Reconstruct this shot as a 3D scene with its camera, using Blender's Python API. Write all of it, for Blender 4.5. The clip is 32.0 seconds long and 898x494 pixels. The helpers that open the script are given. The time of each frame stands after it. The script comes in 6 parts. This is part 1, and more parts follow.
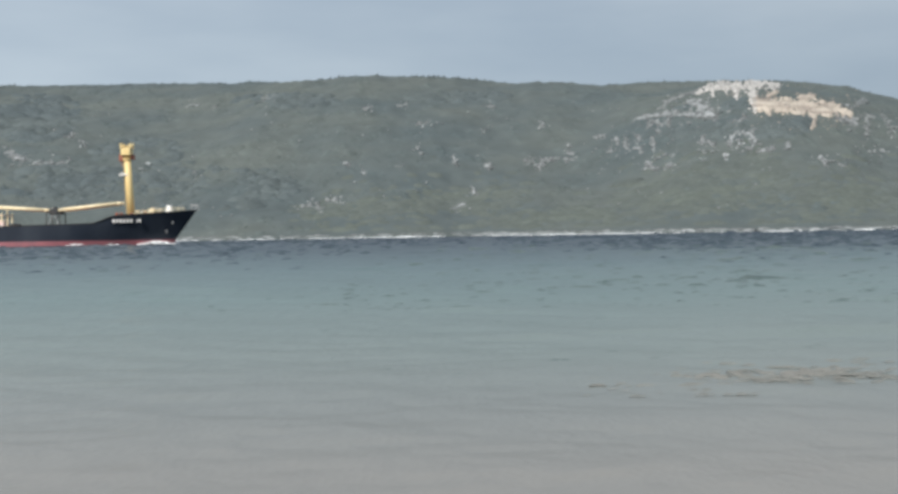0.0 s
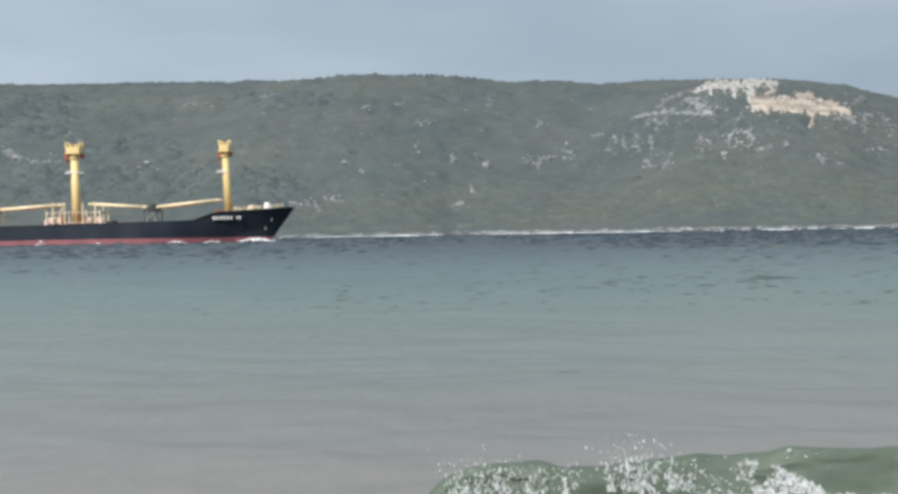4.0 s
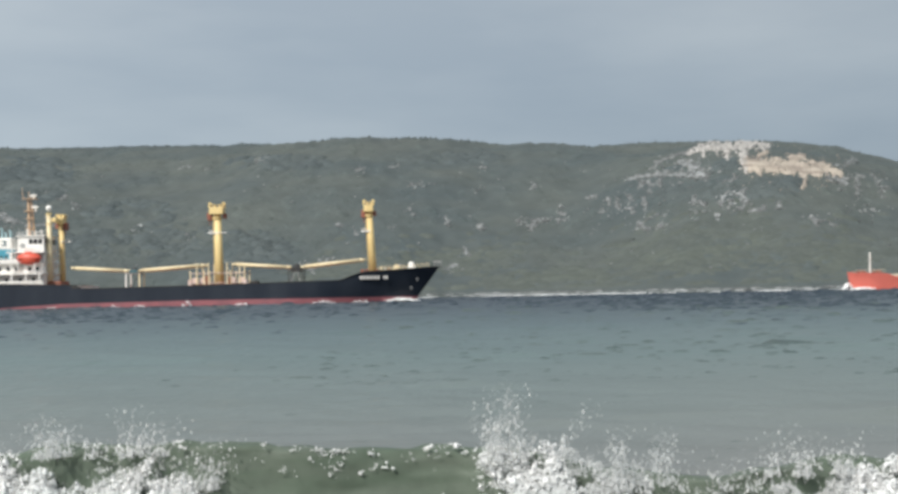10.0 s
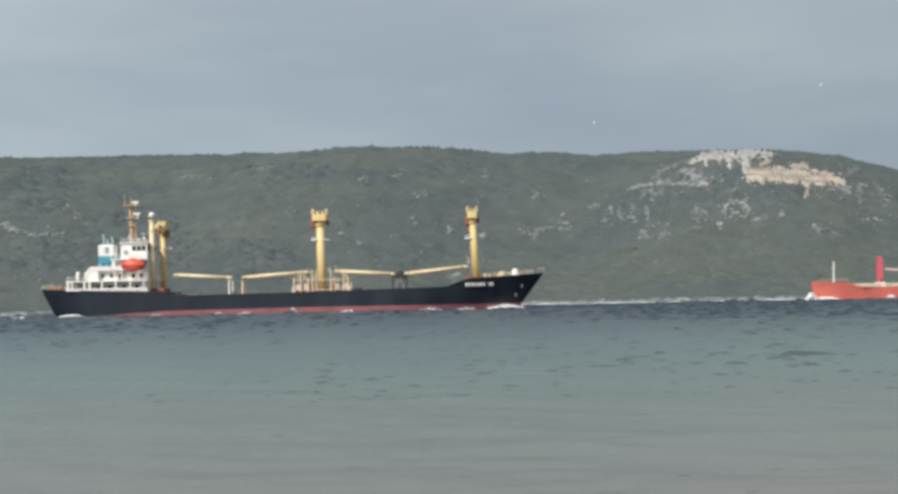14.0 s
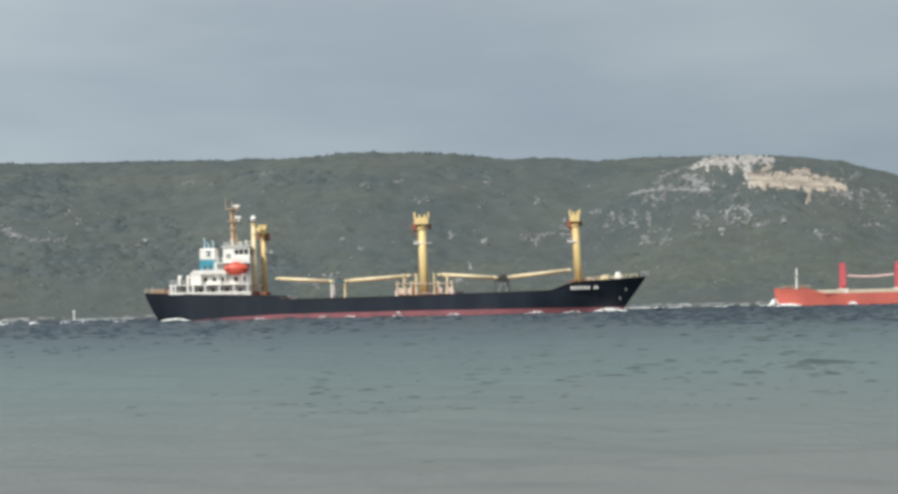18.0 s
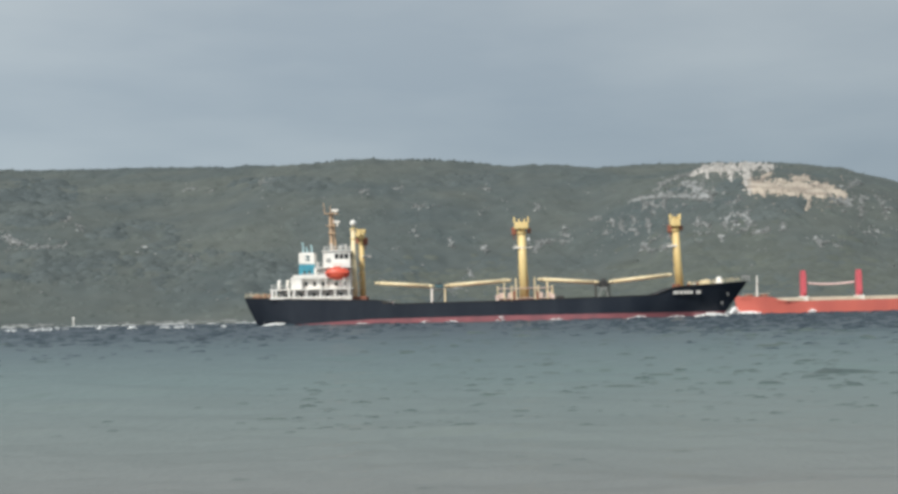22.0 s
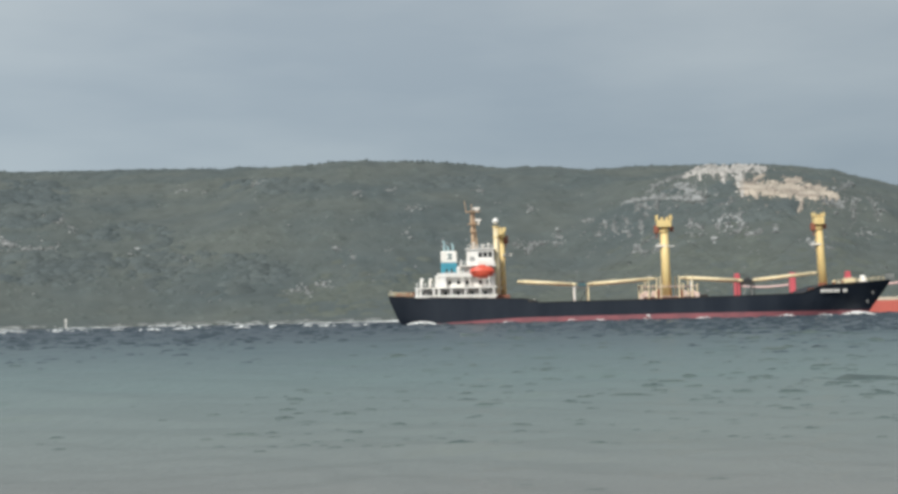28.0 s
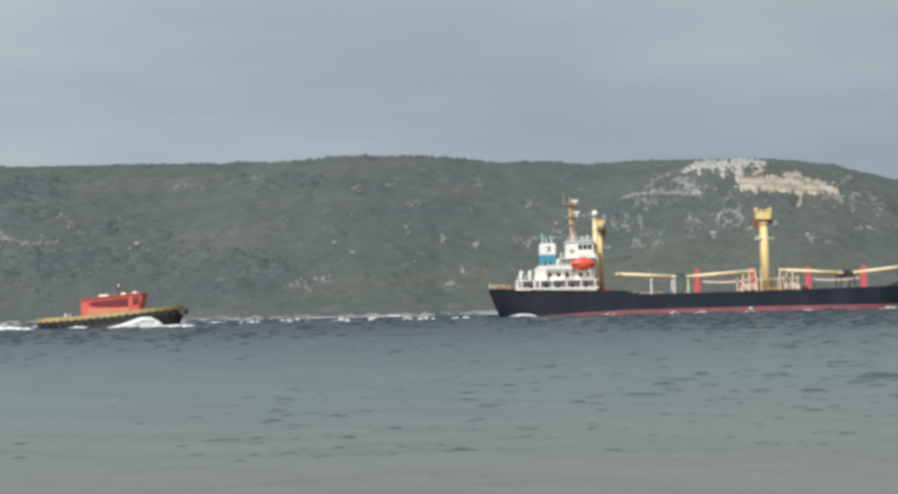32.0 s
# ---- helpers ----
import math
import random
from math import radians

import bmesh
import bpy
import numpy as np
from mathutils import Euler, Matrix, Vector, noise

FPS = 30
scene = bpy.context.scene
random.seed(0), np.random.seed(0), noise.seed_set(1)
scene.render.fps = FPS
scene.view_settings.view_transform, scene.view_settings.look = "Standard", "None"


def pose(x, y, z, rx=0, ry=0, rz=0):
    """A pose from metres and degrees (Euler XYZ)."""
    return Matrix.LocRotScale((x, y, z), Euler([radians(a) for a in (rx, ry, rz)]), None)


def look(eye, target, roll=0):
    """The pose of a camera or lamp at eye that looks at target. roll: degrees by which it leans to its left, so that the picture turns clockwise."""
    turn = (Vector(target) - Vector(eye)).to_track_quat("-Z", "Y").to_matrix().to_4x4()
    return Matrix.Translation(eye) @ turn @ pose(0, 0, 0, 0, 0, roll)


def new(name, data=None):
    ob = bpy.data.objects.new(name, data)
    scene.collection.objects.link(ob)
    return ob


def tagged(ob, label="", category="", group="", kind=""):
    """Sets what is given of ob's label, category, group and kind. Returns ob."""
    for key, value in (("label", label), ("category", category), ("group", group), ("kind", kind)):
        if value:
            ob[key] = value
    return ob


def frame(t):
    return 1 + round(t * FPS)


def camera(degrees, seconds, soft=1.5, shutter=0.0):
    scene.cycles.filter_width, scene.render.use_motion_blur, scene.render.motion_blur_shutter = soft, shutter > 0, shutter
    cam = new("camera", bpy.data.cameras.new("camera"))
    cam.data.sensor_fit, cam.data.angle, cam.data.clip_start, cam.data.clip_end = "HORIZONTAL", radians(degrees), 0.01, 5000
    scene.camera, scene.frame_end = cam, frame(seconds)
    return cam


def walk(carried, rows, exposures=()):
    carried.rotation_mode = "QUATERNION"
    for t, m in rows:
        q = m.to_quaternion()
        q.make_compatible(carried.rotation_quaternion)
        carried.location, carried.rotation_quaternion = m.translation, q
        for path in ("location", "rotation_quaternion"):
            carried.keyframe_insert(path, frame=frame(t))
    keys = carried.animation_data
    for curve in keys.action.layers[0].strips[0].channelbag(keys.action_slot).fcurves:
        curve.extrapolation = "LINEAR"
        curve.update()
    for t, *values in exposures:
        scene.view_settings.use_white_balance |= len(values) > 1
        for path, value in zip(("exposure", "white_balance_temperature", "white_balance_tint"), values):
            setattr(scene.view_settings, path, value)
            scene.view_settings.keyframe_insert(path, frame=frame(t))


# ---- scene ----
EYE = 2.2
SUNK = -0.45   # how far the hulls sit below their light marks
SHIP_Y, BULKER_Y, TUG_Y = 328.0, 402.0, 258.0

# camera: stands on the beach, tilts and turns a little; rows of seconds, pitch, yaw, lean
TURNS = [
    (0, -0.684, 0.172, 0.98), (0.5, -0.698, 0.156, 0.98), (1, -0.705, 0.138, 0.99), (1.5, -0.691, 0.139, 0.99), (2, -0.712, 0.103, 0.99),
    (2.5, -0.762, 0.11, 1), (3, -0.762, 0.095, 1), (3.5, -0.752, 0.104, 1.01), (4.5, -0.742, 0.09, 1.015), (5.5, -0.695, 0.075, 1.02),
    (6, -0.159, 0.036, 1.1), (6.5, 0.456, -0.005, 1.12), (7, 1.216, -0.042, 1.13), (7.5, 1.255, -0.01, 1.15), (8, 1.115, -0.009, 1.17),
    (8.5, 1.242, -0.031, 1.18), (9, 1.53, -0.082, 1.2), (9.5, 1.497, -0.08, 1.2), (9.8, 1.71, -0.118, 1.2), (10, 1.829, -0.138, 1.2),
    (10.5, 2.768, -0.135, 1.2), (11, 2.537, -0.1, 1.2), (11.5, 2.413, -0.105, 1.2), (12, 2.237, -0.092, 1.21), (12.5, 2.26, -0.1, 1.21),
    (13, 2.136, -0.081, 1.21), (13.5, 2.254, -0.031, 1.21), (14, 2.204, -0.03, 1.21), (14.5, 2.119, -0.01, 1.21), (15.5, 2.326, -0.017, 1.21),
    (16.5, 2.532, -0.024, 1.21), (17, 2.345, -0.001, 1.21), (17.5, 2.349, 0.019, 1.21), (18, 2.443, 0.041, 1.22), (18.5, 2.618, 0.036, 1.22),
    (19, 2.618, 0.017, 1.22), (19.5, 2.619, 0.045, 1.22), (20, 2.473, 0.048, 1.22), (20.5, 2.484, 0.072, 1.22), (21, 2.507, 0.076, 1.22),
    (21.5, 2.686, 0.048, 1.22), (22, 2.724, 0.027, 1.22), (22.5, 2.774, 0.046, 1.22), (23, 2.579, 0.077, 1.22), (23.5, 2.828, -0.104, 1.23),
    (24, 2.994, -0.45, 1.23), (24.5, 2.966, -0.409, 1.23), (25, 2.926, -0.361, 1.23), (25.5, 2.929, -0.353, 1.23), (26.5, 2.896, -0.323, 1.23),
    (27.5, 2.862, -0.293, 1.23), (28, 2.789, -0.266, 1.23), (28.5, 2.872, -0.262, 1.23), (29, 2.786, -0.262, 1.23), (29.5, 2.891, -0.258, 1.24),
    (30, 2.82, -0.265, 1.24), (30.5, 2.787, -0.266, 1.24), (31, 2.783, -0.248, 1.24), (31.5, 2.768, -0.297, 1.24), (32, 2.57, -0.292, 1.24)]
cam = camera(36.0, 32.0, soft=3.2)
walk(cam, [(t, pose(0, 0, EYE, 90 + p, lean, y)) for t, p, y, lean in TURNS],
     exposures=[(0.0, 0.18, 6200, 10), (3.5, 0.17, 6180, 10), (5.5, 0.13, 6180, 10), (9.0, 0.06, 6300, 10), (12.0, -0.05, 6350, 9), (32.0, -0.05, 6380, 8)])

# ---- daylight ----
SUN_ELEVATION, SUN_AZIMUTH = 40.0, 214.0   # azimuth clockwise from north (+y)
world = bpy.data.worlds.new("sky")
scene.world = world
world.use_nodes = True
wn, wl = world.node_tree.nodes, world.node_tree.links
wn.clear()
w_out = wn.new("ShaderNodeOutputWorld")
w_bg = wn.new("ShaderNodeBackground")
w_sky = wn.new("ShaderNodeTexSky")
w_sky.sky_type = "NISHITA"
w_sky.sun_disc = False
w_sky.sun_elevation = radians(SUN_ELEVATION)
w_sky.sun_rotation = radians(SUN_AZIMUTH)
w_sky.dust_density = 3.0
w_scale = wn.new("ShaderNodeVectorMath")
w_scale.operation = "SCALE"
w_scale.inputs[3].default_value = 0.08
wl.new(w_sky.outputs[0], w_scale.inputs[0])
w_tc = wn.new("ShaderNodeTexCoord")
w_map = wn.new("ShaderNodeMapping")
w_map.inputs["Scale"].default_value = (2.2, 2.2, 9.0)
w_map.inputs["Location"].default_value = (0.35, 0.0, 0.2)
wl.new(w_tc.outputs["Generated"], w_map.inputs[0])
w_noise = wn.new("ShaderNodeTexNoise")
w_noise.inputs["Scale"].default_value = 1.3
w_noise.inputs["Detail"].default_value = 5.0
w_noise.inputs["Roughness"].default_value = 0.48
wl.new(w_map.outputs[0], w_noise.inputs["Vector"])
w_ramp = wn.new("ShaderNodeValToRGB")
w_ramp.color_ramp.elements[0].position = 0.34
w_ramp.color_ramp.elements[0].color = (0.365, 0.425, 0.482, 1)
w_ramp.color_ramp.elements[1].position = 0.68
w_ramp.color_ramp.elements[1].color = (0.51, 0.56, 0.592, 1)
wl.new(w_noise.outputs[0], w_ramp.inputs[0])
# cloud cover brightens with height above the horizon
w_sep = wn.new("ShaderNodeSeparateXYZ")
wl.new(w_tc.outputs["Generated"], w_sep.inputs[0])
w_rise = wn.new("ShaderNodeValToRGB")
w_rise.color_ramp.elements[0].position = 0.05
w_rise.color_ramp.elements[0].color = (0.86, 0.92, 0.97, 1)
w_rise.color_ramp.elements[1].position = 0.24
w_rise.color_ramp.elements[1].color = (1.2, 1.17, 1.13, 1)
wl.new(w_sep.outputs[2], w_rise.inputs[0])
w_mul = wn.new("ShaderNodeMix")
w_mul.data_type, w_mul.blend_type = "RGBA", "MULTIPLY"
w_mul.inputs[0].default_value = 1.0
wl.new(w_ramp.outputs[0], w_mul.inputs[6])
# and is a little thinner towards the sun's side
w_side = wn.new("ShaderNodeMapRange")
w_side.inputs[1].default_value, w_side.inputs[2].default_value = -0.4, 0.4
w_side.inputs[3].default_value, w_side.inputs[4].default_value = 1.05, 0.855
wl.new(w_sep.outputs[0], w_side.inputs[0])
w_lit = wn.new("ShaderNodeVectorMath")
w_lit.operation = "SCALE"
wl.new(w_rise.outputs[0], w_lit.inputs[0])
wl.new(w_side.outputs[0], w_lit.inputs[3])
wl.new(w_lit.outputs[0], w_mul.inputs[7])
w_mix = wn.new("ShaderNodeMix")
w_mix.data_type = "RGBA"
w_mix.inputs[0].default_value = 0.86
wl.new(w_scale.outputs[0], w_mix.inputs[6])
wl.new(w_mul.outputs[2], w_mix.inputs[7])
wl.new(w_mix.outputs[2], w_bg.inputs[0])
wl.new(w_bg.outputs[0], w_out.inputs[0])

sun_data = bpy.data.lights.new("sun", "SUN")
sun_data.energy, sun_data.angle, sun_data.color = 3.9, radians(5.0), (1.0, 0.94, 0.85)
sun = new("sun", sun_data)
sa, se = radians(SUN_AZIMUTH), radians(SUN_ELEVATION)
sun.matrix_world = look((0, 0, 0), (-math.sin(sa) * math.cos(se), -math.cos(sa) * math.cos(se), -math.sin(se)))
sun.location = (-60, -80, 120)


# ---- materials ----
def socket_mix(nt, kind="MIX"):
    m = nt.nodes.new("ShaderNodeMix")
    m.data_type, m.blend_type = "RGBA", kind
    return m


def surface(name, c1, c2=None, rough=0.5, metal=0.0, scale=1.0, fine=12.0, bump=0.02, streak=False, island=0.0, spec=0.5, bedded=False):
    """Two tones mixed by coarse patches and fine grain, with relief; streak draws the patches out downwards, bedded sideways."""
    m = bpy.data.materials.new(name)
    m.use_nodes = True
    nt = m.node_tree
    b = nt.nodes["Principled BSDF"]
    c2 = c2 or tuple(v * 0.72 for v in c1)
    tc = nt.nodes.new("ShaderNodeTexCoord")
    mp = nt.nodes.new("ShaderNodeMapping")
    mp.inputs["Scale"].default_value = (1, 1, 0.16) if streak else (0.22, 0.1, 1.3) if bedded else (1, 1, 1)
    nt.links.new(tc.outputs["Object"], mp.inputs[0])
    n1 = nt.nodes.new("ShaderNodeTexNoise")
    n1.inputs["Scale"].default_value, n1.inputs["Detail"].default_value = scale, 6.0
    n2 = nt.nodes.new("ShaderNodeTexNoise")
    n2.inputs["Scale"].default_value, n2.inputs["Detail"].default_value = fine, 3.0
    nt.links.new(mp.outputs[0], n1.inputs["Vector"])
    nt.links.new(tc.outputs["Object"], n2.inputs["Vector"])
    r = nt.nodes.new("ShaderNodeValToRGB")
    r.color_ramp.elements[0].position, r.color_ramp.elements[1].position = 0.38, 0.66
    nt.links.new(n1.outputs[0], r.inputs[0])
    mx = socket_mix(nt)
    mx.inputs[6].default_value, mx.inputs[7].default_value = (*c1, 1), (*c2, 1)
    nt.links.new(r.outputs[0], mx.inputs[0])
    last = mx.outputs[2]
    g = socket_mix(nt, "OVERLAY")
    g.inputs[0].default_value = 0.25
    nt.links.new(last, g.inputs[6])
    nt.links.new(n2.outputs[0], g.inputs[7])
    last = g.outputs[2]
    if island:
        geo = nt.nodes.new("ShaderNodeNewGeometry")
        hs = nt.nodes.new("ShaderNodeHueSaturation")
        mr = nt.nodes.new("ShaderNodeMapRange")
        mr.inputs[3].default_value, mr.inputs[4].default_value = 1 - island, 1 + island
        nt.links.new(geo.outputs["Random Per Island"], mr.inputs[0])
        nt.links.new(mr.outputs[0], hs.inputs["Value"])
        nt.links.new(last, hs.inputs["Color"])
        last = hs.outputs[0]
    nt.links.new(last, b.inputs["Base Color"])
    b.inputs["Roughness"].default_value, b.inputs["Metallic"].default_value = rough, metal
    b.inputs["Specular IOR Level"].default_value = spec
    if bump:
        bp = nt.nodes.new("ShaderNodeBump")
        bp.inputs["Strength"].default_value, bp.inputs["Distance"].default_value = 0.5, bump
        nt.links.new(n2.outputs[0], bp.inputs["Height"])
        nt.links.new(bp.outputs[0], b.inputs["Normal"])
    return m


BLACK = surface("black_hull_paint", (0.018, 0.024, 0.036), (0.028, 0.035, 0.048), 0.42, scale=0.25, fine=3, bump=0.02, streak=True, spec=0.28)
BOOT = surface("red_boot_paint", (0.30, 0.105, 0.12), (0.23, 0.09, 0.105), 0.6, scale=0.3, fine=4, streak=True)
WHITE = surface("white_ship_paint", (0.86, 0.85, 0.82), (0.76, 0.73, 0.68), 0.45, scale=0.5, fine=5, streak=True)
YELLOW = surface("yellow_mast_paint", (0.82, 0.65, 0.31), (0.74, 0.55, 0.24), 0.5, scale=0.6, fine=6, streak=True)
CREAM = surface("cream_boom_paint", (0.85, 0.74, 0.49), (0.75, 0.61, 0.38), 0.5, scale=0.6, fine=6)
BROWN = surface("ochre_mast_paint", (0.62, 0.45, 0.30), (0.52, 0.35, 0.22), 0.55, scale=0.8, fine=6, streak=True)
TEAL = surface("teal_funnel_paint", (0.06, 0.30, 0.40), (0.05, 0.24, 0.33), 0.45, scale=0.6, fine=5)
PIPE = surface("pale_teal_pipe_paint", (0.36, 0.52, 0.55), (0.28, 0.40, 0.44), 0.5, scale=0.8)
TEALDARK = surface("teal_grey_paint", (0.07, 0.15, 0.17), (0.05, 0.10, 0.12), 0.5, scale=0.8)
ORANGE = surface("orange_lifeboat", (0.74, 0.12, 0.07), (0.64, 0.10, 0.06), 0.4, scale=0.8, fine=5)
RUST = surface("rust_red_steel", (0.30, 0.10, 0.06), (0.22, 0.09, 0.06), 0.7, scale=0.7)
DECK = surface("deck_paint", (0.20, 0.09, 0.06), (0.14, 0.08, 0.06), 0.7, scale=0.3)
DARK = surface("dark_steel", (0.03, 0.032, 0.034), (0.05, 0.045, 0.04), 0.5, scale=1.0)
WINDOW = surface("dark_window_glass", (0.012, 0.015, 0.018), (0.02, 0.022, 0.025), 0.08, scale=0.6, bump=0)
ANCHOR = surface("dull_anchor_paint", (0.17, 0.175, 0.18), (0.11, 0.11, 0.11), 0.6, scale=1.0)
GREY = surface("grey_steel", (0.36, 0.37, 0.37), (0.26, 0.26, 0.26), 0.5, scale=1.0)
BULKRED = surface("vermilion_hull_paint", (0.60, 0.15, 0.115), (0.52, 0.13, 0.105), 0.5, scale=0.12, fine=3, streak=True)
CRANERED = surface("crimson_crane_paint", (0.60, 0.115, 0.145), (0.53, 0.10, 0.125), 0.5, scale=0.5)
WINCH = surface("pale_pink_winch_paint", (0.76, 0.62, 0.56), (0.62, 0.46, 0.40), 0.55, scale=0.9, fine=6)
PINK = surface("faded_pink_boom", (0.74, 0.56, 0.55), (0.66, 0.47, 0.46), 0.55, scale=0.5)
BEIGE = surface("beige_coaming", (0.66, 0.58, 0.46), (0.56, 0.48, 0.38), 0.6, scale=0.4)
TUGORANGE = surface("orange_deckhouse_paint", (0.70, 0.14, 0.105), (0.60, 0.11, 0.09), 0.45, scale=0.6)
TUGGLASS = surface("wine_red_tinted_glass", (0.22, 0.045, 0.055), (0.16, 0.035, 0.045), 0.15, scale=0.6, bump=0)
TUGYELLOW = surface("yellow_bulwark_paint", (0.55, 0.43, 0.20), (0.44, 0.33, 0.16), 0.55, scale=0.8)
RUBBER = surface("worn_rubber", (0.03, 0.03, 0.028), (0.10, 0.095, 0.085), 0.8, scale=2.0)
FOAM = surface("white_foam", (0.93, 0.94, 0.94), (0.82, 0.85, 0.85), 0.75, scale=1.6, fine=9, bump=0.06)
GULL = surface("grey_white_feathers", (0.72, 0.73, 0.74), (0.60, 0.61, 0.63), 0.8, scale=6, bump=0)
ROCK = surface("pale_limestone", (0.275, 0.287, 0.29), (0.15, 0.162, 0.166), 0.9, scale=0.3, fine=1.5, bump=0.3, island=0.35)
SAND = surface("beach_sand", (0.42, 0.36, 0.28), (0.34, 0.29, 0.22), 0.95, scale=0.5, fine=40, bump=0.01)
# leaf and grass colours of the hill carry the grey-blue of distance haze
SHRUB = surface("hazed_maquis_leaves", (0.104, 0.120, 0.112), (0.081, 0.101, 0.104), 0.9, scale=0.018, fine=0.12, bump=0.1, island=0.10, spec=0.15)
TREE = surface("hazed_dark_tree_leaves", (0.093, 0.110, 0.110), (0.081, 0.099, 0.104), 0.9, scale=0.02, fine=0.8, bump=0.2, island=0.15, spec=0.15)
GRASS = surface("hazed_pale_grass", (0.106, 0.121, 0.108), (0.095, 0.109, 0.103), 0.95, scale=0.05, fine=0.5, bump=0.1, island=0.08, spec=0.1)
SCAR = surface("bare_cream_rock", (0.47, 0.415, 0.35), (0.25, 0.215, 0.19), 0.95, scale=0.45, fine=0.8, bump=0.4, spec=0.15, bedded=True)
CLIFF = surface("white_limestone", (0.56, 0.535, 0.51), (0.19, 0.19, 0.18), 0.9, scale=0.5, fine=1.0, bump=0.5, streak=True, spec=0.15)


# ---- mesh helpers ----
def part(name, bm, material, parent=None, label="", smooth=False):
    me = bpy.data.meshes.new(name)
    bm.to_mesh(me)
    bm.free()
    me.materials.append(material)
    if smooth:
        for p in me.polygons:
            p.use_smooth = True
    ob = new(name, me)
    if parent:
        ob.parent = parent
    if label:
        ob["label"] = label
    return ob


def arrays(name, verts, faces, material, parent=None, label="", smooth=False):
    """A mesh object from computed arrays of vertices and equal-sided faces."""
    me = bpy.data.meshes.new(name)
    verts, faces = np.asarray(verts, dtype=np.float32), np.asarray(faces, dtype=np.int32)
    n, k = faces.shape
    me.vertices.add(len(verts))
    me.vertices.foreach_set("co", verts.ravel())
    me.loops.add(n * k)
    me.loops.foreach_set("vertex_index", faces.ravel())
    me.polygons.add(n)
    me.polygons.foreach_set("loop_start", np.arange(n, dtype=np.int32) * k)
    me.polygons.foreach_set("use_smooth", np.full(n, smooth))
    me.update(calc_edges=True)
    me.materials.append(material)
    ob = new(name, me)
    if parent:
        ob.parent = parent
    if label:
        ob["label"] = label
    return ob


def grid_faces(rows, cols):
    i = (np.arange(rows - 1)[:, None] * cols + np.arange(cols - 1)[None, :]).ravel()
    return np.stack([i, i + 1, i + cols + 1, i + cols], 1)


def box(bm, x0, x1, y0, y1, z0, z1, bevel=0.0):
    vs = [bm.verts.new(p) for p in ((x0, y0, z0), (x1, y0, z0), (x1, y1, z0), (x0, y1, z0),
                                    (x0, y0, z1), (x1, y0, z1), (x1, y1, z1), (x0, y1, z1))]
    fs = [bm.faces.new([vs[i] for i in q]) for q in ((0, 3, 2, 1), (4, 5, 6, 7), (0, 1, 5, 4), (1, 2, 6, 5), (2, 3, 7, 6), (3, 0, 4, 7))]
    if bevel:
        es = list({e for f in fs for e in f.edges})
        bmesh.ops.bevel(bm, geom=es, offset=bevel, segments=2, affect="EDGES", profile=0.5)
    return bm


def rod(bm, p, q, r0, r1=None, n=12):
    p, q = Vector(p), Vector(q)
    r1 = r0 if r1 is None else r1
    d = (q - p)
    m = Matrix.Translation((p + q) / 2) @ d.to_track_quat("Z", "Y").to_matrix().to_4x4()
    bmesh.ops.create_cone(bm, cap_ends=True, segments=n, radius1=r0, radius2=r1, depth=d.length, matrix=m)
    return bm


def ball(bm, c, rx, ry=None, rz=None, sub=2):
    ry, rz = ry or rx, rz or rx
    bmesh.ops.create_icosphere(bm, subdivisions=sub, radius=1.0, matrix=Matrix.Translation(c) @ Matrix.Diagonal((rx, ry, rz, 1)))
    return bm


def B():
    return bmesh.new()


def thing(name, label, category, m=None, group="", kind=""):
    ob = new(name)
    ob.empty_display_size = 0.5
    if m is not None:
        ob.matrix_basis = m
    return tagged(ob, label, category, group, kind)


ICO = bmesh.new()
bmesh.ops.create_icosphere(ICO, subdivisions=1, radius=1.0)
ICO_V = np.array([v.co[:] for v in ICO.verts])
ICO_F = np.array([[v.index for v in f.verts] for f in ICO.faces])
ICO.free()
# a low mound with a skirt that runs down into the ground
_ring = [(math.cos(k * math.pi / 4), math.sin(k * math.pi / 4)) for k in range(8)]
MOUND = (np.array([(0, 0, 1.0)] + [(0.55 * c, 0.55 * s, 0.68) for c, s in _ring] + [(c, s, -0.05) for c, s in _ring] + [(1.5 * c, 1.5 * s, -1.3) for c, s in _ring]),
         np.array([(0, 1 + k, 1 + (k + 1) % 8) for k in range(8)]
                  + [t for b in (1, 9) for k in range(8) for t in ((b + k, b + 8 + k, b + 8 + (k + 1) % 8), (b + k, b + 8 + (k + 1) % 8, b + (k + 1) % 8))]))


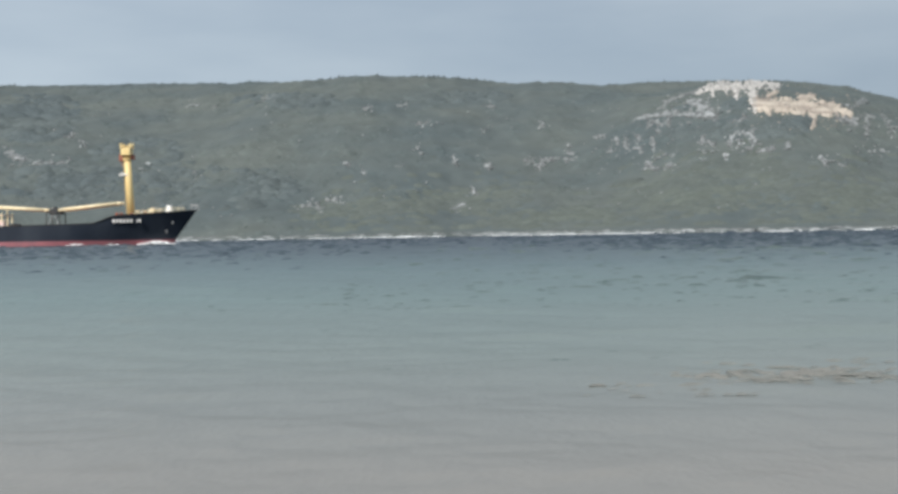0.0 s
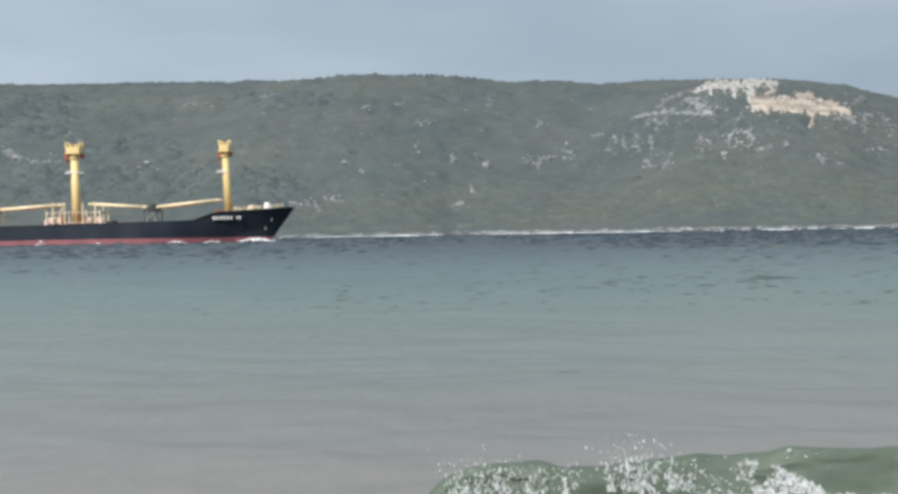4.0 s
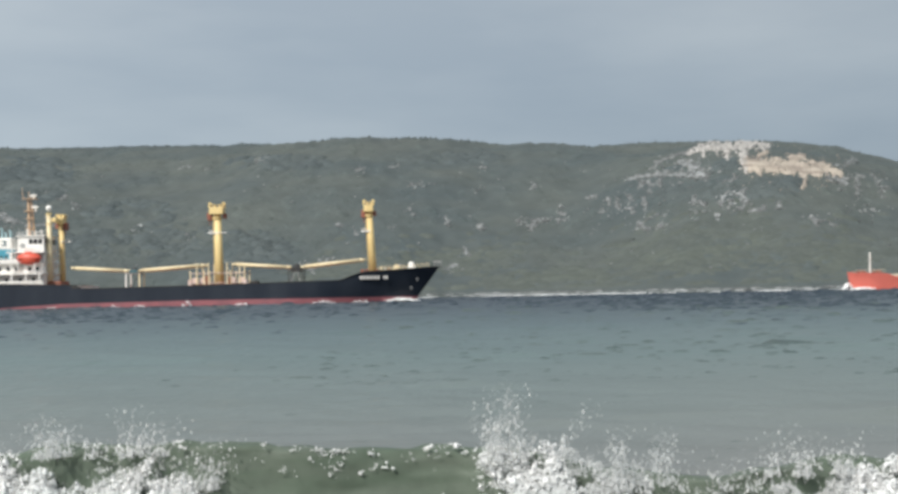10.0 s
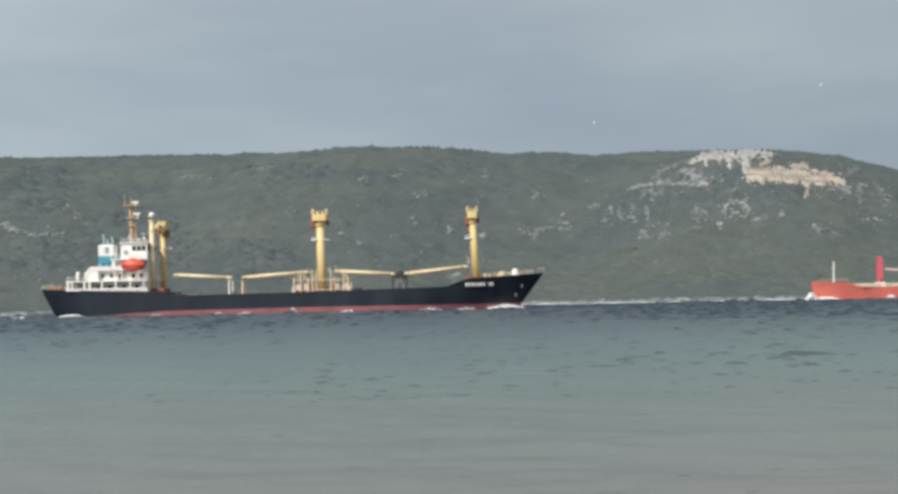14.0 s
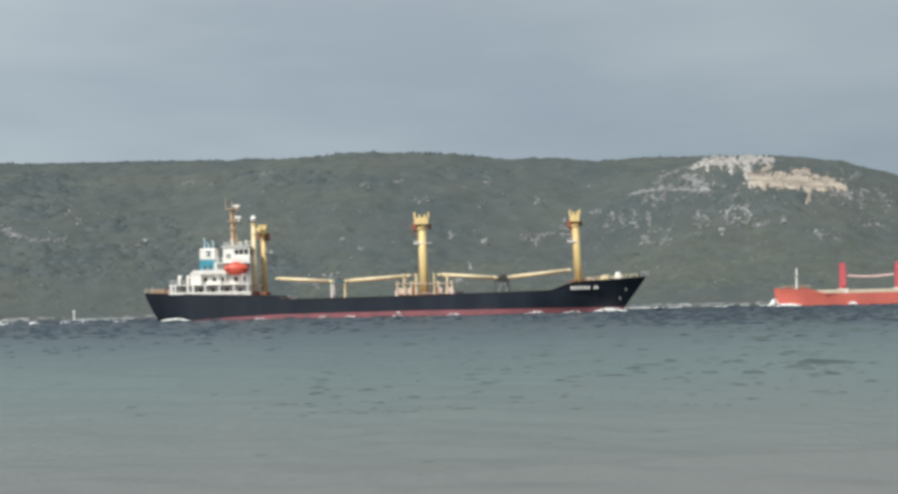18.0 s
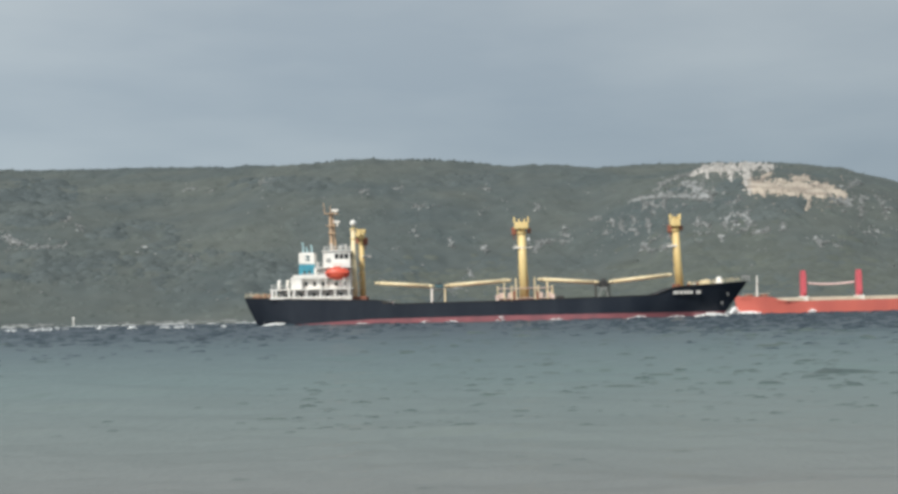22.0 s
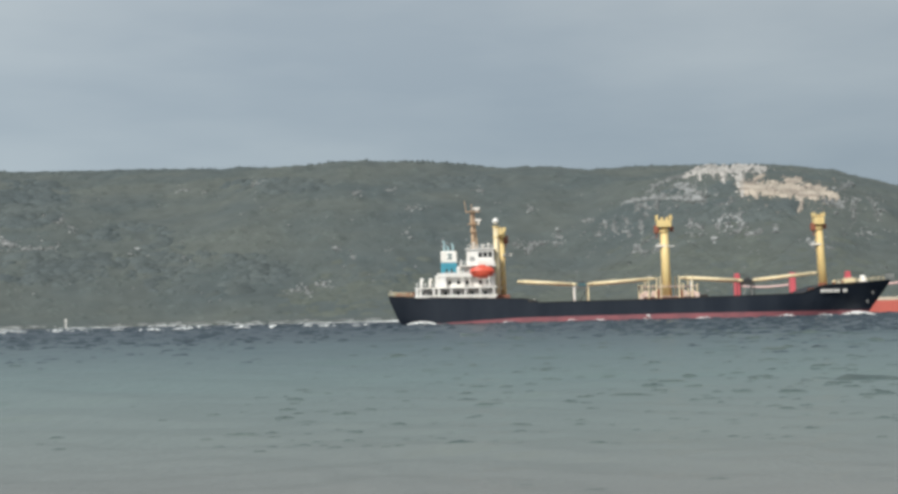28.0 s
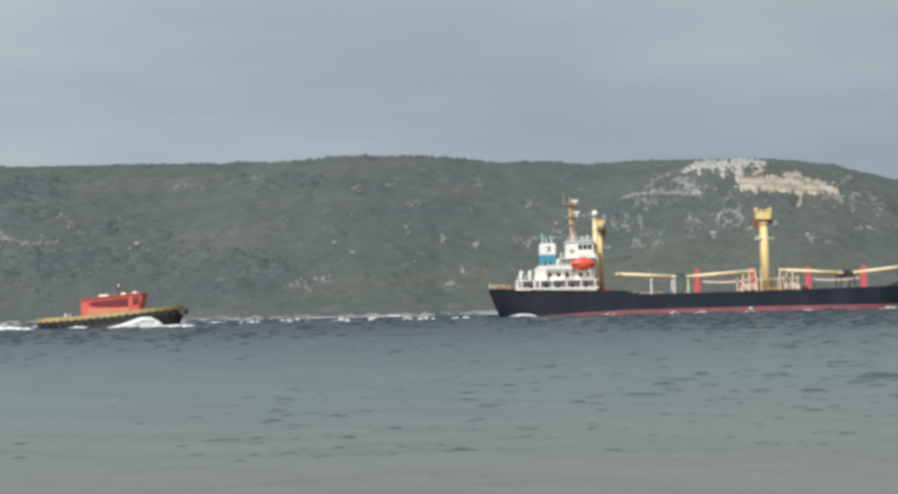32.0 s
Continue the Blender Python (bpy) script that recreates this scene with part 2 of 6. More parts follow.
def lumps(rng, centres, radii, squash=0.8, rough=0.28, shape=None):
    """Many uneven little lumps, as one pair of arrays; radii (n,) or (n, 3)."""
    base, faces = shape or (ICO_V, ICO_F)
    n = len(centres)
    radii = np.asarray(radii, dtype=float)
    if radii.ndim == 1:
        radii = np.stack([radii, radii, radii * squash], 1)
    turn = rng.uniform(0, 2 * np.pi, n)
    c, s = np.cos(turn)[:, None], np.sin(turn)[:, None]
    v = np.broadcast_to(base, (n, len(base), 3)) * (1 + rng.normal(0, rough, (n, len(base), 1)))
    v = np.stack([v[..., 0] * c - v[..., 1] * s, v[..., 0] * s + v[..., 1] * c, v[..., 2]], 2)
    v = v * radii[:, None, :] + np.asarray(centres)[:, None, :]
    f = faces[None] + (np.arange(n) * len(base))[:, None, None]
    return v.reshape(-1, 3), f.reshape(-1, 3)


def value_noise(x, y, seed):
    """Smooth noise in -1..1 on a unit lattice."""
    r = np.random.RandomState(seed).uniform(-1, 1, (256, 256))
    xi, yi = np.floor(x).astype(int), np.floor(y).astype(int)
    fx, fy = x - xi, y - yi
    fx, fy = fx * fx * (3 - 2 * fx), fy * fy * (3 - 2 * fy)
    a, b = r[yi % 256, xi % 256], r[yi % 256, (xi + 1) % 256]
    c, d = r[(yi + 1) % 256, xi % 256], r[(yi + 1) % 256, (xi + 1) % 256]
    return (a * (1 - fx) + b * fx) * (1 - fy) + (c * (1 - fx) + d * fx) * fy


# ---- the far shore: a long scrub-covered hill ----
SKY_A = np.array([-0.75, -0.45, -0.3235, -0.282, -0.2406, -0.1991, -0.1784, -0.1452, -0.1162, -0.0913, -0.0789, -0.0644, -0.0498, -0.0167, 0.0015,
                  0.0288, 0.0495, 0.0909, 0.1323, 0.1655, 0.1945, 0.2152, 0.2442, 0.2566, 0.2855, 0.3061, 0.3259, 0.4, 0.55, 0.75])
SKY_E = np.array([95.3, 105.7, 108.0, 110.1, 107.6, 106.2, 106.9, 108.0, 105.4, 105.8, 106.6, 106.1, 105.9, 107.5, 106.7,
                  103.0, 100.9, 99.1, 99.3, 101.1, 102.8, 102.3, 101.4, 100.2, 96.2, 90.7, 86.0, 66.3, 37.3, 20.7]) / 1000.0
CREST_Y = 900.0


def shore_y(a):
    return 500.0 - 190.0 * np.clip(a, 0.0, 0.45) + 4.0 * np.sin(a * 23.0) + 2.0 * np.sin(a * 61.0 + 1.0)


def ground_height(x, y):
    """Height of the far land at plan place x, y; below zero under the water."""
    y = np.maximum(y, 50.0)
    a = x / y
    ys = shore_y(a)
    top = np.interp(a, SKY_A, SKY_E) * CREST_Y + EYE - 1.3
    u = (y - ys) / (CREST_Y - ys)
    up = np.sin(np.clip(u, 0, 1) * np.pi / 2) ** 1.12
    over = np.clip(u - 1, 0, 3)
    z = top * (up - 0.35 * over ** 1.3)
    mid = np.clip(u, 0, 1) * np.clip(1 - u, 0, 1) * 4
    # gullies that run down the slope, and knolls
    z = z + mid * (5.0 * value_noise(x / 60.0 + 9, y / 190.0, 3) + 2.0 * value_noise(x / 22.0, y / 60.0, 4) + 0.7 * value_noise(x / 7.0, y / 9.0, 5))
    # a nearer spur that climbs towards the east, and a fold in the west
    spur = np.exp(-((a - 0.235) / 0.11) ** 2) * np.exp(-((u - 0.38) / 0.16) ** 2)
    fold = np.exp(-((a + 0.27) / 0.07) ** 2) * np.exp(-((u - 0.55) / 0.28) ** 2)
    z = z + 11.0 * spur - 7.0 * fold
    z = z + np.clip(u * 12, 0, 1) * 0.5 * value_noise(x / 5.0, y / 6.0, 6)
    return np.where(u < 0, u * 60.0, z)


def on_slope(a, e):
    """Plan places on the hill that stand at bearing a (x over y) and elevation e (rise over y) from the beach."""
    a, e = np.asarray(a, dtype=float), np.asarray(e, dtype=float)
    u = np.linspace(0.002, 1.0, 150)
    out = np.empty(len(a))
    for lo in range(0, len(a), 4000):
        aa = a[lo:lo + 4000, None]
        ys = shore_y(aa) + u[None, :] * (CREST_Y - shore_y(aa))
        el = np.maximum.accumulate((ground_height(aa * ys, ys) - EYE) / ys, 1)
        k = np.clip((el < e[lo:lo + 4000, None]).sum(1), 1, len(u) - 1)
        r = np.arange(len(k))
        e0, e1 = el[r, k - 1], el[r, k]
        w = np.clip((e[lo:lo + 4000] - e0) / np.maximum(e1 - e0, 1e-5), 0, 1)
        out[lo:lo + 4000] = ys[r, k - 1] * (1 - w) + ys[r, k] * w
    return a * out, out


def land_material():
    # ground tones greyed and blued, with the air's haze mixed into the colour
    m = surface("hazed_scrub_ground", (0.103, 0.117, 0.110), (0.080, 0.098, 0.101), 0.95, scale=0.018, fine=0.12, bump=0.5, spec=0.2)
    return m


LAND = land_material()
la = np.concatenate([np.linspace(-0.75, -0.36, 40, endpoint=False), np.linspace(-0.36, 0.36, 340), np.linspace(0.36, 0.75, 41)[1:]])
lu = np.concatenate([np.linspace(-0.12, 0, 6, endpoint=False), np.linspace(0, 1.0, 130), np.linspace(1.02, 1.9, 20)])
AA, UU = np.meshgrid(la, lu)
YS = shore_y(AA)
LY = YS + UU * (CREST_Y - YS)
LX = AA * LY
LZ = ground_height(LX, LY)
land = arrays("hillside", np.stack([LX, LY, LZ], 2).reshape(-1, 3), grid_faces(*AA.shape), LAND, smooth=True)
tagged(land, "long grey-green scrub-covered hill rising from the far shore", "hill", kind="structure")

rng = np.random.RandomState(11)
n = 24000
sa_ = rng.uniform(-0.40, 0.40, n)
su = np.concatenate([rng.uniform(0.01, 1.0, n - 2500) ** 0.85, rng.uniform(0.77, 0.90, 2500)])
sy = shore_y(sa_) + su * (CREST_Y - shore_y(sa_))
sx = sa_ * sy
keep = (value_noise(sx / 34.0, sy / 34.0, 21) + 0.9 * value_noise(sx / 8.0, sy / 8.0, 22)) > rng.uniform(-1.0, 0.3, n)
sx, sy = sx[keep], sy[keep]
sr = rng.gamma(4.0, 0.12, len(sx)) + 0.3
sv, sf = lumps(rng, np.stack([sx, sy, 0 * sx], 1), np.stack([sr * 1.7, sr * 1.7, sr * 0.34], 1), rough=0.14, shape=MOUND)
sv[:, 2] = sv[:, 2] - 0.05 + ground_height(sv[:, 0], sv[:, 1])   # each bush sits square on the slope
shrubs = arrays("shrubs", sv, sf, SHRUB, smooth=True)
tagged(shrubs, "dense grey-green maquis shrubs covering the far hillside", "shrubs", kind="stuff")
# taller trees: along the crest, in the western fold, scattered below the cliff
n = 2290
ta = np.concatenate([rng.uniform(-0.10, 0.02, 500), rng.uniform(-0.38, 0.3, 300), rng.uniform(-0.38, 0.38, 1300), rng.normal(-0.26, 0.06, 70), rng.uniform(0.08, 0.34, 120)])
tu = np.concatenate([rng.uniform(0.79, 0.87, 500), rng.uniform(0.80, 0.86, 300), rng.uniform(0.79, 0.87, 1300), rng.uniform(0.3, 0.95, 70), rng.uniform(0.25, 0.95, 120)])
ty = shore_y(ta) + tu * (CREST_Y - shore_y(ta))
tx = ta * ty
tk = value_noise(tx / 26.0, ty / 40.0, 31) > rng.uniform(-0.7, 0.5, n)
tx, ty = tx[tk], ty[tk]
tr = (rng.gamma(4.0, 0.09, len(tx)) + 0.22) * np.where((tx / ty > -0.10) & (tx / ty < 0.02), 1.35, 0.9)
tv, tf = lumps(rng, np.stack([tx, ty, 0.2 * tr], 1), np.stack([tr * 0.8, tr * 1.0, tr * 1.15], 1), rough=0.2, shape=MOUND)
tv[:, 2] = tv[:, 2] + ground_height(tv[:, 0], tv[:, 1])
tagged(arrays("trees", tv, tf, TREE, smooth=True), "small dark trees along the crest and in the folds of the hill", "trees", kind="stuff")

# ---- limestone on the hillside ----
def along(r, path, n_):
    """Scatter n_ places about a path of (bearing, elevation, half width), all in thousandths."""
    p = np.array(path) / 1000.0
    seg = np.hypot(*np.diff(p[:, :2], axis=0).T)
    d = np.concatenate([[0], np.cumsum(seg)])
    q = r.uniform(0, d[-1], n_)
    w = np.interp(q, d, p[:, 2])
    w = w * np.where(r.uniform(0, 1, n_) < 0.25, 2.2, 0.62)
    return np.interp(q, d, p[:, 0]) + w * r.normal(0, 1, n_), np.interp(q, d, p[:, 1]) + w * r.normal(0, 1, n_)


def rock_run(name, label, material, path, seed, thick=1.0, size=1.0):
    """Angular blocks of bare rock along a ledge, a rib or a face; dense in the middle, loose at the fringe."""
    r = np.random.RandomState(seed)
    p = np.array(path)
    area = sum(math.hypot(*(b - a)[:2]) * (a[2] + b[2]) for a, b in zip(p, p[1:]))
    n_ = int(16 + 4.4 * area * thick)
    a, e = along(r, path, n_)
    x, y = on_slope(a, e)
    gap = value_noise(x / 1.9, y / 6.0, seed) + 0.6 * value_noise(x / 0.7, y / 2.4, seed + 1) > r.uniform(-0.7, 0.7, n_)
    x, y = x[gap], y[gap]
    s = size * np.minimum(0.10 + r.gamma(1.5, 0.14, len(x)), 0.8)
    c = np.stack([x, y, ground_height(x, y) + 0.35 * s], 1)
    v, f = lumps(r, c, np.stack([s * r.uniform(0.8, 1.7, len(x)), s * 0.9, s * r.uniform(0.6, 1.15, len(x))], 1), rough=0.26)
    return tagged(arrays(name, v, f, material), label, "rock", "outcrops on the hill", "stuff")


def drape(name, label, material, path, seed, lift=0.5, broken=0.42):
    """A ragged sheet of bare rock that follows the slope along a path, broken into level ledges."""
    p = np.array(path) / 1000.0
    a0, a1 = (p[:, 0] - p[:, 2]).min() - 0.002, (p[:, 0] + p[:, 2]).max() + 0.002
    e0, e1 = (p[:, 1] - p[:, 2]).min() - 0.002, (p[:, 1] + p[:, 2]).max() + 0.002
    nu, nv = max(12, int((a1 - a0) / 0.0006)), max(10, int((e1 - e0) / 0.0005))
    gu, gv = np.meshgrid(np.linspace(a0, a1, nu), np.linspace(e0, e1, nv))
    best = np.full(gu.shape, 9.0)
    for s, t in zip(p, p[1:]):
        d = t[:2] - s[:2]
        w = np.clip(((gu - s[0]) * d[0] + (gv - s[1]) * d[1]) / (d @ d), 0, 1)
        best = np.minimum(best, np.hypot(gu - s[0] - w * d[0], gv - s[1] - w * d[1]) / (s[2] + w * (t[2] - s[2])))
    px, py = (v.reshape(gu.shape) for v in on_slope(gu.ravel(), gv.ravel()))
    k1, k2 = gu * 1000.0, gv * 1000.0
    edge = best + 0.45 * value_noise(k1 / 3.1, k2 / 1.6, seed) + 0.40 * value_noise(k1 / 1.1, k2 / 1.0, seed + 1)
    hole = value_noise(k1 / 2.3, k2 / 1.2, seed + 4) + 0.5 * value_noise(k1 / 0.9, k2 / 0.9, seed + 5)
    edge = edge + 1.7 * np.clip(hole - broken, 0, 1)
    step = 0.6 * np.abs(value_noise(k1 / 5.5, k2 / 0.9, seed + 2)) + 0.2 * value_noise(k1 / 1.2, k2 / 0.6, seed + 3)
    z = ground_height(px, py) + lift + step - 1.8 * np.clip(edge - 0.75, 0, 1.5)
    f = grid_faces(nv, nu)
    ob = arrays(name, np.stack([px, py, z], 2).reshape(-1, 3), f[(edge.ravel()[f] < 1.2).any(1)], material, smooth=True)
    return tagged(ob, label, "rock", "outcrops on the hill", "stuff")


drape("cliff_face", "broken white limestone cliff just below the crest", CLIFF, ((178.6, 96.1, 1.7), (188.2, 100.5, 2.5), (199.4, 101.1, 2.9), (215.1, 100.8, 3.3), (227.6, 102.2, 3.3), (236.6, 99.6, 1.7)), 1010, broken=0.05)
rock_run("cliff_face_blocks", "loose blocks on the cliff face", CLIFF, ((178.6, 96.1, 1.7), (188.2, 100.5, 2.5), (199.4, 101.1, 2.9), (215.1, 100.8, 3.3), (227.6, 102.2, 3.3), (236.6, 99.6, 1.7)), 1015, 0.5, 0.8)
drape("cliff_face", "broken white limestone cliff just below the crest", CLIFF, ((206, 99.7, 2.5), (206.6, 90.6, 1.2)), 1020, broken=0.05)
rock_run("cliff_face_blocks", "loose blocks on the cliff face", CLIFF, ((206, 99.7, 2.5), (206.6, 90.6, 1.2)), 1025, 0.5, 0.8)
drape("cliff_face", "broken white limestone cliff just below the crest", CLIFF, ((188.6, 99.3, 2.1), (189.3, 93.4, 0.8)), 1030, broken=0.05)
rock_run("cliff_face_blocks", "loose blocks on the cliff face", CLIFF, ((188.6, 99.3, 2.1), (189.3, 93.4, 0.8)), 1035, 0.5, 0.8)
drape("cliff_face", "broken white limestone cliff just below the crest", CLIFF, ((218.3, 97, 2.9), (219, 88.7, 2.5), (219.7, 81.7, 1.2)), 1040, broken=0.05)
rock_run("cliff_face_blocks", "loose blocks on the cliff face", CLIFF, ((218.3, 97, 2.9), (219, 88.7, 2.5), (219.7, 81.7, 1.2)), 1045, 0.5, 0.8)
drape("cliff_face", "broken white limestone cliff just below the crest", CLIFF, ((197.7, 99.1, 1.7), (199.3, 94.9, 0.8)), 1050, broken=0.05)
rock_run("cliff_face_blocks", "loose blocks on the cliff face", CLIFF, ((197.7, 99.1, 1.7), (199.3, 94.9, 0.8)), 1055, 0.5, 0.8)
drape("rock_scar", "bare cream rock scar across the upper slope", SCAR, ((221.5, 87.4, 5.4), (235.5, 85.9, 4.6), (256.2, 85.1, 5.4), (275.3, 82.7, 4.6), (288.4, 78.3, 2.1)), 1060)
rock_run("rock_scar_blocks", "loose blocks on the rock scar", SCAR, ((221.5, 87.4, 5.4), (235.5, 85.9, 4.6), (256.2, 85.1, 5.4), (275.3, 82.7, 4.6), (288.4, 78.3, 2.1)), 1065, 0.5, 0.8)
drape("rock_scar", "bare cream rock scar across the upper slope", SCAR, ((250.1, 91, 1.7), (260.9, 91.6, 2.1)), 1070)
rock_run("rock_scar_blocks", "loose blocks on the rock scar", SCAR, ((250.1, 91, 1.7), (260.9, 91.6, 2.1)), 1075, 0.5, 0.8)
drape("rock_scar", "bare cream rock scar across the upper slope", SCAR, ((229.5, 92.7, 1.7), (235.7, 95.9, 1.2)), 1080)
rock_run("rock_scar_blocks", "loose blocks on the rock scar", SCAR, ((229.5, 92.7, 1.7), (235.7, 95.9, 1.2)), 1085, 0.5, 0.8)
drape("rock_scar", "narrow tongue of bare rock running downhill", SCAR, ((259.9, 79.7, 1.7), (263.1, 74.6, 1.7), (260.5, 69.7, 1.2)), 1090)
drape("rock_ledge", "long pale limestone ledge in the scrub below the cliff", ROCK, ((133.9, 78.3, 0.7), (144.3, 79.8, 0.8), (153.4, 80.9, 0.7), (173.3, 80.5, 0.9), (180.0, 79.6, 1.3)), 1110, 0.35, -0.05)
drape("rock_face", "grey broken limestone face in the scrub", ROCK, ((172.0, 90.0, 1.4), (178.8, 86.6, 2.6), (185.0, 82.4, 2.4), (189.0, 79.5, 1.2)), 1120, 0.4, 0.02)
drape("rock_ledge", "pale limestone step climbing to the cliff", ROCK, ((154.8, 89.1, 0.5), (165.3, 93.9, 0.6), (173.6, 96.2, 0.7), (179.8, 96.5, 1.0)), 1130, 0.3, -0.1)
drape("rock_ring", "curved rib of pale limestone in the scrub", ROCK, ((201.9, 58.5, 0.9), (202.5, 62.6, 1.0), (207.8, 66.2, 1.1), (215.0, 65.6, 1.0), (219.0, 61.4, 1.1), (217.2, 56.4, 1.2)), 1140, 0.4, 0.05)
drape("rock_ledge", "pale limestone ledge at the end of the scar", ROCK, ((289.0, 83.0, 0.7), (294.0, 86.6, 0.9), (300.0, 89.0, 0.9)), 1150, 0.4, 0.1)
for k, path in enumerate((
        ((172.6, 89.6, 2.1), (178.8, 86.2, 3.7), (186.6, 82.7, 3.7), (191.1, 78.9, 1.7)),
        ((278.9, 77.2, 2.1), (288.4, 74.5, 2.1), (292.4, 71.2, 1.2)),
        ((-319.6, 61.2, 2.9), (-313, 57, 1.7)))):
    rock_run("rock_face", "grey broken limestone face in the scrub", ROCK, path, 1190 + 7 * k, 2.2)
for k, path in enumerate((
        ((133.9, 78.3, 1.2), (144.3, 79.8, 1.2), (153.4, 80.9, 0.8), (173.3, 80.5, 1.7), (189.8, 78.1, 1.2)),
        ((154.8, 89.1, 0.8), (165.3, 93.9, 1.2), (173.6, 96.2, 0.8), (179.8, 96.5, 1.2)),
        ((200.1, 75.4, 1.2), (207.2, 74.5, 1.2), (213.9, 78.9, 0.8)),
        ((292.7, 86.1, 1.2), (299.8, 88.4, 1.7)),
        ((294.2, 78.2, 1.7), (306.6, 76.7, 1.2)),
        ((113.2, 55.1, 1.2), (117.3, 55.9, 1.2)),
        ((185.4, 61.2, 1.2), (189.4, 57.8, 1.2)),
        ((223.3, 53, 1.7), (231.6, 54.5, 1.2)))):
    rock_run("rock_ledge", "thin pale limestone ledge in the scrub", ROCK, path, 1290 + 7 * k, 1.9 if k == 0 else 1.0)
for k, path in enumerate((
        ((279.5, 42.8, 1.7), (282.8, 42.8, 1.2)),
        ((141.1, 45.5, 1.7), (147.3, 41.6, 1.2)),
        ((151.9, 43.2, 1.2), (158.5, 43.5, 1.2)),
        ((303.3, 51.5, 1.7), (314.5, 52.1, 1.2)),
        ((231, 65.3, 1.2), (235.2, 65.2, 0.8)),
        ((101.7, 65.3, 0.8), (110.9, 65.9, 1.2)),
        ((150, 51.9, 0.8), (160.3, 50.9, 0.8)),
        ((51.7, 49.3, 0.8), (69.1, 49.8, 1.2), (89.9, 50.6, 1.2)))):
    rock_run("rock_ledge", "thin pale limestone ledge in the scrub", ROCK, path, 1390 + 7 * k)
for k, path in enumerate((
        ((82.5, 54.9, 1.2), (86.6, 53.6, 1.2)),
        ((60.7, 45, 1.2), (67.4, 46.5, 1.2)),
        ((21.8, 46.1, 1.2), (28.4, 44.7, 1.2)),
        ((-1.2, 14.2, 1.7), (6.4, 18.6, 1.2), (12.9, 15.6, 1.2)),
        ((26.4, 89.5, 1.2), (30.5, 89, 0.8)),
        ((61.3, 72.3, 1.2), (67.9, 75.1, 0.8)),
        ((23.2, 73, 1.2), (26.5, 73.4, 0.8)),
        ((-25.2, 59.9, 1.2), (-21.8, 60.6, 0.8)))):
    rock_run("rock_ledge", "thin pale limestone ledge in the scrub", ROCK, path, 1490 + 7 * k)
for k, path in enumerate((
        ((-63.6, 88.8, 1.2), (-57.7, 90.3, 0.8)),
        ((-25.7, 77.7, 0.8), (-14.1, 76.6, 0.8)),
        ((93.6, 26.9, 1.2), (98.6, 28.1, 0.8)),
        ((-39.5, 46.9, 0.8), (-36.2, 47.6, 0.8)),
        ((-287.3, 76, 1.7), (-272.4, 72.4, 1.2)),
        ((-311.8, 56.1, 1.7), (-293.2, 52.4, 1.7), (-277.5, 53.8, 1.2)),
        ((-220.4, 51.1, 1.7), (-215.4, 50.6, 1.2)),
        ((-226.2, 45.8, 1.2), (-222.9, 46.1, 1.2)))):
    rock_run("rock_ledge", "thin pale limestone ledge in the scrub", ROCK, path, 1590 + 7 * k)
for k, path in enumerate((
        ((-186.5, 43.4, 1.2), (-182.4, 42.9, 1.2)),
        ((-191, 93.3, 1.2), (-181.9, 93.6, 0.8)),
        ((-172.8, 91.8, 1.2), (-169.5, 91.7, 0.8)),
        ((-134.6, 97.3, 1.2), (-128.7, 97.6, 1.7), (-120.4, 99.5, 0.8)),
        ((-109.4, 18.3, 1.2), (-102.4, 20.2, 1.2), (-95, 16, 1.2)),
        ((-91.6, 22.9, 0.8), (-84.5, 23.2, 0.8)),
        ((-81.7, 22.3, 1.2), (-77.6, 20.2, 1.2)),
        ((-62.8, 88.9, 1.2), (-58.2, 90, 1.2)))):
    rock_run("rock_ledge", "thin pale limestone ledge in the scrub", ROCK, path, 1690 + 7 * k)
for k, path in enumerate((
        ((-77.9, 50, 1.2), (-73.8, 48.3, 0.8)),
        ((-269.1, 69.4, 1.2), (-264.2, 64.3, 1.2)),
        ((-39.1, 90.1, 0.8), (-31.6, 91.6, 0.8)))):
    rock_run("rock_ledge", "thin pale limestone ledge in the scrub", ROCK, path, 1790 + 7 * k)
for k, path in enumerate((
        ((142, 71.1, 1.2), (146.3, 76.5, 1.2), (152.4, 73.4, 1.2), (149.1, 69.4, 1.2), (143.3, 70.7, 1.2)),
        ((201.9, 57.2, 1.7), (201.1, 62.6, 1.2), (207.8, 66.2, 1.2), (216.5, 65.6, 1.2), (219.8, 61.4, 1.7), (217.6, 56, 1.7), (212.6, 55.3, 1.2)))):
    rock_run("rock_ring", "curved rib of pale limestone in the scrub", ROCK, path, 1890 + 7 * k, 2.0)
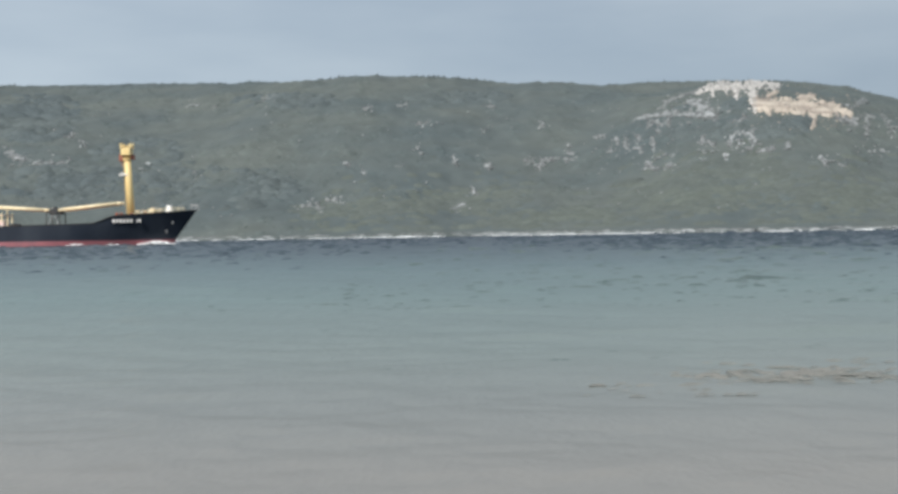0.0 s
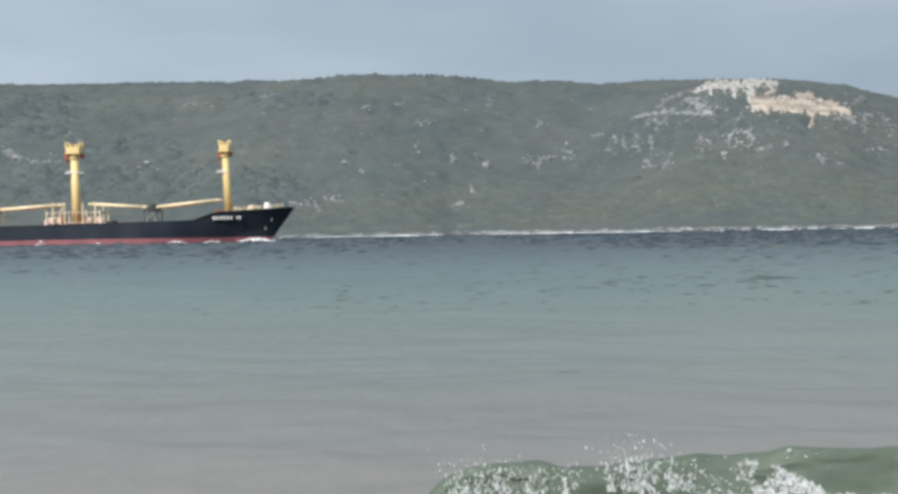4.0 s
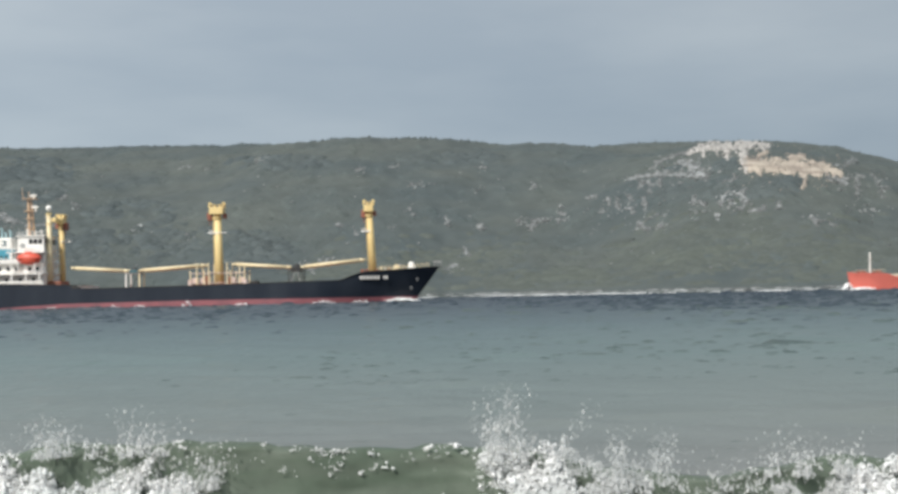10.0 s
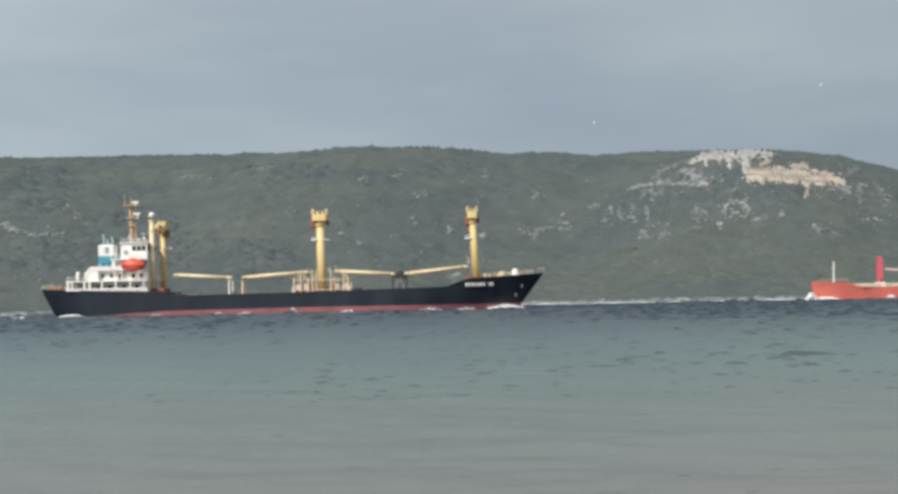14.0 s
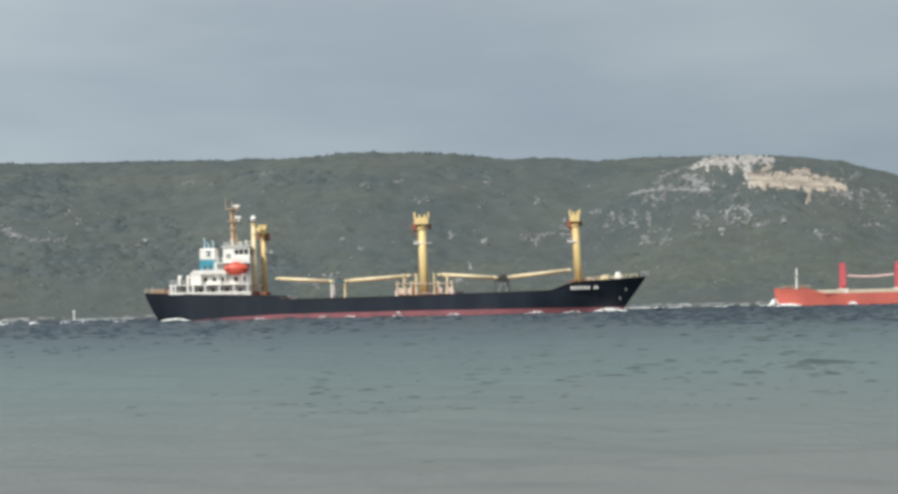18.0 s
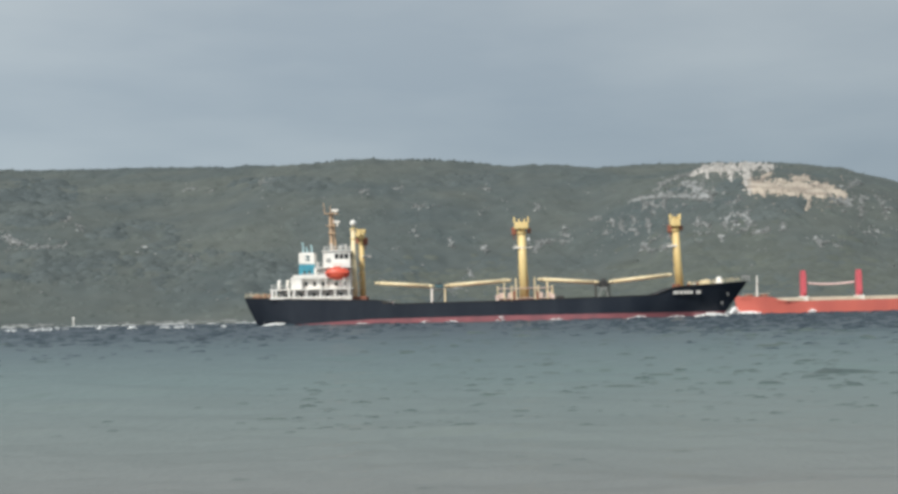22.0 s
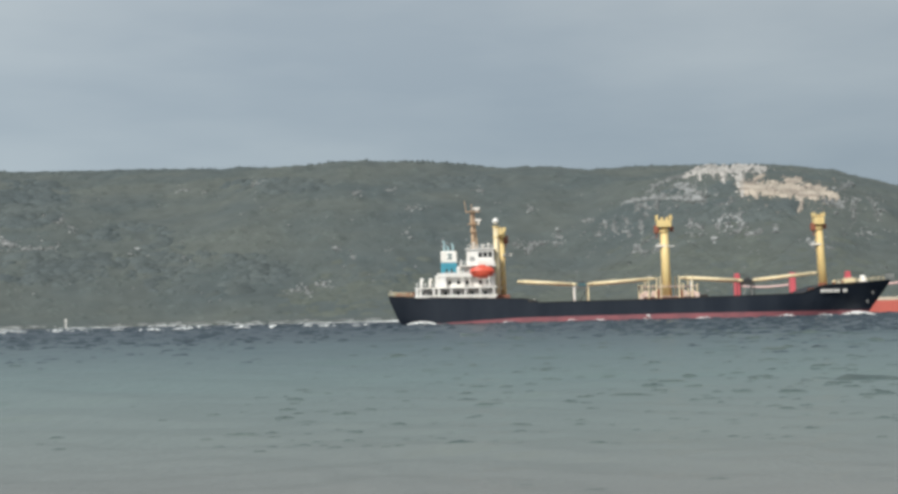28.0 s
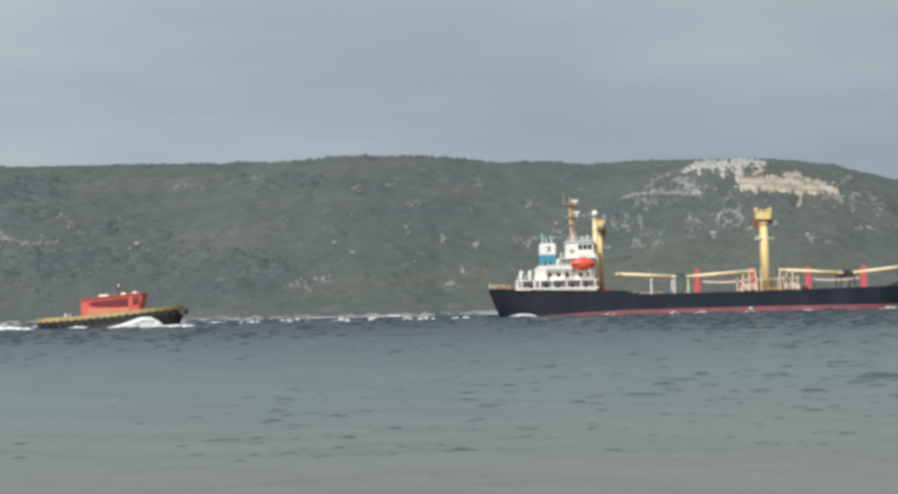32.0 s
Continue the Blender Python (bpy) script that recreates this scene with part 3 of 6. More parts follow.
for k, path in enumerate((
        ((154.8, 90, 1.2), (155.5, 80.8, 1.2)),
        ((209, 63.2, 1.7), (206.4, 55, 1.2)),
        ((310, 77.9, 1.2), (316.1, 71.9, 1.7), (318.8, 62.8, 1.2)),
        ((299.6, 76.4, 0.8), (300.1, 59, 1.2)),
        ((125.4, 65.7, 1.7), (126, 57.4, 1.2)),
        ((134.2, 70.5, 1.2), (136.3, 53, 1.7)),
        ((117.5, 65.8, 0.8), (119.9, 60, 1.2)),
        ((146.1, 67.3, 0.8), (145.8, 52.8, 0.8)))):
    rock_run("rock_rib", "pale limestone rib running down through the scrub", ROCK, path, 1990 + 7 * k)
for k, path in enumerate((
        ((156.7, 77.5, 1.2), (157.4, 71.7, 0.8)),
        ((182.1, 66.2, 0.8), (181.8, 47.2, 1.2)),
        ((244.2, 59.2, 1.2), (243.2, 54.3, 1.2)),
        ((265.5, 48.9, 1.7), (270.4, 42.2, 1.2)),
        ((196.8, 51.9, 0.8), (198.4, 47.7, 0.8)),
        ((13.7, 31.4, 1.2), (17.3, 25.5, 1.2)),
        ((0.8, 54.8, 1.2), (2.4, 47.3, 0.8)),
        ((-64.7, 45.2, 0.8), (-63.1, 41.5, 0.8)))):
    rock_run("rock_rib", "pale limestone rib running down through the scrub", ROCK, path, 2090 + 7 * k)
# single stones dotted over the slope, more of them under the cliff
n = 1100
ra = np.concatenate([rng.uniform(-0.34, 0.36, 500), rng.normal(0.21, 0.07, 600)])
re_ = np.concatenate([rng.uniform(0.012, 0.098, 500), rng.uniform(0.038, 0.088, 600)])
rx_, ry_ = on_slope(ra, np.minimum(re_, np.interp(ra, SKY_A, SKY_E) - 0.008))
rk = value_noise(rx_ / 14.0, ry_ / 22.0, 51) > rng.uniform(-0.6, 0.9, n)
rx_, ry_ = rx_[rk], ry_[rk]
rr_ = np.minimum(rng.gamma(2.2, 0.10, len(rx_)) + 0.12, 0.45)
rv, rf = lumps(rng, np.stack([rx_, ry_, ground_height(rx_, ry_) + 0.4 * rr_ + 0.1], 1), np.stack([rr_ * 1.2, rr_ * 0.8, rr_ * 0.8], 1), rough=0.26)
tagged(arrays("hill_stones", rv, rf, ROCK), "loose pale stones dotted over the hillside", "stones", kind="stuff")


# ---- stands of dark trees and sunlit grass ----
def stand(label, a0, e0, wa, we, count, seed, size=1.0):
    """A stand of dark bushy trees, thinning out towards its edge."""
    r = np.random.RandomState(seed)
    q, th = r.uniform(0, 1, count) ** 0.6, r.uniform(0, 2 * np.pi, count)
    a, e = (a0 + wa * q * np.cos(th)) / 1000.0, (e0 + we * q * np.sin(th)) / 1000.0
    x, y = on_slope(a, np.minimum(e, np.interp(a, SKY_A, SKY_E) - 0.004))
    k = value_noise(x / 16.0, y / 30.0, seed) + 0.5 * value_noise(x / 5.0, y / 9.0, seed + 1) > r.uniform(-0.7, 0.6, count)
    x, y = x[k], y[k]
    s = size * (0.6 + r.gamma(3.0, 0.3, len(x)))
    v, f = lumps(r, np.stack([x, y, 0 * x], 1), np.stack([s * 1.7, s * 1.7, s * r.uniform(0.3, 0.5, len(x))], 1), rough=0.16, shape=MOUND)
    v[:, 2] += ground_height(v[:, 0], v[:, 1])
    return tagged(arrays("tree_stand", v, f, TREE, smooth=True), label, "trees", "tree stands on the hill", "stuff")


# the narrow stand under the rock scar also paints in the shadow there
for k, (a0, e0, wa, we, count, size) in enumerate((
        (7.8, 96.1, 36, 4.0, 420, 0.9), (-303, 92.6, 34, 11, 900, 1.1), (-305, 83.8, 33, 15, 900, 1.1), (-281, 39.8, 46, 13, 420, 0.9), (244.5, 74.5, 18, 3.4, 160, 0.8),
        (165, 87.0, 11, 3.4, 110, 0.7), (206, 87, 10, 4.5, 110, 0.7), (-223, 55, 38, 17, 520, 0.9), (-119, 96, 38, 5, 420, 0.9), (-169, 33.5, 58, 17, 520, 0.8), (200, 68, 60, 6, 300, 0.7))):
    stand("dark green stand of bushy trees on the slope", a0, e0, wa, we, count, 1900 + 5 * k, size)


def grass_patch(label, path, count, seed):
    """Low tufts of pale grass along a band of the slope."""
    r = np.random.RandomState(seed)
    a, e = along(r, path, count)
    x, y = on_slope(a, np.maximum(e, 0.002))
    k = value_noise(x / 7.0, y / 9.0, seed) > r.uniform(-0.9, 0.3, count)
    x, y = x[k], y[k]
    s = r.gamma(4.0, 0.2, len(x)) + 0.4
    v, f = lumps(r, np.stack([x, y, 0 * x], 1), np.stack([s * 1.8, s * 1.6, s * 0.2], 1), rough=0.12, shape=MOUND)
    v[:, 2] += ground_height(v[:, 0], v[:, 1])
    return tagged(arrays("grass_patch", v, f, GRASS, smooth=True), label, "grass", "grass below the cliff", "stuff")


grass_patch("pale green grass along the spur below the cliff", ((140, 24, 5), (152, 28, 5), (172.5, 36, 5), (193.4, 42, 4), (235, 42, 4)), 900, 641)
grass_patch("pale green grass on the lower eastern slope", ((120, 15, 5), (170, 20, 8), (230, 24, 9), (300, 22, 6)), 1500, 642)
grass_patch("pale green grass on the eastern spur", ((255, 6, 2), (271, 9, 2.5), (296, 16, 3), (330, 21, 3)), 500, 643)
grass_patch("dry pale grass on the bank above the shore", ((20, 3.5, 1.2), (47.6, 5, 2), (68.4, 7.5, 2.5), (126.5, 11, 3)), 700, 644)
grass_patch("pale green grass above the western shore", ((-110, 14, 5), (-60, 16, 6), (0, 20, 7), (50, 22, 7)), 900, 645)
# stony beach and surf along the far shore
n = 1500
fa = rng.uniform(-0.36, 0.36, n)
fa = fa[value_noise(fa * 26.0, fa * 0 + 3.3, 61) + np.clip(fa * 3, -0.4, 0.7) > rng.uniform(-0.9, 0.5, n)]
fy = shore_y(fa) + rng.uniform(0.6, 5.0, len(fa))
fx = fa * fy
fr = rng.gamma(2.5, 0.09, len(fa)) + 0.08
fv, ff = lumps(rng, np.stack([fx, fy, np.maximum(ground_height(fx, fy), 0) + 0.3 * fr], 1), np.stack([fr * 2.2, fr * 0.8, fr * 0.3], 1), rough=0.3, shape=MOUND)
tagged(arrays("shore_stones", fv, ff, ROCK), "pale stones along the far waterline", "stones", kind="stuff")
n = 1500
fa = np.concatenate([rng.uniform(-0.36, 0.36, 900), rng.uniform(-0.056, -0.026, 130), rng.uniform(0.02, 0.13, 250), rng.uniform(0.148, 0.168, 120), rng.uniform(0.17, 0.26, 100)])
fk = value_noise(fa * 60.0, fa * 0 + 8.3, 63) + 0.5 * value_noise(fa * 170.0, fa * 0 + 2.3, 64) > rng.uniform(-0.3, 0.9, n)
fa = fa[fk]
fy = shore_y(fa) - rng.uniform(0.0, 3.0, len(fa))
fr = rng.gamma(2.5, 0.07, len(fa)) + 0.06
fv, ff = lumps(rng, np.stack([fa * fy, fy, 0.1 + 0.2 * fr], 1), np.stack([fr * 4.0, fr * 0.8, fr * 0.16], 1), rough=0.2, shape=MOUND)
tagged(arrays("shore_surf", fv, ff, FOAM), "thin white surf along the far shore", "surf", kind="stuff")
marker = thing("channel_marker", "small white beacon post on the far shore rocks", "beacon", Matrix.Translation((-0.2735 * 498, 501.0, 0.2)))
part("marker_post", rod(B(), (0, 0, -0.5), (0, 0, 2.6), 0.3, 0.24, 12), WHITE, marker)
part("marker_lamp", ball(B(), (0, 0, 2.8), 0.5, sub=2), WHITE, marker)

# ---- the sea ----
def sea_material():
    m = bpy.data.materials.new("strait_water")
    m.use_nodes = True
    nt = m.node_tree
    b = nt.nodes["Principled BSDF"]
    geo = nt.nodes.new("ShaderNodeNewGeometry")
    tc = nt.nodes.new("ShaderNodeTexCoord")
    sep = nt.nodes.new("ShaderNodeSeparateXYZ")
    nt.links.new(geo.outputs["Position"], sep.inputs[0])
    # the bed shelves away from the beach: sandy shallows, then green, then deep blue-grey
    big = nt.nodes.new("ShaderNodeTexNoise")
    big.inputs["Scale"].default_value, big.inputs["Detail"].default_value = 0.03, 3.0
    nt.links.new(geo.outputs["Position"], big.inputs["Vector"])
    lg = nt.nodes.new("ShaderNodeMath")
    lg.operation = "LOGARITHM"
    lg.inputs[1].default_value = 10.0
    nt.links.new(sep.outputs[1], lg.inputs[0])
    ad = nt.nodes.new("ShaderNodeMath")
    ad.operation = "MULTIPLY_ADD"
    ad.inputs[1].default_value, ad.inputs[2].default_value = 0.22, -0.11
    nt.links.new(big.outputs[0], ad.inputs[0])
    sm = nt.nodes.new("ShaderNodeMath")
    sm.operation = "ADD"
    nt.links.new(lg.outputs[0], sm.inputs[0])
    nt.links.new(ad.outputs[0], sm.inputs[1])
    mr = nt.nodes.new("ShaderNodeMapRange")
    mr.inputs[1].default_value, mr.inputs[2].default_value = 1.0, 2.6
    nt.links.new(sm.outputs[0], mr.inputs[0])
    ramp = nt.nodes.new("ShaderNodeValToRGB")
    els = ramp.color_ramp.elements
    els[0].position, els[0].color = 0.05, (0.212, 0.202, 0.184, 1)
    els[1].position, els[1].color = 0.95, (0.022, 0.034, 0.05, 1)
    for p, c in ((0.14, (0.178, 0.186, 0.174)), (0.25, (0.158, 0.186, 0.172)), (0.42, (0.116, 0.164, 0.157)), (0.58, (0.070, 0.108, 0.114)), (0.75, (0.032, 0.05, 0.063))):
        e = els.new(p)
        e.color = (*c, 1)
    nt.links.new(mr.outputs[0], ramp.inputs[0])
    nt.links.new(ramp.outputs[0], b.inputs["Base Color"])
    b.inputs["Roughness"].default_value = 0.32
    b.inputs["IOR"].default_value = 1.333
    mp = nt.nodes.new("ShaderNodeMapping")
    mp.inputs["Scale"].default_value = (1.25, 0.75, 1.0)
    nt.links.new(tc.outputs["Object"], mp.inputs[0])
    n1 = nt.nodes.new("ShaderNodeTexNoise")
    n1.inputs["Scale"].default_value, n1.inputs["Detail"].default_value = 1.2, 3.0
    n2 = nt.nodes.new("ShaderNodeTexNoise")
    n2.inputs["Scale"].default_value, n2.inputs["Detail"].default_value = 0.16, 2.0
    for q in (n1, n2):
        nt.links.new(mp.outputs[0], q.inputs["Vector"])
    b1 = nt.nodes.new("ShaderNodeBump")
    b1.inputs["Strength"].default_value, b1.inputs["Distance"].default_value = 0.5, 0.10
    b2 = nt.nodes.new("ShaderNodeBump")
    b2.inputs["Strength"].default_value, b2.inputs["Distance"].default_value = 0.5, 0.22
    nt.links.new(n1.outputs[0], b1.inputs["Height"])
    nt.links.new(n2.outputs[0], b2.inputs["Height"])
    nt.links.new(b2.outputs[0], b1.inputs["Normal"])
    nt.links.new(b1.outputs[0], b.inputs["Normal"])
    return m


WATER = sea_material()
# steep wavelet faces mirror less sky: that darkening is put into their colour
WAVELET_DARK = surface("darkened_wavelet_water", (0.078, 0.106, 0.107), (0.100, 0.128, 0.124), 0.4, scale=0.6, fine=4.0, bump=0.03)
WAVELET_DARK.node_tree.nodes["Principled BSDF"].inputs["IOR"].default_value = 1.333

# deep-water tone, also painting in the far wavelets' missing sky reflection
DEEP = surface("darkened_deep_water", (0.034, 0.050, 0.066), (0.050, 0.068, 0.082), 0.35, scale=0.05, fine=2.0, bump=0.03)
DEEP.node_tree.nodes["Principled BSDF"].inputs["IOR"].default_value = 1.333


def swell(x, y, dy):
    """Height of the short chop, with waves shorter than the mesh can carry left out."""
    r = np.random.RandomState(5)
    z = np.zeros_like(x)
    for k in range(30):
        wl_ = 0.7 * (8.5 / 0.7) ** (k / 29.0)
        th = r.normal(0.15, 0.6)
        kx, ky = np.sin(th) * 2 * np.pi / wl_, np.cos(th) * 2 * np.pi / wl_
        ph = r.uniform(0, 6.28)
        amp = 0.028 * wl_ ** 0.55
        group = np.clip(2.2 * value_noise(x / (wl_ * 1.5) + k * 7.3, y / (wl_ * 1.9) + k * 3.1, 40 + k) - 0.25, 0, 2)
        s = np.sin(kx * x + ky * y + ph)
        z += amp * group * (np.exp(1.1 * s) - 1.27) * 0.6 * np.clip(wl_ / (3.2 * dy) - 0.35, 0, 1)
    return z * (0.07 + 0.80 * np.clip(y / 135.0, 0, 2.0))


rows_y = [7.0]
while rows_y[-1] < 1500:
    rows_y.append(rows_y[-1] + max(0.16, 0.0068 * rows_y[-1]))
rows_y = np.array(rows_y)
cols_a = np.linspace(-0.46, 0.46, 560)
CA, RY = np.meshgrid(cols_a, rows_y)
SX = CA * (RY + 26.0) * (1 + 0.8 * np.clip((RY - 300) / 1200, 0, 1))
SZ = swell(SX, RY, np.maximum(0.16, 0.0068 * RY))
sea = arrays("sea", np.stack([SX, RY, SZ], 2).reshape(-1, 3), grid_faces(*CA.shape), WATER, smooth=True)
tagged(sea, "choppy blue-grey strait, sandy green in the shallows", "sea", kind="structure")

# short steep wavelets scattered over the chop
def wavelets(name, seed, count, y_lo, y_hi, material, grow=0.0115, tall=0.05):
    r = np.random.RandomState(seed)
    y = y_lo * (y_hi / y_lo) ** r.uniform(0, 1, count)
    x = r.uniform(-0.37, 0.37, count) * (y + 14.0)
    k = value_noise(x / (0.22 * y + 2), y / (0.16 * y + 1), seed) + 0.5 * value_noise(x / (0.05 * y + 1), y / (0.06 * y + 0.5), seed + 1) > r.uniform(-0.7, 0.9, count)
    x, y = x[k], y[k]
    m = len(x)
    length = np.clip(grow * y, 0.11, 2.6) * r.gamma(5.0, 0.2, m)
    high = length * r.uniform(tall, 2 * tall, m)
    turn = r.normal(0.0, 0.22, m)
    u = np.linspace(-1, 1, 9)
    prof_y = np.array([-1.0, -0.45, 0.0, 0.5, 2.2])
    prof_z = np.array([-0.25, 0.45, 1.0, 0.75, -0.3])
    taper = np.clip(1 - u ** 2, 0, 1) ** 0.8
    U = np.broadcast_to(u[None, None, :], (m, 5, 9))
    wob = 0.25 * np.sin(3.0 * U + r.uniform(0, 6, m)[:, None, None])
    lx = U * length[:, None, None] * 0.5
    ly = (prof_y[None, :, None] * 1.25 + wob) * high[:, None, None] - 0.12 * length[:, None, None] * U ** 2
    ragged = taper[None, None, :] * r.uniform(0.6, 1.1, (m, 1, 9))
    lz = np.where(prof_z[None, :, None] > 0, prof_z[None, :, None] * ragged, prof_z[None, :, None]) * high[:, None, None] - 0.15 * high[:, None, None]
    c, s_ = np.cos(turn)[:, None, None], np.sin(turn)[:, None, None]
    gx_, gy_ = x[:, None, None] + lx * c - ly * s_, y[:, None, None] + lx * s_ + ly * c
    base = swell(gx_.reshape(1, -1), gy_.reshape(1, -1), np.maximum(0.16, 0.0068 * gy_.reshape(1, -1))).reshape(gx_.shape)
    v = np.stack([gx_, gy_, lz + base], 3).reshape(-1, 3)
    f = (grid_faces(5, 9)[None] + (np.arange(m) * 45)[:, None, None]).reshape(-1, 4)
    ob = arrays(name, v, f, material, sea, smooth=True)
    ob["kind"] = "stuff"
    return ob


wavelets("wavelets", 81, 800, 50.0, 150.0, WAVELET_DARK, 0.0115, 0.055)
wavelets("wavelets", 82, 3600, 38.0, 170.0, WAVELET_DARK, 0.0065, 0.06)
wavelets("wavelets", 84, 120, 20.0, 45.0, WAVELET_DARK, 0.0075, 0.03)
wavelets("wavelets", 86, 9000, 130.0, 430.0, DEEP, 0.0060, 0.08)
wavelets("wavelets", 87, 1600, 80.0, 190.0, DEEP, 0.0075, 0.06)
wavelets("wavelets", 89, 3000, 170.0, 430.0, WATER, 0.0065, 0.06)

bm = B()
vs = [bm.verts.new(p) for p in ((-1500, -0.5, -1.6), (1500, -0.5, -1.6), (1500, 1500, -4.0), (-1500, 1500, -4.0))]
bm.faces.new(vs)
bed = tagged(part("ground", bm, SAND), "sandy sea bed of the strait", "sea bed", kind="structure")
gx = np.linspace(-400, 400, 81)
gy = np.array([-120, -60, -30, -15, -8, -3, 0, 4, 8, 12, 20])
GX, GY = np.meshgrid(gx, gy)
GZ = np.interp(GY, [-120, -15, 0, 6, 20], [4.0, 2.2, 1.0, 0.15, -1.3]) + 0.05 * value_noise(GX / 3, GY / 3, 8)
beach = arrays("beach", np.stack([GX, GY, GZ], 2).reshape(-1, 3), grid_faces(*GX.shape), SAND, smooth=True)
tagged(beach, "pale sandy beach sloping into the water", "beach", kind="structure")

# ---- the black cargo ship ----
def loft(bm, sections):
    """Skin a row of equal-length point rows."""
    rows = [[bm.verts.new(p) for p in s] for s in sections]
    for a, b in zip(rows, rows[1:]):
        for i in range(len(a) - 1):
            bm.faces.new((a[i], a[i + 1], b[i + 1], b[i]))
    return rows


def hull_half(s, z, length, half, stern_w, bow_from, flare):
    """Half breadth of a hull at a fraction s of the length of its level; z from 0 at the keel to 1 at the deck."""
    stern = stern_w * (0.45 + 0.55 * z)
    k = 0.16
    w = 1.0
    if s < k:
        w = stern + (1 - stern) * math.sin(s / k * math.pi / 2)
    elif s > bow_from:
        u = (s - bow_from) / (1 - bow_from)
        w = max(0.0, 1 - u ** (1.5 + flare * z)) ** 0.9
    return half * max(w, 0.004)


def hull_surface(lo, hi, start, end, half, stern_w, bow_from, flare, nz, ns=72, depth=None):
    """Both sides of a hull between two height lines lo(s) and hi(s); start(z) and end(z) give its ends at each height."""
    bm = B()
    zmax = depth
    for side in (-1, 1):
        secs = []
        for i in range(ns + 1):
            q = i / ns
            pts = []
            for j in range(nz + 1):
                sx_ = start(0) + q * (end(0) - start(0))
                z = lo(sx_) + (hi(sx_) - lo(sx_)) * j / nz
                x0, x1 = start(z), end(z)
                x = x0 + q * (x1 - x0)
                z = lo(x) + (hi(x) - lo(x)) * j / nz
                pts.append((x, side * hull_half(q, min(1, max(0, z / zmax)), 1, half, stern_w, bow_from, flare), z))
            secs.append(pts)
        rows = loft(bm, secs)
        if side == -1:
            first = rows[0]
        else:
            for i in range(nz):
                bm.faces.new((first[i], first[i + 1], rows[0][i + 1], rows[0][i]))
    bmesh.ops.recalc_face_normals(bm, faces=bm.faces)
    return bm


def piecewise(pts):
    xs, zs = [p[0] for p in pts], [p[1] for p in pts]
    return lambda s: float(np.interp(s, xs, zs))


def fore_and_aft_rail(parent, x0, x1, y, z, h=1.0, step=1.6, material=None, bars=3, zslope=0.0):
    """A guard rail: posts of their own and one run of bars."""
    bm = B()
    for k in range(1, bars + 1):
        rod(bm, (x0, y, z + h * k / bars), (x1, y, z + zslope + h * k / bars), 0.035, n=6)
    rail = part("guard_rail", bm, material or WHITE, parent)
    n_ = max(2, int((x1 - x0) / step) + 1)
    for i in range(n_):
        u = i / (n_ - 1)
        bm = B()
        rod(bm, (x0 + u * (x1 - x0), y, z + u * zslope), (x0 + u * (x1 - x0), y, z + u * zslope + h), 0.045, n=6)
        part("rail_post", bm, material or WHITE, rail)


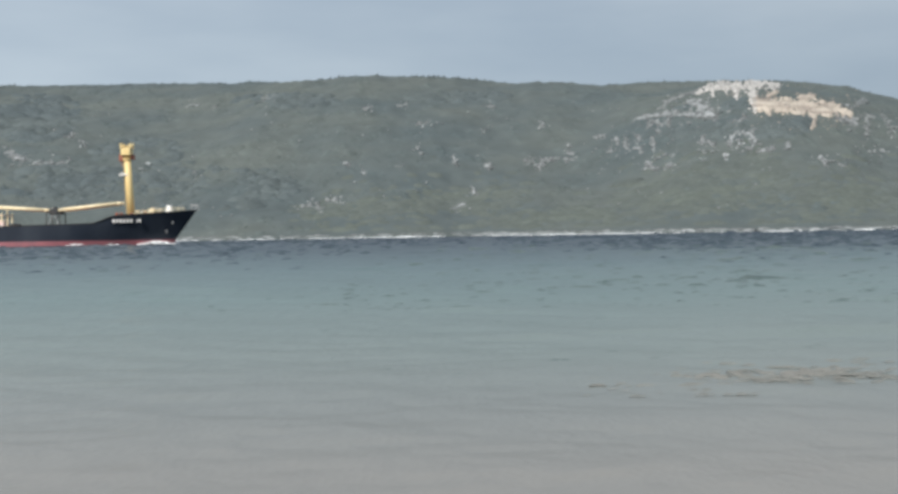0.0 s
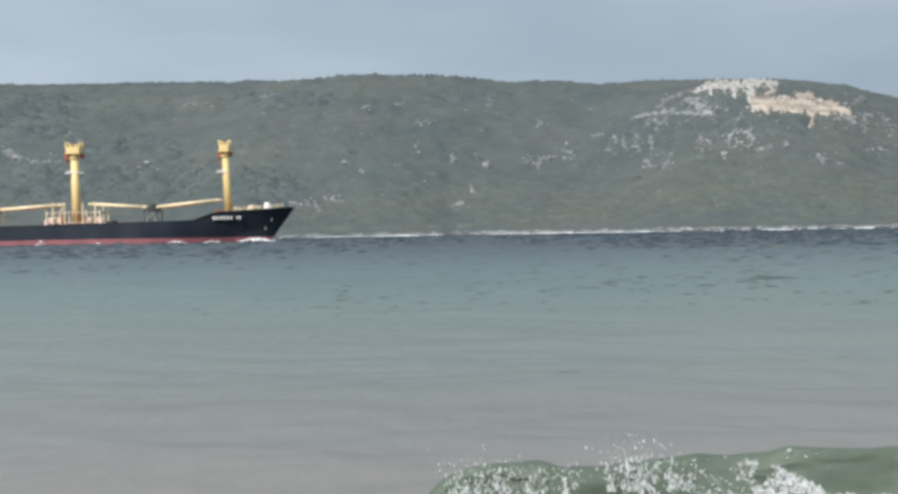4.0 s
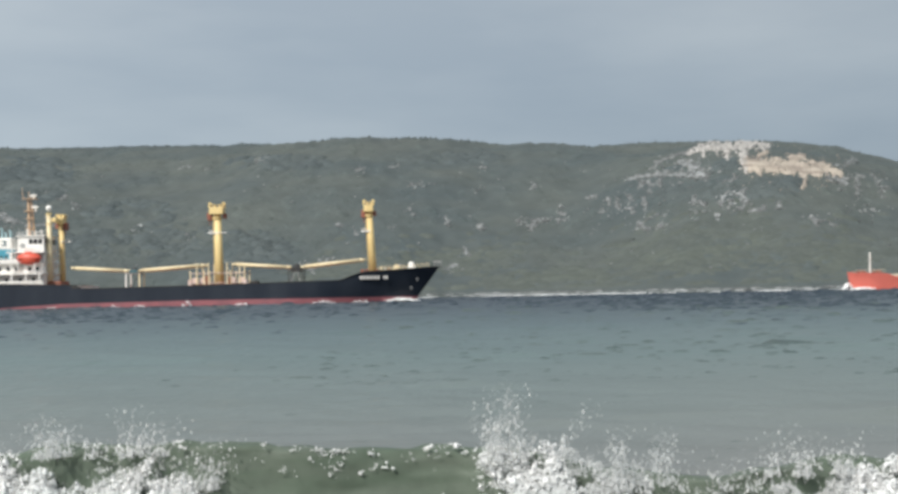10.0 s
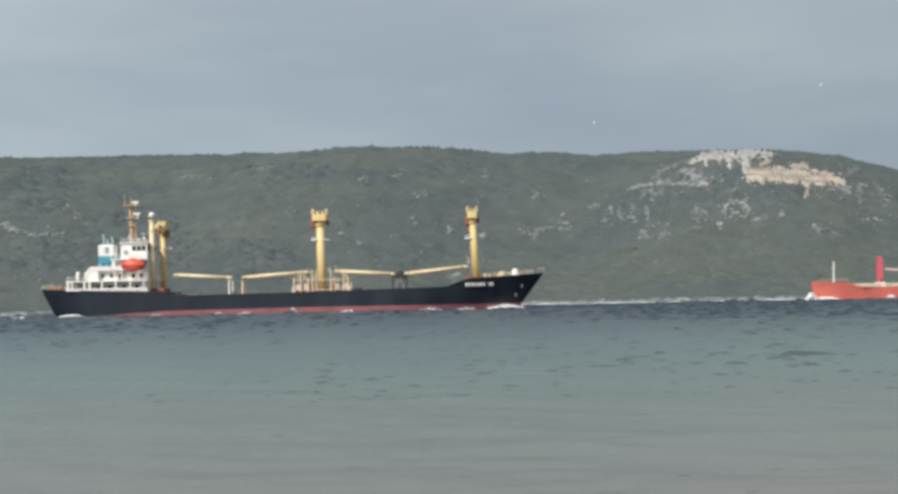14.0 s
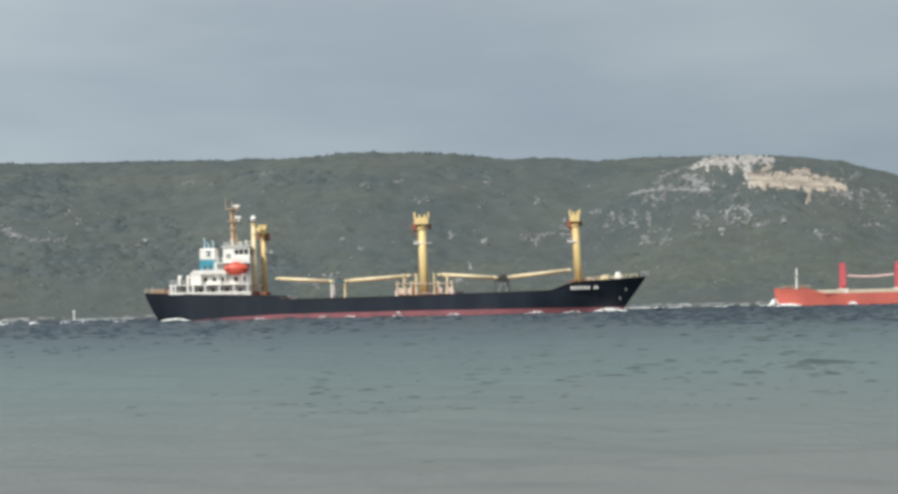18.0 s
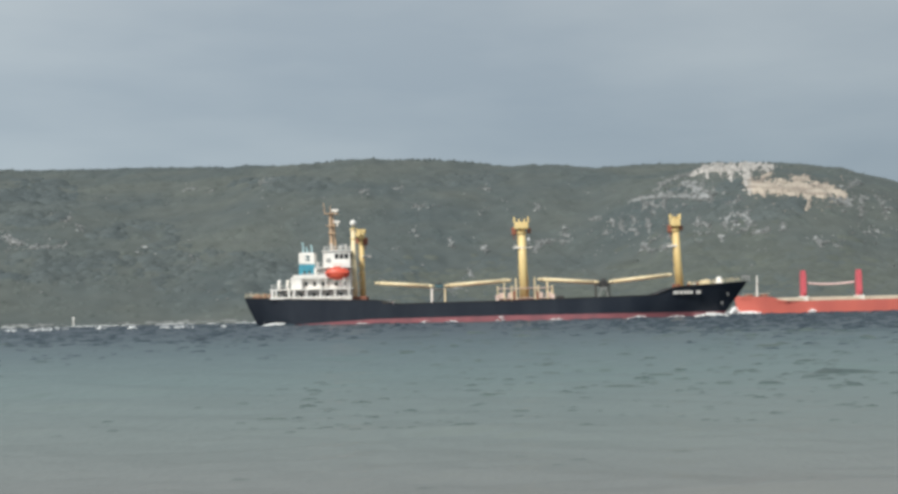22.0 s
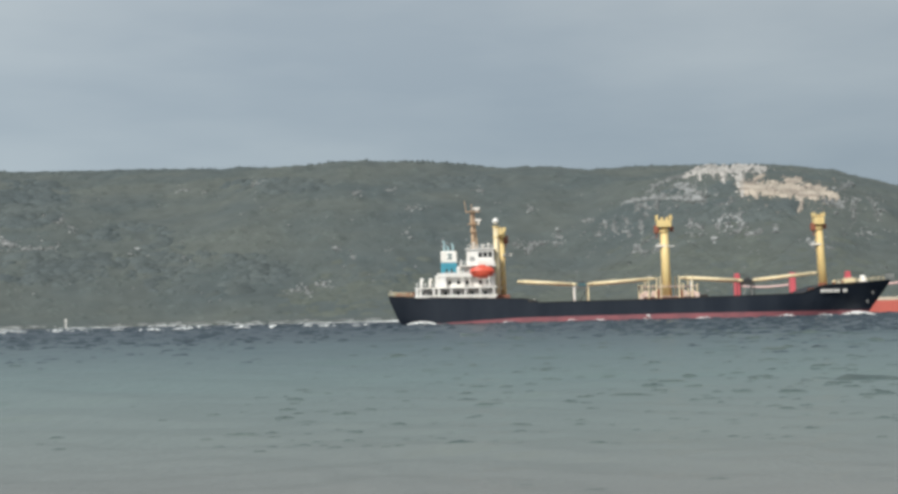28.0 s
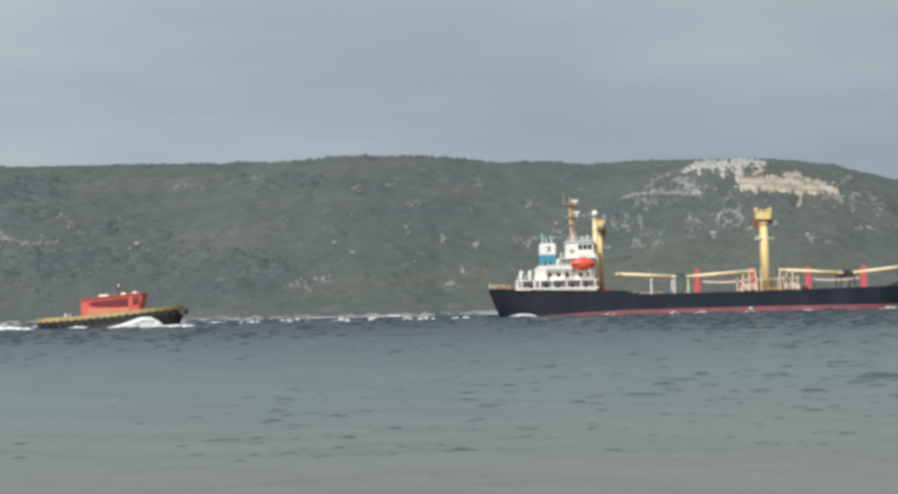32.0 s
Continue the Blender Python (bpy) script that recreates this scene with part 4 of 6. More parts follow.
def crane_mast(parent, x, y, z0, z1, r0, r1, rake, head, platform_z, back, name="mast"):
    """A tapered post with a cross head, sheave horns and a small platform; back: side on which the platform sits."""
    m = part(name, rod(B(), (x, y, z0), (x - rake, y, z1 - 1.2), r0, r1, 20), YELLOW, parent, smooth=False)
    for p in m.data.polygons:
        p.use_smooth = len(p.vertices) == 4
    hx = x - rake
    bm = B()
    box(bm, hx - head, hx + head, y - 1.5, y + 1.5, z1 - 2.7, z1 - 1.1, 0.12)
    part("cross_head", bm, YELLOW, m)
    bm = B()
    rod(bm, (hx, y, z1 - 3.9), (hx, y, z1 - 3.3), r1 * 1.35, r1 * 1.55, 16)
    part("head_flange", bm, YELLOW, m)
    for dx in (-head, -head * 0.3, head * 0.45, head):
        bm = B()
        for dy in (-1.2, 1.2):
            box(bm, hx + dx - 0.16, hx + dx + 0.16, y + dy - 0.12, y + dy + 0.12, z1 - 1.1, z1 + (0.15 if abs(dx) > 1 else -0.35))
        rod(bm, (hx + dx, y - 1.2, z1 - 0.55), (hx + dx, y + 1.2, z1 - 0.55), 0.22, n=10)
        part("sheave_horn", bm, YELLOW, m)
    bm = B()
    box(bm, hx - back * (head + 0.1) - 0.55, hx - back * (head + 0.1) + 0.55, y - 0.7, y + 0.9, z1 - 4.1, z1 - 2.3, 0.15)
    rod(bm, (hx - back * (head + 0.1), y, z1 - 5.2), (hx - back * (head + 0.1), y, z1 - 4.0), 0.12, n=8)
    part("topping_block", bm, RUST, m)
    bm = B()
    box(bm, hx + back * (head + 0.2) - 0.4, hx + back * (head + 0.2) + 0.4, y - 0.5, y + 0.9, z1 - 3.7, z1 - 2.5, 0.12)
    part("topping_block", bm, RUST, m)
    for sgn in back if isinstance(back, tuple) else (back,):
        bm = B()
        f = (platform_z - z0) / (z1 - z0)
        px = x - rake * f
        box(bm, min(px, px - sgn * 2.1), max(px, px - sgn * 2.1), y - 0.9, y + 0.9, platform_z - 0.22, platform_z + 0.1)
        for dx in (0.7, 1.4, 2.0):
            for dy in (-0.85, 0.85):
                rod(bm, (px - sgn * dx, y + dy, platform_z), (px - sgn * dx, y + dy, platform_z + 0.55), 0.02, n=6)
        for dy in (-0.85, 0.85):
            rod(bm, (px - sgn * 0.7, y + dy, platform_z + 0.55), (px - sgn * 2.0, y + dy, platform_z + 0.55), 0.02, n=6)
        part("lookout_platform", bm, WHITE, m)
    # ladder up the post
    bm = B()
    for dy in (-0.22, 0.22):
        rod(bm, (x - r0 - 0.12, y + dy, z0), (x - rake - r1 - 0.12, y + dy, z1 - 3), 0.03, n=5)
    k = 0
    while z0 + 0.45 * k < z1 - 3:
        u = 0.45 * k / (z1 - z0)
        rod(bm, (x - r0 - 0.12 - rake * u + (r0 - r1) * u, y - 0.22, z0 + 0.45 * k), (x - r0 - 0.12 - rake * u + (r0 - r1) * u, y + 0.22, z0 + 0.45 * k), 0.02, n=4)
        k += 1
    part("ladder", bm, YELLOW, m)
    return m


def boom(parent, p, q, r=0.42):
    bm = B()
    p, q = Vector(p), Vector(q)
    d = (q - p).normalized()
    rod(bm, p, p + d * 1.0, r * 0.55, r, 14)
    rod(bm, p + d * 1.0, q - d * 1.2, r, r, 14)
    rod(bm, q - d * 1.2, q, r, r * 0.5, 14)
    b = part("derrick_boom", bm, CREAM, parent)
    for f in b.data.polygons:
        f.use_smooth = len(f.vertices) == 4
    return b


def boom_rest(parent, x, z0, z1, dark=False, name="boom_rest"):
    bm = B()
    box(bm, x - 1.0, x + 1.0, -2.4, 2.4, z1 - (1.5 if dark else 0.95), z1 - 0.2, 0.1)
    r = part(name, bm, DARK if dark else TEALDARK, parent, "dark boom crutch head")
    w = 0.1 if dark else 0.15
    for dx in (-1.75, 1.35):
        for dy in (-2.2, 2.2):
            bm = B()
            box(bm, x + dx - w, x + dx + w, dy - w, dy + w, z0, z1 - 1.0)
            part("rest_leg", bm, DARK if dark else (CREAM if dx > 0 else WHITE), r)
    for dy in (-2.2, 2.2):
        bm = B()
        rod(bm, (x - 1.85, dy, z1 - 1.05), (x + 1.45, dy, z1 - 1.05), 0.13, n=6)
        part("rest_beam", bm, DARK if dark else GREY, r)
    if dark:
        for x0, x1 in ((-1.9, 0.0), (1.5, 0.0)):
            bm = B()
            rod(bm, (x + x0, -2.2, z0 + 0.3), (x + x1, -2.2, z1 - 1.1), 0.09, n=6)
            part("brace", bm, GREY, r)
    bm = B()
    rod(bm, (x - 1.2, -2.2, z0 + 0.2), (x + 1.2, -2.2, z1 - 1.5), 0.09, n=6)
    part("brace", bm, DARK, r)
    bm = B()
    ball(bm, (x, -1.2, z1 - 0.05), 0.62, 0.8, 0.5)
    part("cargo_hook_block", bm, DARK, r)
    return r


def cargo_ship():
    ship = thing("cargo_ship", "black-hulled cargo ship with yellow derrick masts and white bridge under way", "ship")
    deck = piecewise([(-1, 7.05), (0, 7.0), (15, 6.3), (31, 5.85), (34.2, 4.9), (60, 5.1), (92.8, 5.65), (96.6, 7.1), (98.2, 7.48), (106, 7.9), (117, 8.6)])
    start = piecewise([(-6, 5.0), (0, 2.9), (0.9, 2.2), (6.4, 0.0), (9, 0.0)])
    end = piecewise([(-6, 108.6), (0, 109.0), (2.3, 110.4), (8.5, 115.3), (9, 115.5)])
    boot = piecewise([(0, 0.4), (10, 0.55), (30, 1.55), (60, 1.75), (116, 1.65)])
    top = part("hull", hull_surface(boot, deck, start, end, 8.5, 0.78, 0.72, 1.3, 6, 110, depth=8.5), BLACK, ship)
    part("boot_topping", hull_surface(lambda s: -5.0, boot, start, end, 8.5, 0.78, 0.72, 1.3, 5, depth=8.5), BOOT, ship, "red boot topping at the waterline", smooth=True)
    # rubbing strake and bulwark cap along the deck edge
    for side in (-1, 1):
        bm = B()
        secs = []
        for i in range(73):
            q = i / 72
            z = deck(q * 115)
            x = start(z) + q * (end(z) - start(z))
            z = deck(x)
            y = side * (hull_half(q, min(1, z / 8.5), 1, 8.5, 0.78, 0.72, 1.3) + 0.03)
            secs.append([(x, y - 0.14 * side, z - 0.02), (x, y + 0.10 * side, z - 0.02), (x, y + 0.10 * side, z + 0.14), (x, y - 0.14 * side, z + 0.14), (x, y - 0.14 * side, z - 0.02)])
        loft(bm, secs)
        part("bulwark_cap", bm, DARK, ship)
    # decks
    for x0, x1, z in ((1.0, 33.0, 4.9), (33.0, 97.0, 4.0), (97.0, 113.0, 6.6)):
        bm = B()
        secs = []
        for i in range(25):
            x = x0 + (x1 - x0) * i / 24
            w = 0.96 * hull_half((x - start(z)) / (end(z) - start(z)), z / 8.5, 1, 8.5, 0.78, 0.72, 1.3)
            secs.append([(x, -w, z), (x, w, z)])
        loft(bm, secs)
        part("deck", bm, DECK, ship)
    bm = B()
    box(bm, 96.9, 97.1, -4.6, 4.6, 3.9, 7.0)
    part("forecastle_bulkhead", bm, RUST, ship)
    bm = B()
    box(bm, 33.0, 33.2, -7.9, 7.9, 3.9, 5.7)
    part("poop_bulkhead", bm, WHITE, ship)
    # dark fairlead opening at the break of the poop
    bm = B()
    box(bm, 31.6, 33.6, -8.62, -8.2, 5.0, 5.55, 0.12)
    part("fairlead", bm, DARK, ship)

    # name on the bow: plain bars
    for x0, w in ((97.2, 0.55), (98.0, 0.45), (98.75, 0.5), (99.55, 0.45), (100.3, 0.5), (101.1, 0.42), (102.5, 0.28), (103.05, 0.34)):
        xm = x0 + w / 2
        q = xm / 115.3
        y = -hull_half(q, 0.72, 1, 8.5, 0.78, 0.72, 1.3)
        y2 = -hull_half(q + 0.01, 0.72, 1, 8.5, 0.78, 0.72, 1.3)
        me = B()
        box(me, -w / 2, w / 2, -0.05, 0.25, -0.36, 0.36)
        lt = part("name_bar", me, WHITE, ship, "white painted bar")
        lt.matrix_basis = Matrix.Translation((xm, y - 0.03, 6.15)) @ Matrix.Rotation(math.atan2(y2 - y, 1.153), 4, "Z") @ Matrix.Rotation(0.12, 4, "X")
    # anchor, hawse pipe and draught marks
    for x, z, r in ((108.6, 3.6, 0.34), (110.0, 5.6, 0.3)):
        q = x / 114.0
        y = -hull_half(q, z / 8.5, 1, 8.5, 0.78, 0.72, 1.3)
        bm = B()
        ball(bm, (x, y, z), r, 0.4, r * 1.1)
        a_ = part("anchor", bm, ANCHOR, ship, "grey stowed anchor", smooth=True)
        bm = B()
        box(bm, x - 0.12, x + 0.12, y - 0.55, y + 0.1, z - r * 1.6, z + r * 1.2, 0.04)
        part("anchor_shank", bm, ANCHOR, a_)

    # masts and cargo gear
    crane_mast(ship, 99.6, 0, 6.4, 24.4, 0.90, 0.72, 0.75, 1.08, 17.2, 1, "fore_mast")
    m2 = crane_mast(ship, 63.9, 0, 4.0, 24.6, 1.06, 0.82, 0.45, 1.6, 17.6, 1, "main_mast")
    bm = B()
    box(bm, 63.4, 65.7, -0.9, 0.9, 17.45, 17.6)
    part("lookout_platform", bm, WHITE, m2)
    # goal-post mast before the bridge: a plain near post with brackets, a headed far post
    bm = B()
    rod(bm, (24.9, -2.5, 5.0), (24.65, -2.5, 22.9), 0.68, 0.52, 18)
    np_ = part("derrick_post", bm, CREAM, ship, "cream derrick post")
    for f in np_.data.polygons:
        f.use_smooth = len(f.vertices) == 4
    for z, r_ in ((22.6, 0.72), (20.2, 0.66)):
        bm = B()
        rod(bm, (24.68, -2.5, z), (24.68, -2.5, z + 0.35), r_, n=16)
        part("post_collar", bm, YELLOW, np_)
    crane_mast(ship, 26.3, 2.5, 5.0, 23.2, 0.66, 0.52, 0.2, 0.8, 16.4, -1, "derrick_post")
    bm = B()
    for z in (7.5, 9.5, 11.5, 13.5):
        rod(bm, (24.9, -2.5, z), (26.8, 2.5, z + 2.0), 0.1, n=6)
    part("post_bracing", bm, BROWN, ship)
    bm = B()
    box(bm, 24.9, 26.3, -2.4, 2.4, 20.9, 21.9, 0.15)
    part("cross_beam", bm, YELLOW, ship)
    bm = B()
    box(bm, 24.2, 27.6, -3.3, 3.3, 4.9, 6.9, 0.15)
    part("mast_house", bm, RUST, ship)
    rests = ((44.2, 9.4), (82.0, 9.5))
    for x, z in rests:
        boom_rest(ship, x, 3.9, z, x > 60)
    for y in (-2.0, 2.0):
        boom(ship, (97.8, y * 0.6, 10.45), (83.0, y, 9.0))
        boom(ship, (80.9, y, 9.0), (66.9, y * 0.6, 10.05))
        boom(ship, (60.9, y * 0.6, 9.95), (45.4, y, 8.95))
        boom(ship, (43.0, y, 8.95), (29.4, y * 0.8, 9.95))
    # winch house of the main mast with its slender posts, drums and control stands
    bm = B()
    box(bm, 58.4, 69.2, -3.2, 3.2, 3.9, 5.5, 0.15)
    part("winch_platform", bm, RUST, ship)
    for x in (57.7, 59.2, 60.9, 61.9, 66.2, 67.0, 69.1, 70.2):
        for y in (-3.4, 3.4):
            tall = 10.2 if x in (59.2, 61.9, 66.2, 69.1) else 8.4
            bm = B()
            box(bm, x - 0.13, x + 0.13, y - 0.13, y + 0.13, 4.6, tall, 0.04)
            p_ = part("gear_post", bm, CREAM, ship)
            bm = B()
            ball(bm, (x, y, tall), 0.22, 0.22, 0.2)
            part("post_block", bm, CREAM, p_)
    for z in (5.7, 8.0):
        for y in (-3.4, 3.4):
            bm = B()
            rod(bm, (57.5, y, z), (70.4, y, z), 0.09, n=8)
            part("gear_beam", bm, WINCH, ship)
    for x in (58.6, 60.6, 67.4, 69.4):
        bm = B()
        rod(bm, (x, -3.1, 6.4), (x, -1.1, 6.4), 0.5, n=16)
        box(bm, x - 0.55, x + 0.55, -1.1, -0.4, 5.5, 7.0, 0.1)
        w = part("cargo_winch", bm, BEIGE, ship, "pale cargo winch")
        for yy in (-3.2, -1.0):
            bm = B()
            rod(bm, (x, yy, 6.4), (x, yy + 0.12, 6.4), 0.66, n=18)
            part("drum_flange", bm, WINCH, w)
        bm = B()
        box(bm, x - 0.8, x + 0.8, -3.3, -0.6, 5.4, 5.75, 0.05)
        part("winch_bed", bm, DECK, w)
    for x0, x1, z1 in ((57.2, 58.0, 6.5), (69.9, 70.7, 6.5), (61.2, 61.8, 7.4), (66.5, 67.0, 7.2)):
        bm = B()
        box(bm, x0, x1, -3.6, -3.0, 4.2, z1, 0.12)
        part("winch_control_stand", bm, RUST if x0 in (61.2, 66.5) else WINCH, ship)
    bm = B()
    box(bm, 71.2, 72.8, -2.5, 2.5, 4.0, 6.1, 0.2)
    part("deck_locker", bm, DARK, ship)
    # hatch covers, low behind the bulwark
    for x0, x1 in ((35.0, 43.6), (47.0, 57.2), (72.5, 80.8), (84.0, 92.8)):
        bm = B()
        box(bm, x0, x1, -5.6, 5.6, 3.9, 5.0, 0.12)
        part("hatch_cover", bm, RUST, ship)
    # guy wires
    for p, q in (((98.6, 0, 22.0), (83.2, -2, 9.9)), ((63.2, 0, 22.0), (46.5, -2, 9.0)), ((63.6, 0, 22.0), (81.4, -2, 9.9)), ((25.3, -2.5, 21.0), (44.2, -2, 9.0)),
                 ((98.8, 0, 23.0), (112.5, 0, 8.7))):
        bm = B()
        rod(bm, p, q, 0.03, n=5)
        part("wire_stay", bm, DARK, ship)

    # bridge house, tier by tier
    def tier(name, x0, x1, w, z0, z1, bev=0.08):
        bm = B()
        box(bm, x0, x1, -w, w, z0, z1, bev)
        return part(name, bm, WHITE, ship)
    t1 = tier("lower_deckhouse", 8.0, 24.4, 5.9, 4.9, 8.6)
    bm = B()
    box(bm, 6.1, 24.8, -7.9, 7.9, 8.55, 8.85, 0.06)
    part("boat_deck", bm, WHITE, ship)
    bm = B()
    box(bm, 6.1, 24.7, -7.9, -7.7, 6.55, 7.05, 0.03)
    part("gallery_bulwark", bm, WHITE, ship)
    for x in (6.3, 7.3, 10.1, 11.3, 14.2, 17.4, 20.7, 23.8):
        bm = B()
        w = 0.55 if x in (6.3, 10.1, 11.3) else 0.36
        box(bm, x, x + w, -7.88, -7.6, 6.56, 8.6, 0.03)
        part("gallery_column", bm, WHITE, ship)
        bm = B()
        box(bm, x, x + w, 7.6, 7.88, 5.8, 8.6, 0.03)
        part("gallery_column", bm, WHITE, ship)
    bm = B()
    box(bm, 6.1, 24.7, 7.7, 7.9, 5.9, 6.65, 0.03)
    part("gallery_bulwark", bm, WHITE, ship)
    for x in (9.2, 12.6, 15.4, 18.6, 21.6):
        bm = B()
        box(bm, x, x + 0.8, -5.96, -5.86, 6.9, 7.8, 0.03)
        part("window", bm, WINDOW, t1)
    t2 = tier("middle_deckhouse", 10.8, 24.3, 5.2, 8.8, 11.2)
    bm = B()
    box(bm, 10.6, 24.6, -6.6, 6.6, 11.15, 11.4, 0.05)
    part("funnel_deck", bm, WHITE, ship)
    for x in (13.6, 15.6, 17.6, 20.6, 22.4):
        bm = B()
        box(bm, x, x + 0.7, -5.26, -5.16, 9.5, 10.4, 0.03)
        part("window", bm, WINDOW, t2)
    bm = B()
    box(bm, 10.7, 13.2, -6.5, -5.1, 8.8, 11.6, 0.1)
    part("vent_trunk", bm, WHITE, ship)
    fore_and_aft_rail(ship, 6.4, 10.6, -7.8, 8.85, 1.0)
    fore_and_aft_rail(ship, 13.2, 18.0, -6.5, 11.4, 1.0)
    t3 = tier("upper_deckhouse", 17.0, 24.2, 4.9, 11.4, 13.6)
    bm = B()
    box(bm, 16.2, 24.6, -7.2, 7.2, 13.55, 13.8, 0.05)
    part("bridge_wing", bm, WHITE, ship)
    t4 = tier("wheelhouse", 17.9, 24.1, 4.6, 13.8, 17.5, 0.15)
    bm = B()
    box(bm, 17.6, 24.4, -5.0, 5.0, 17.45, 17.7, 0.05)
    part("wheelhouse_roof", bm, WHITE, ship)
    for x in (20.6, 21.7, 22.8):
        bm = B()
        box(bm, x, x + 0.9, -4.66, -4.56, 15.7, 16.9, 0.03)
        part("window", bm, WINDOW, t4)
    for k in range(7):
        bm = B()
        box(bm, 24.06, 24.16, -4.2 + k * 1.22, -3.3 + k * 1.22, 15.7, 16.9, 0.03)
        part("window", bm, WINDOW, t4)
    bm = B()
    rod(bm, (19.2, -4.7, 15.3), (19.2, -4.55, 15.3), 0.6, n=20)
    part("life_ring", bm, GREY, t4)
    bm = B()
    box(bm, 20.4, 24.3, -7.2, -7.05, 13.8, 14.7, 0.03)
    part("wing_bulwark", bm, WHITE, ship)
    fore_and_aft_rail(ship, 16.4, 20.3, -7.1, 13.8, 1.0)
    fore_and_aft_rail(ship, 18.2, 24.2, -4.9, 17.7, 0.9)
    for x, h in ((19.6, 1.5), (21.6, 0.9), (22.9, 1.2)):
        bm = B()
        rod(bm, (x, -2.5, 17.6), (x, -2.5, 17.6 + h), 0.1, n=8)
        ball(bm, (x, -2.5, 17.6 + h), 0.28)
        part("roof_light", bm, WHITE, ship)
    for x, y, z0_, z1_ in ((16.6, -4.4, 11.4, 15.2), (18.6, -6.4, 8.8, 13.6), (22.9, -7.6, 8.8, 11.2), (16.9, -6.4, 8.8, 11.2)):
        bm = B()
        rod(bm, (x, y, z0_), (x, y, z1_), 0.13, n=8)
        part("vent_pipe", bm, WHITE, ship)
    for x, z in ((15.9, 11.5), (9.4, 8.9), (7.4, 8.9)):
        bm = B()
        rod(bm, (x, -3.2, z), (x, -3.2, z + 1.6), 0.3, n=10)
        ball(bm, (x + 0.15, -3.2, z + 1.8), 0.5, 0.5, 0.45)
        part("cowl_vent", bm, WHITE, ship, smooth=True)
    for k in range(9):
        bm = B()
        box(bm, 17.2 + 0.28 * k, 17.5 + 0.28 * k, -6.0, -5.1, 8.9 + 0.26 * k, 8.96 + 0.26 * k)
        part("stair_tread", bm, GREY, ship)
    bm = B()
    box(bm, 11.2, 24.4, -6.62, -6.52, 11.42, 12.1, 0.03)
    part("deck_dodger", bm, WHITE, ship)
    # lifeboat in its davits
    bm = B()
    ball(bm, (21.4, -7.0, 12.3), 2.8, 1.25, 1.55, 3)
    for v in bm.verts:
        if v.co.z > 13.0:
            v.co.z = 13.0 + (v.co.z - 13.0) * 0.75
    lb = part("lifeboat", bm, ORANGE, ship, "orange enclosed lifeboat", smooth=True)
    bm = B()
    box(bm, 18.8, 24.0, -8.3, -5.7, 12.26, 12.4, 0.05)
    part("gunwale", bm, ORANGE, lb)
    bm = B()
    box(bm, 20.6, 22.2, -7.7, -6.3, 13.2, 13.85, 0.15)
    part("canopy_cuddy", bm, ORANGE, lb)
    for x in (19.4, 23.3):
        bm = B()
        rod(bm, (x, -5.6, 11.4), (x, -6.2, 13.5), 0.13, n=8)
        rod(bm, (x, -6.2, 13.5), (x, -7.4, 13.9), 0.11, n=8)
        part("davit", bm, WHITE, ship)
    # funnel: white above teal
    bm = B()
    box(bm, 11.9, 15.6, -1.9, 1.9, 11.3, 14.7, 0.25)
    fn = part("funnel", bm, TEAL, ship, "teal lower funnel casing")
    bm = B()
    box(bm, 11.9, 15.6, -1.9, 1.9, 14.7, 17.4, 0.25)
    part("funnel_top", bm, WHITE, fn, "white upper funnel band")
    bm = B()
    box(bm, 13.4, 14.5, -1.97, -1.88, 16.4, 16.7)
    box(bm, 13.4, 14.5, -1.97, -1.88, 15.5, 15.8)
    box(bm, 13.9, 14.3, -1.97, -1.88, 15.8, 16.4)
    part("funnel_mark", bm, TEALDARK, fn, "dark plain mark on the funnel")
    for x, h in ((12.7, 2.1), (13.6, 1.0), (14.7, 1.5)):
        bm = B()
        rod(bm, (x, 0.3, 17.3), (x, 0.3, 17.4 + h), 0.26, n=10)
        rod(bm, (x, 0.3, 17.4 + h), (x - 0.35, 0.3, 17.75 + h), 0.26, n=10)
        part("exhaust_pipe", bm, PIPE, fn)
    for x in (13.0, 14.1):
        bm = B()
        box(bm, x, x + 0.5, -1.98, -1.88, 11.6, 13.2, 0.02)
        part("louvre", bm, DARK, fn)
    # radar mast on the wheelhouse
    bm = B()
    rod(bm, (19.5, -0.5, 17.5), (19.1, -0.2, 26.6), 0.36, 0.26, 14)
    rm = part("radar_mast", bm, BROWN, ship, "ochre radar mast")
    bm = B()
    rod(bm, (20.3, 0.5, 17.5), (19.6, 0.2, 26.6), 0.30, 0.22, 12)
    part("mast_leg", bm, BROWN, rm)
    for z, w in ((19.4, 0.6), (21.8, 0.7), (23.6, 1.1), (26.5, 1.6)):
        bm = B()
        box(bm, 19.4 - w, 19.5 + w, -1.2, 1.2, z, z + 0.14)
        part("mast_yard", bm, BROWN, rm)
    for x0, x1, z in ((19.5, 21.1, 27.1), (19.9, 21.4, 24.4)):
        bm = B()
        box(bm, x0, x1, -0.25, 0.25, z, z + 0.5, 0.1)
        rod(bm, (x0 + 0.9, 0, z - 0.8), (x0 + 0.9, 0, z), 0.2, n=8)
        part("radar_scanner", bm, WHITE, rm)
    bm = B()
    rod(bm, (17.9, 0, 26.5), (17.6, 0, 29.3), 0.1, 0.07, 6)
    part("whip_aerial", bm, BROWN, rm)
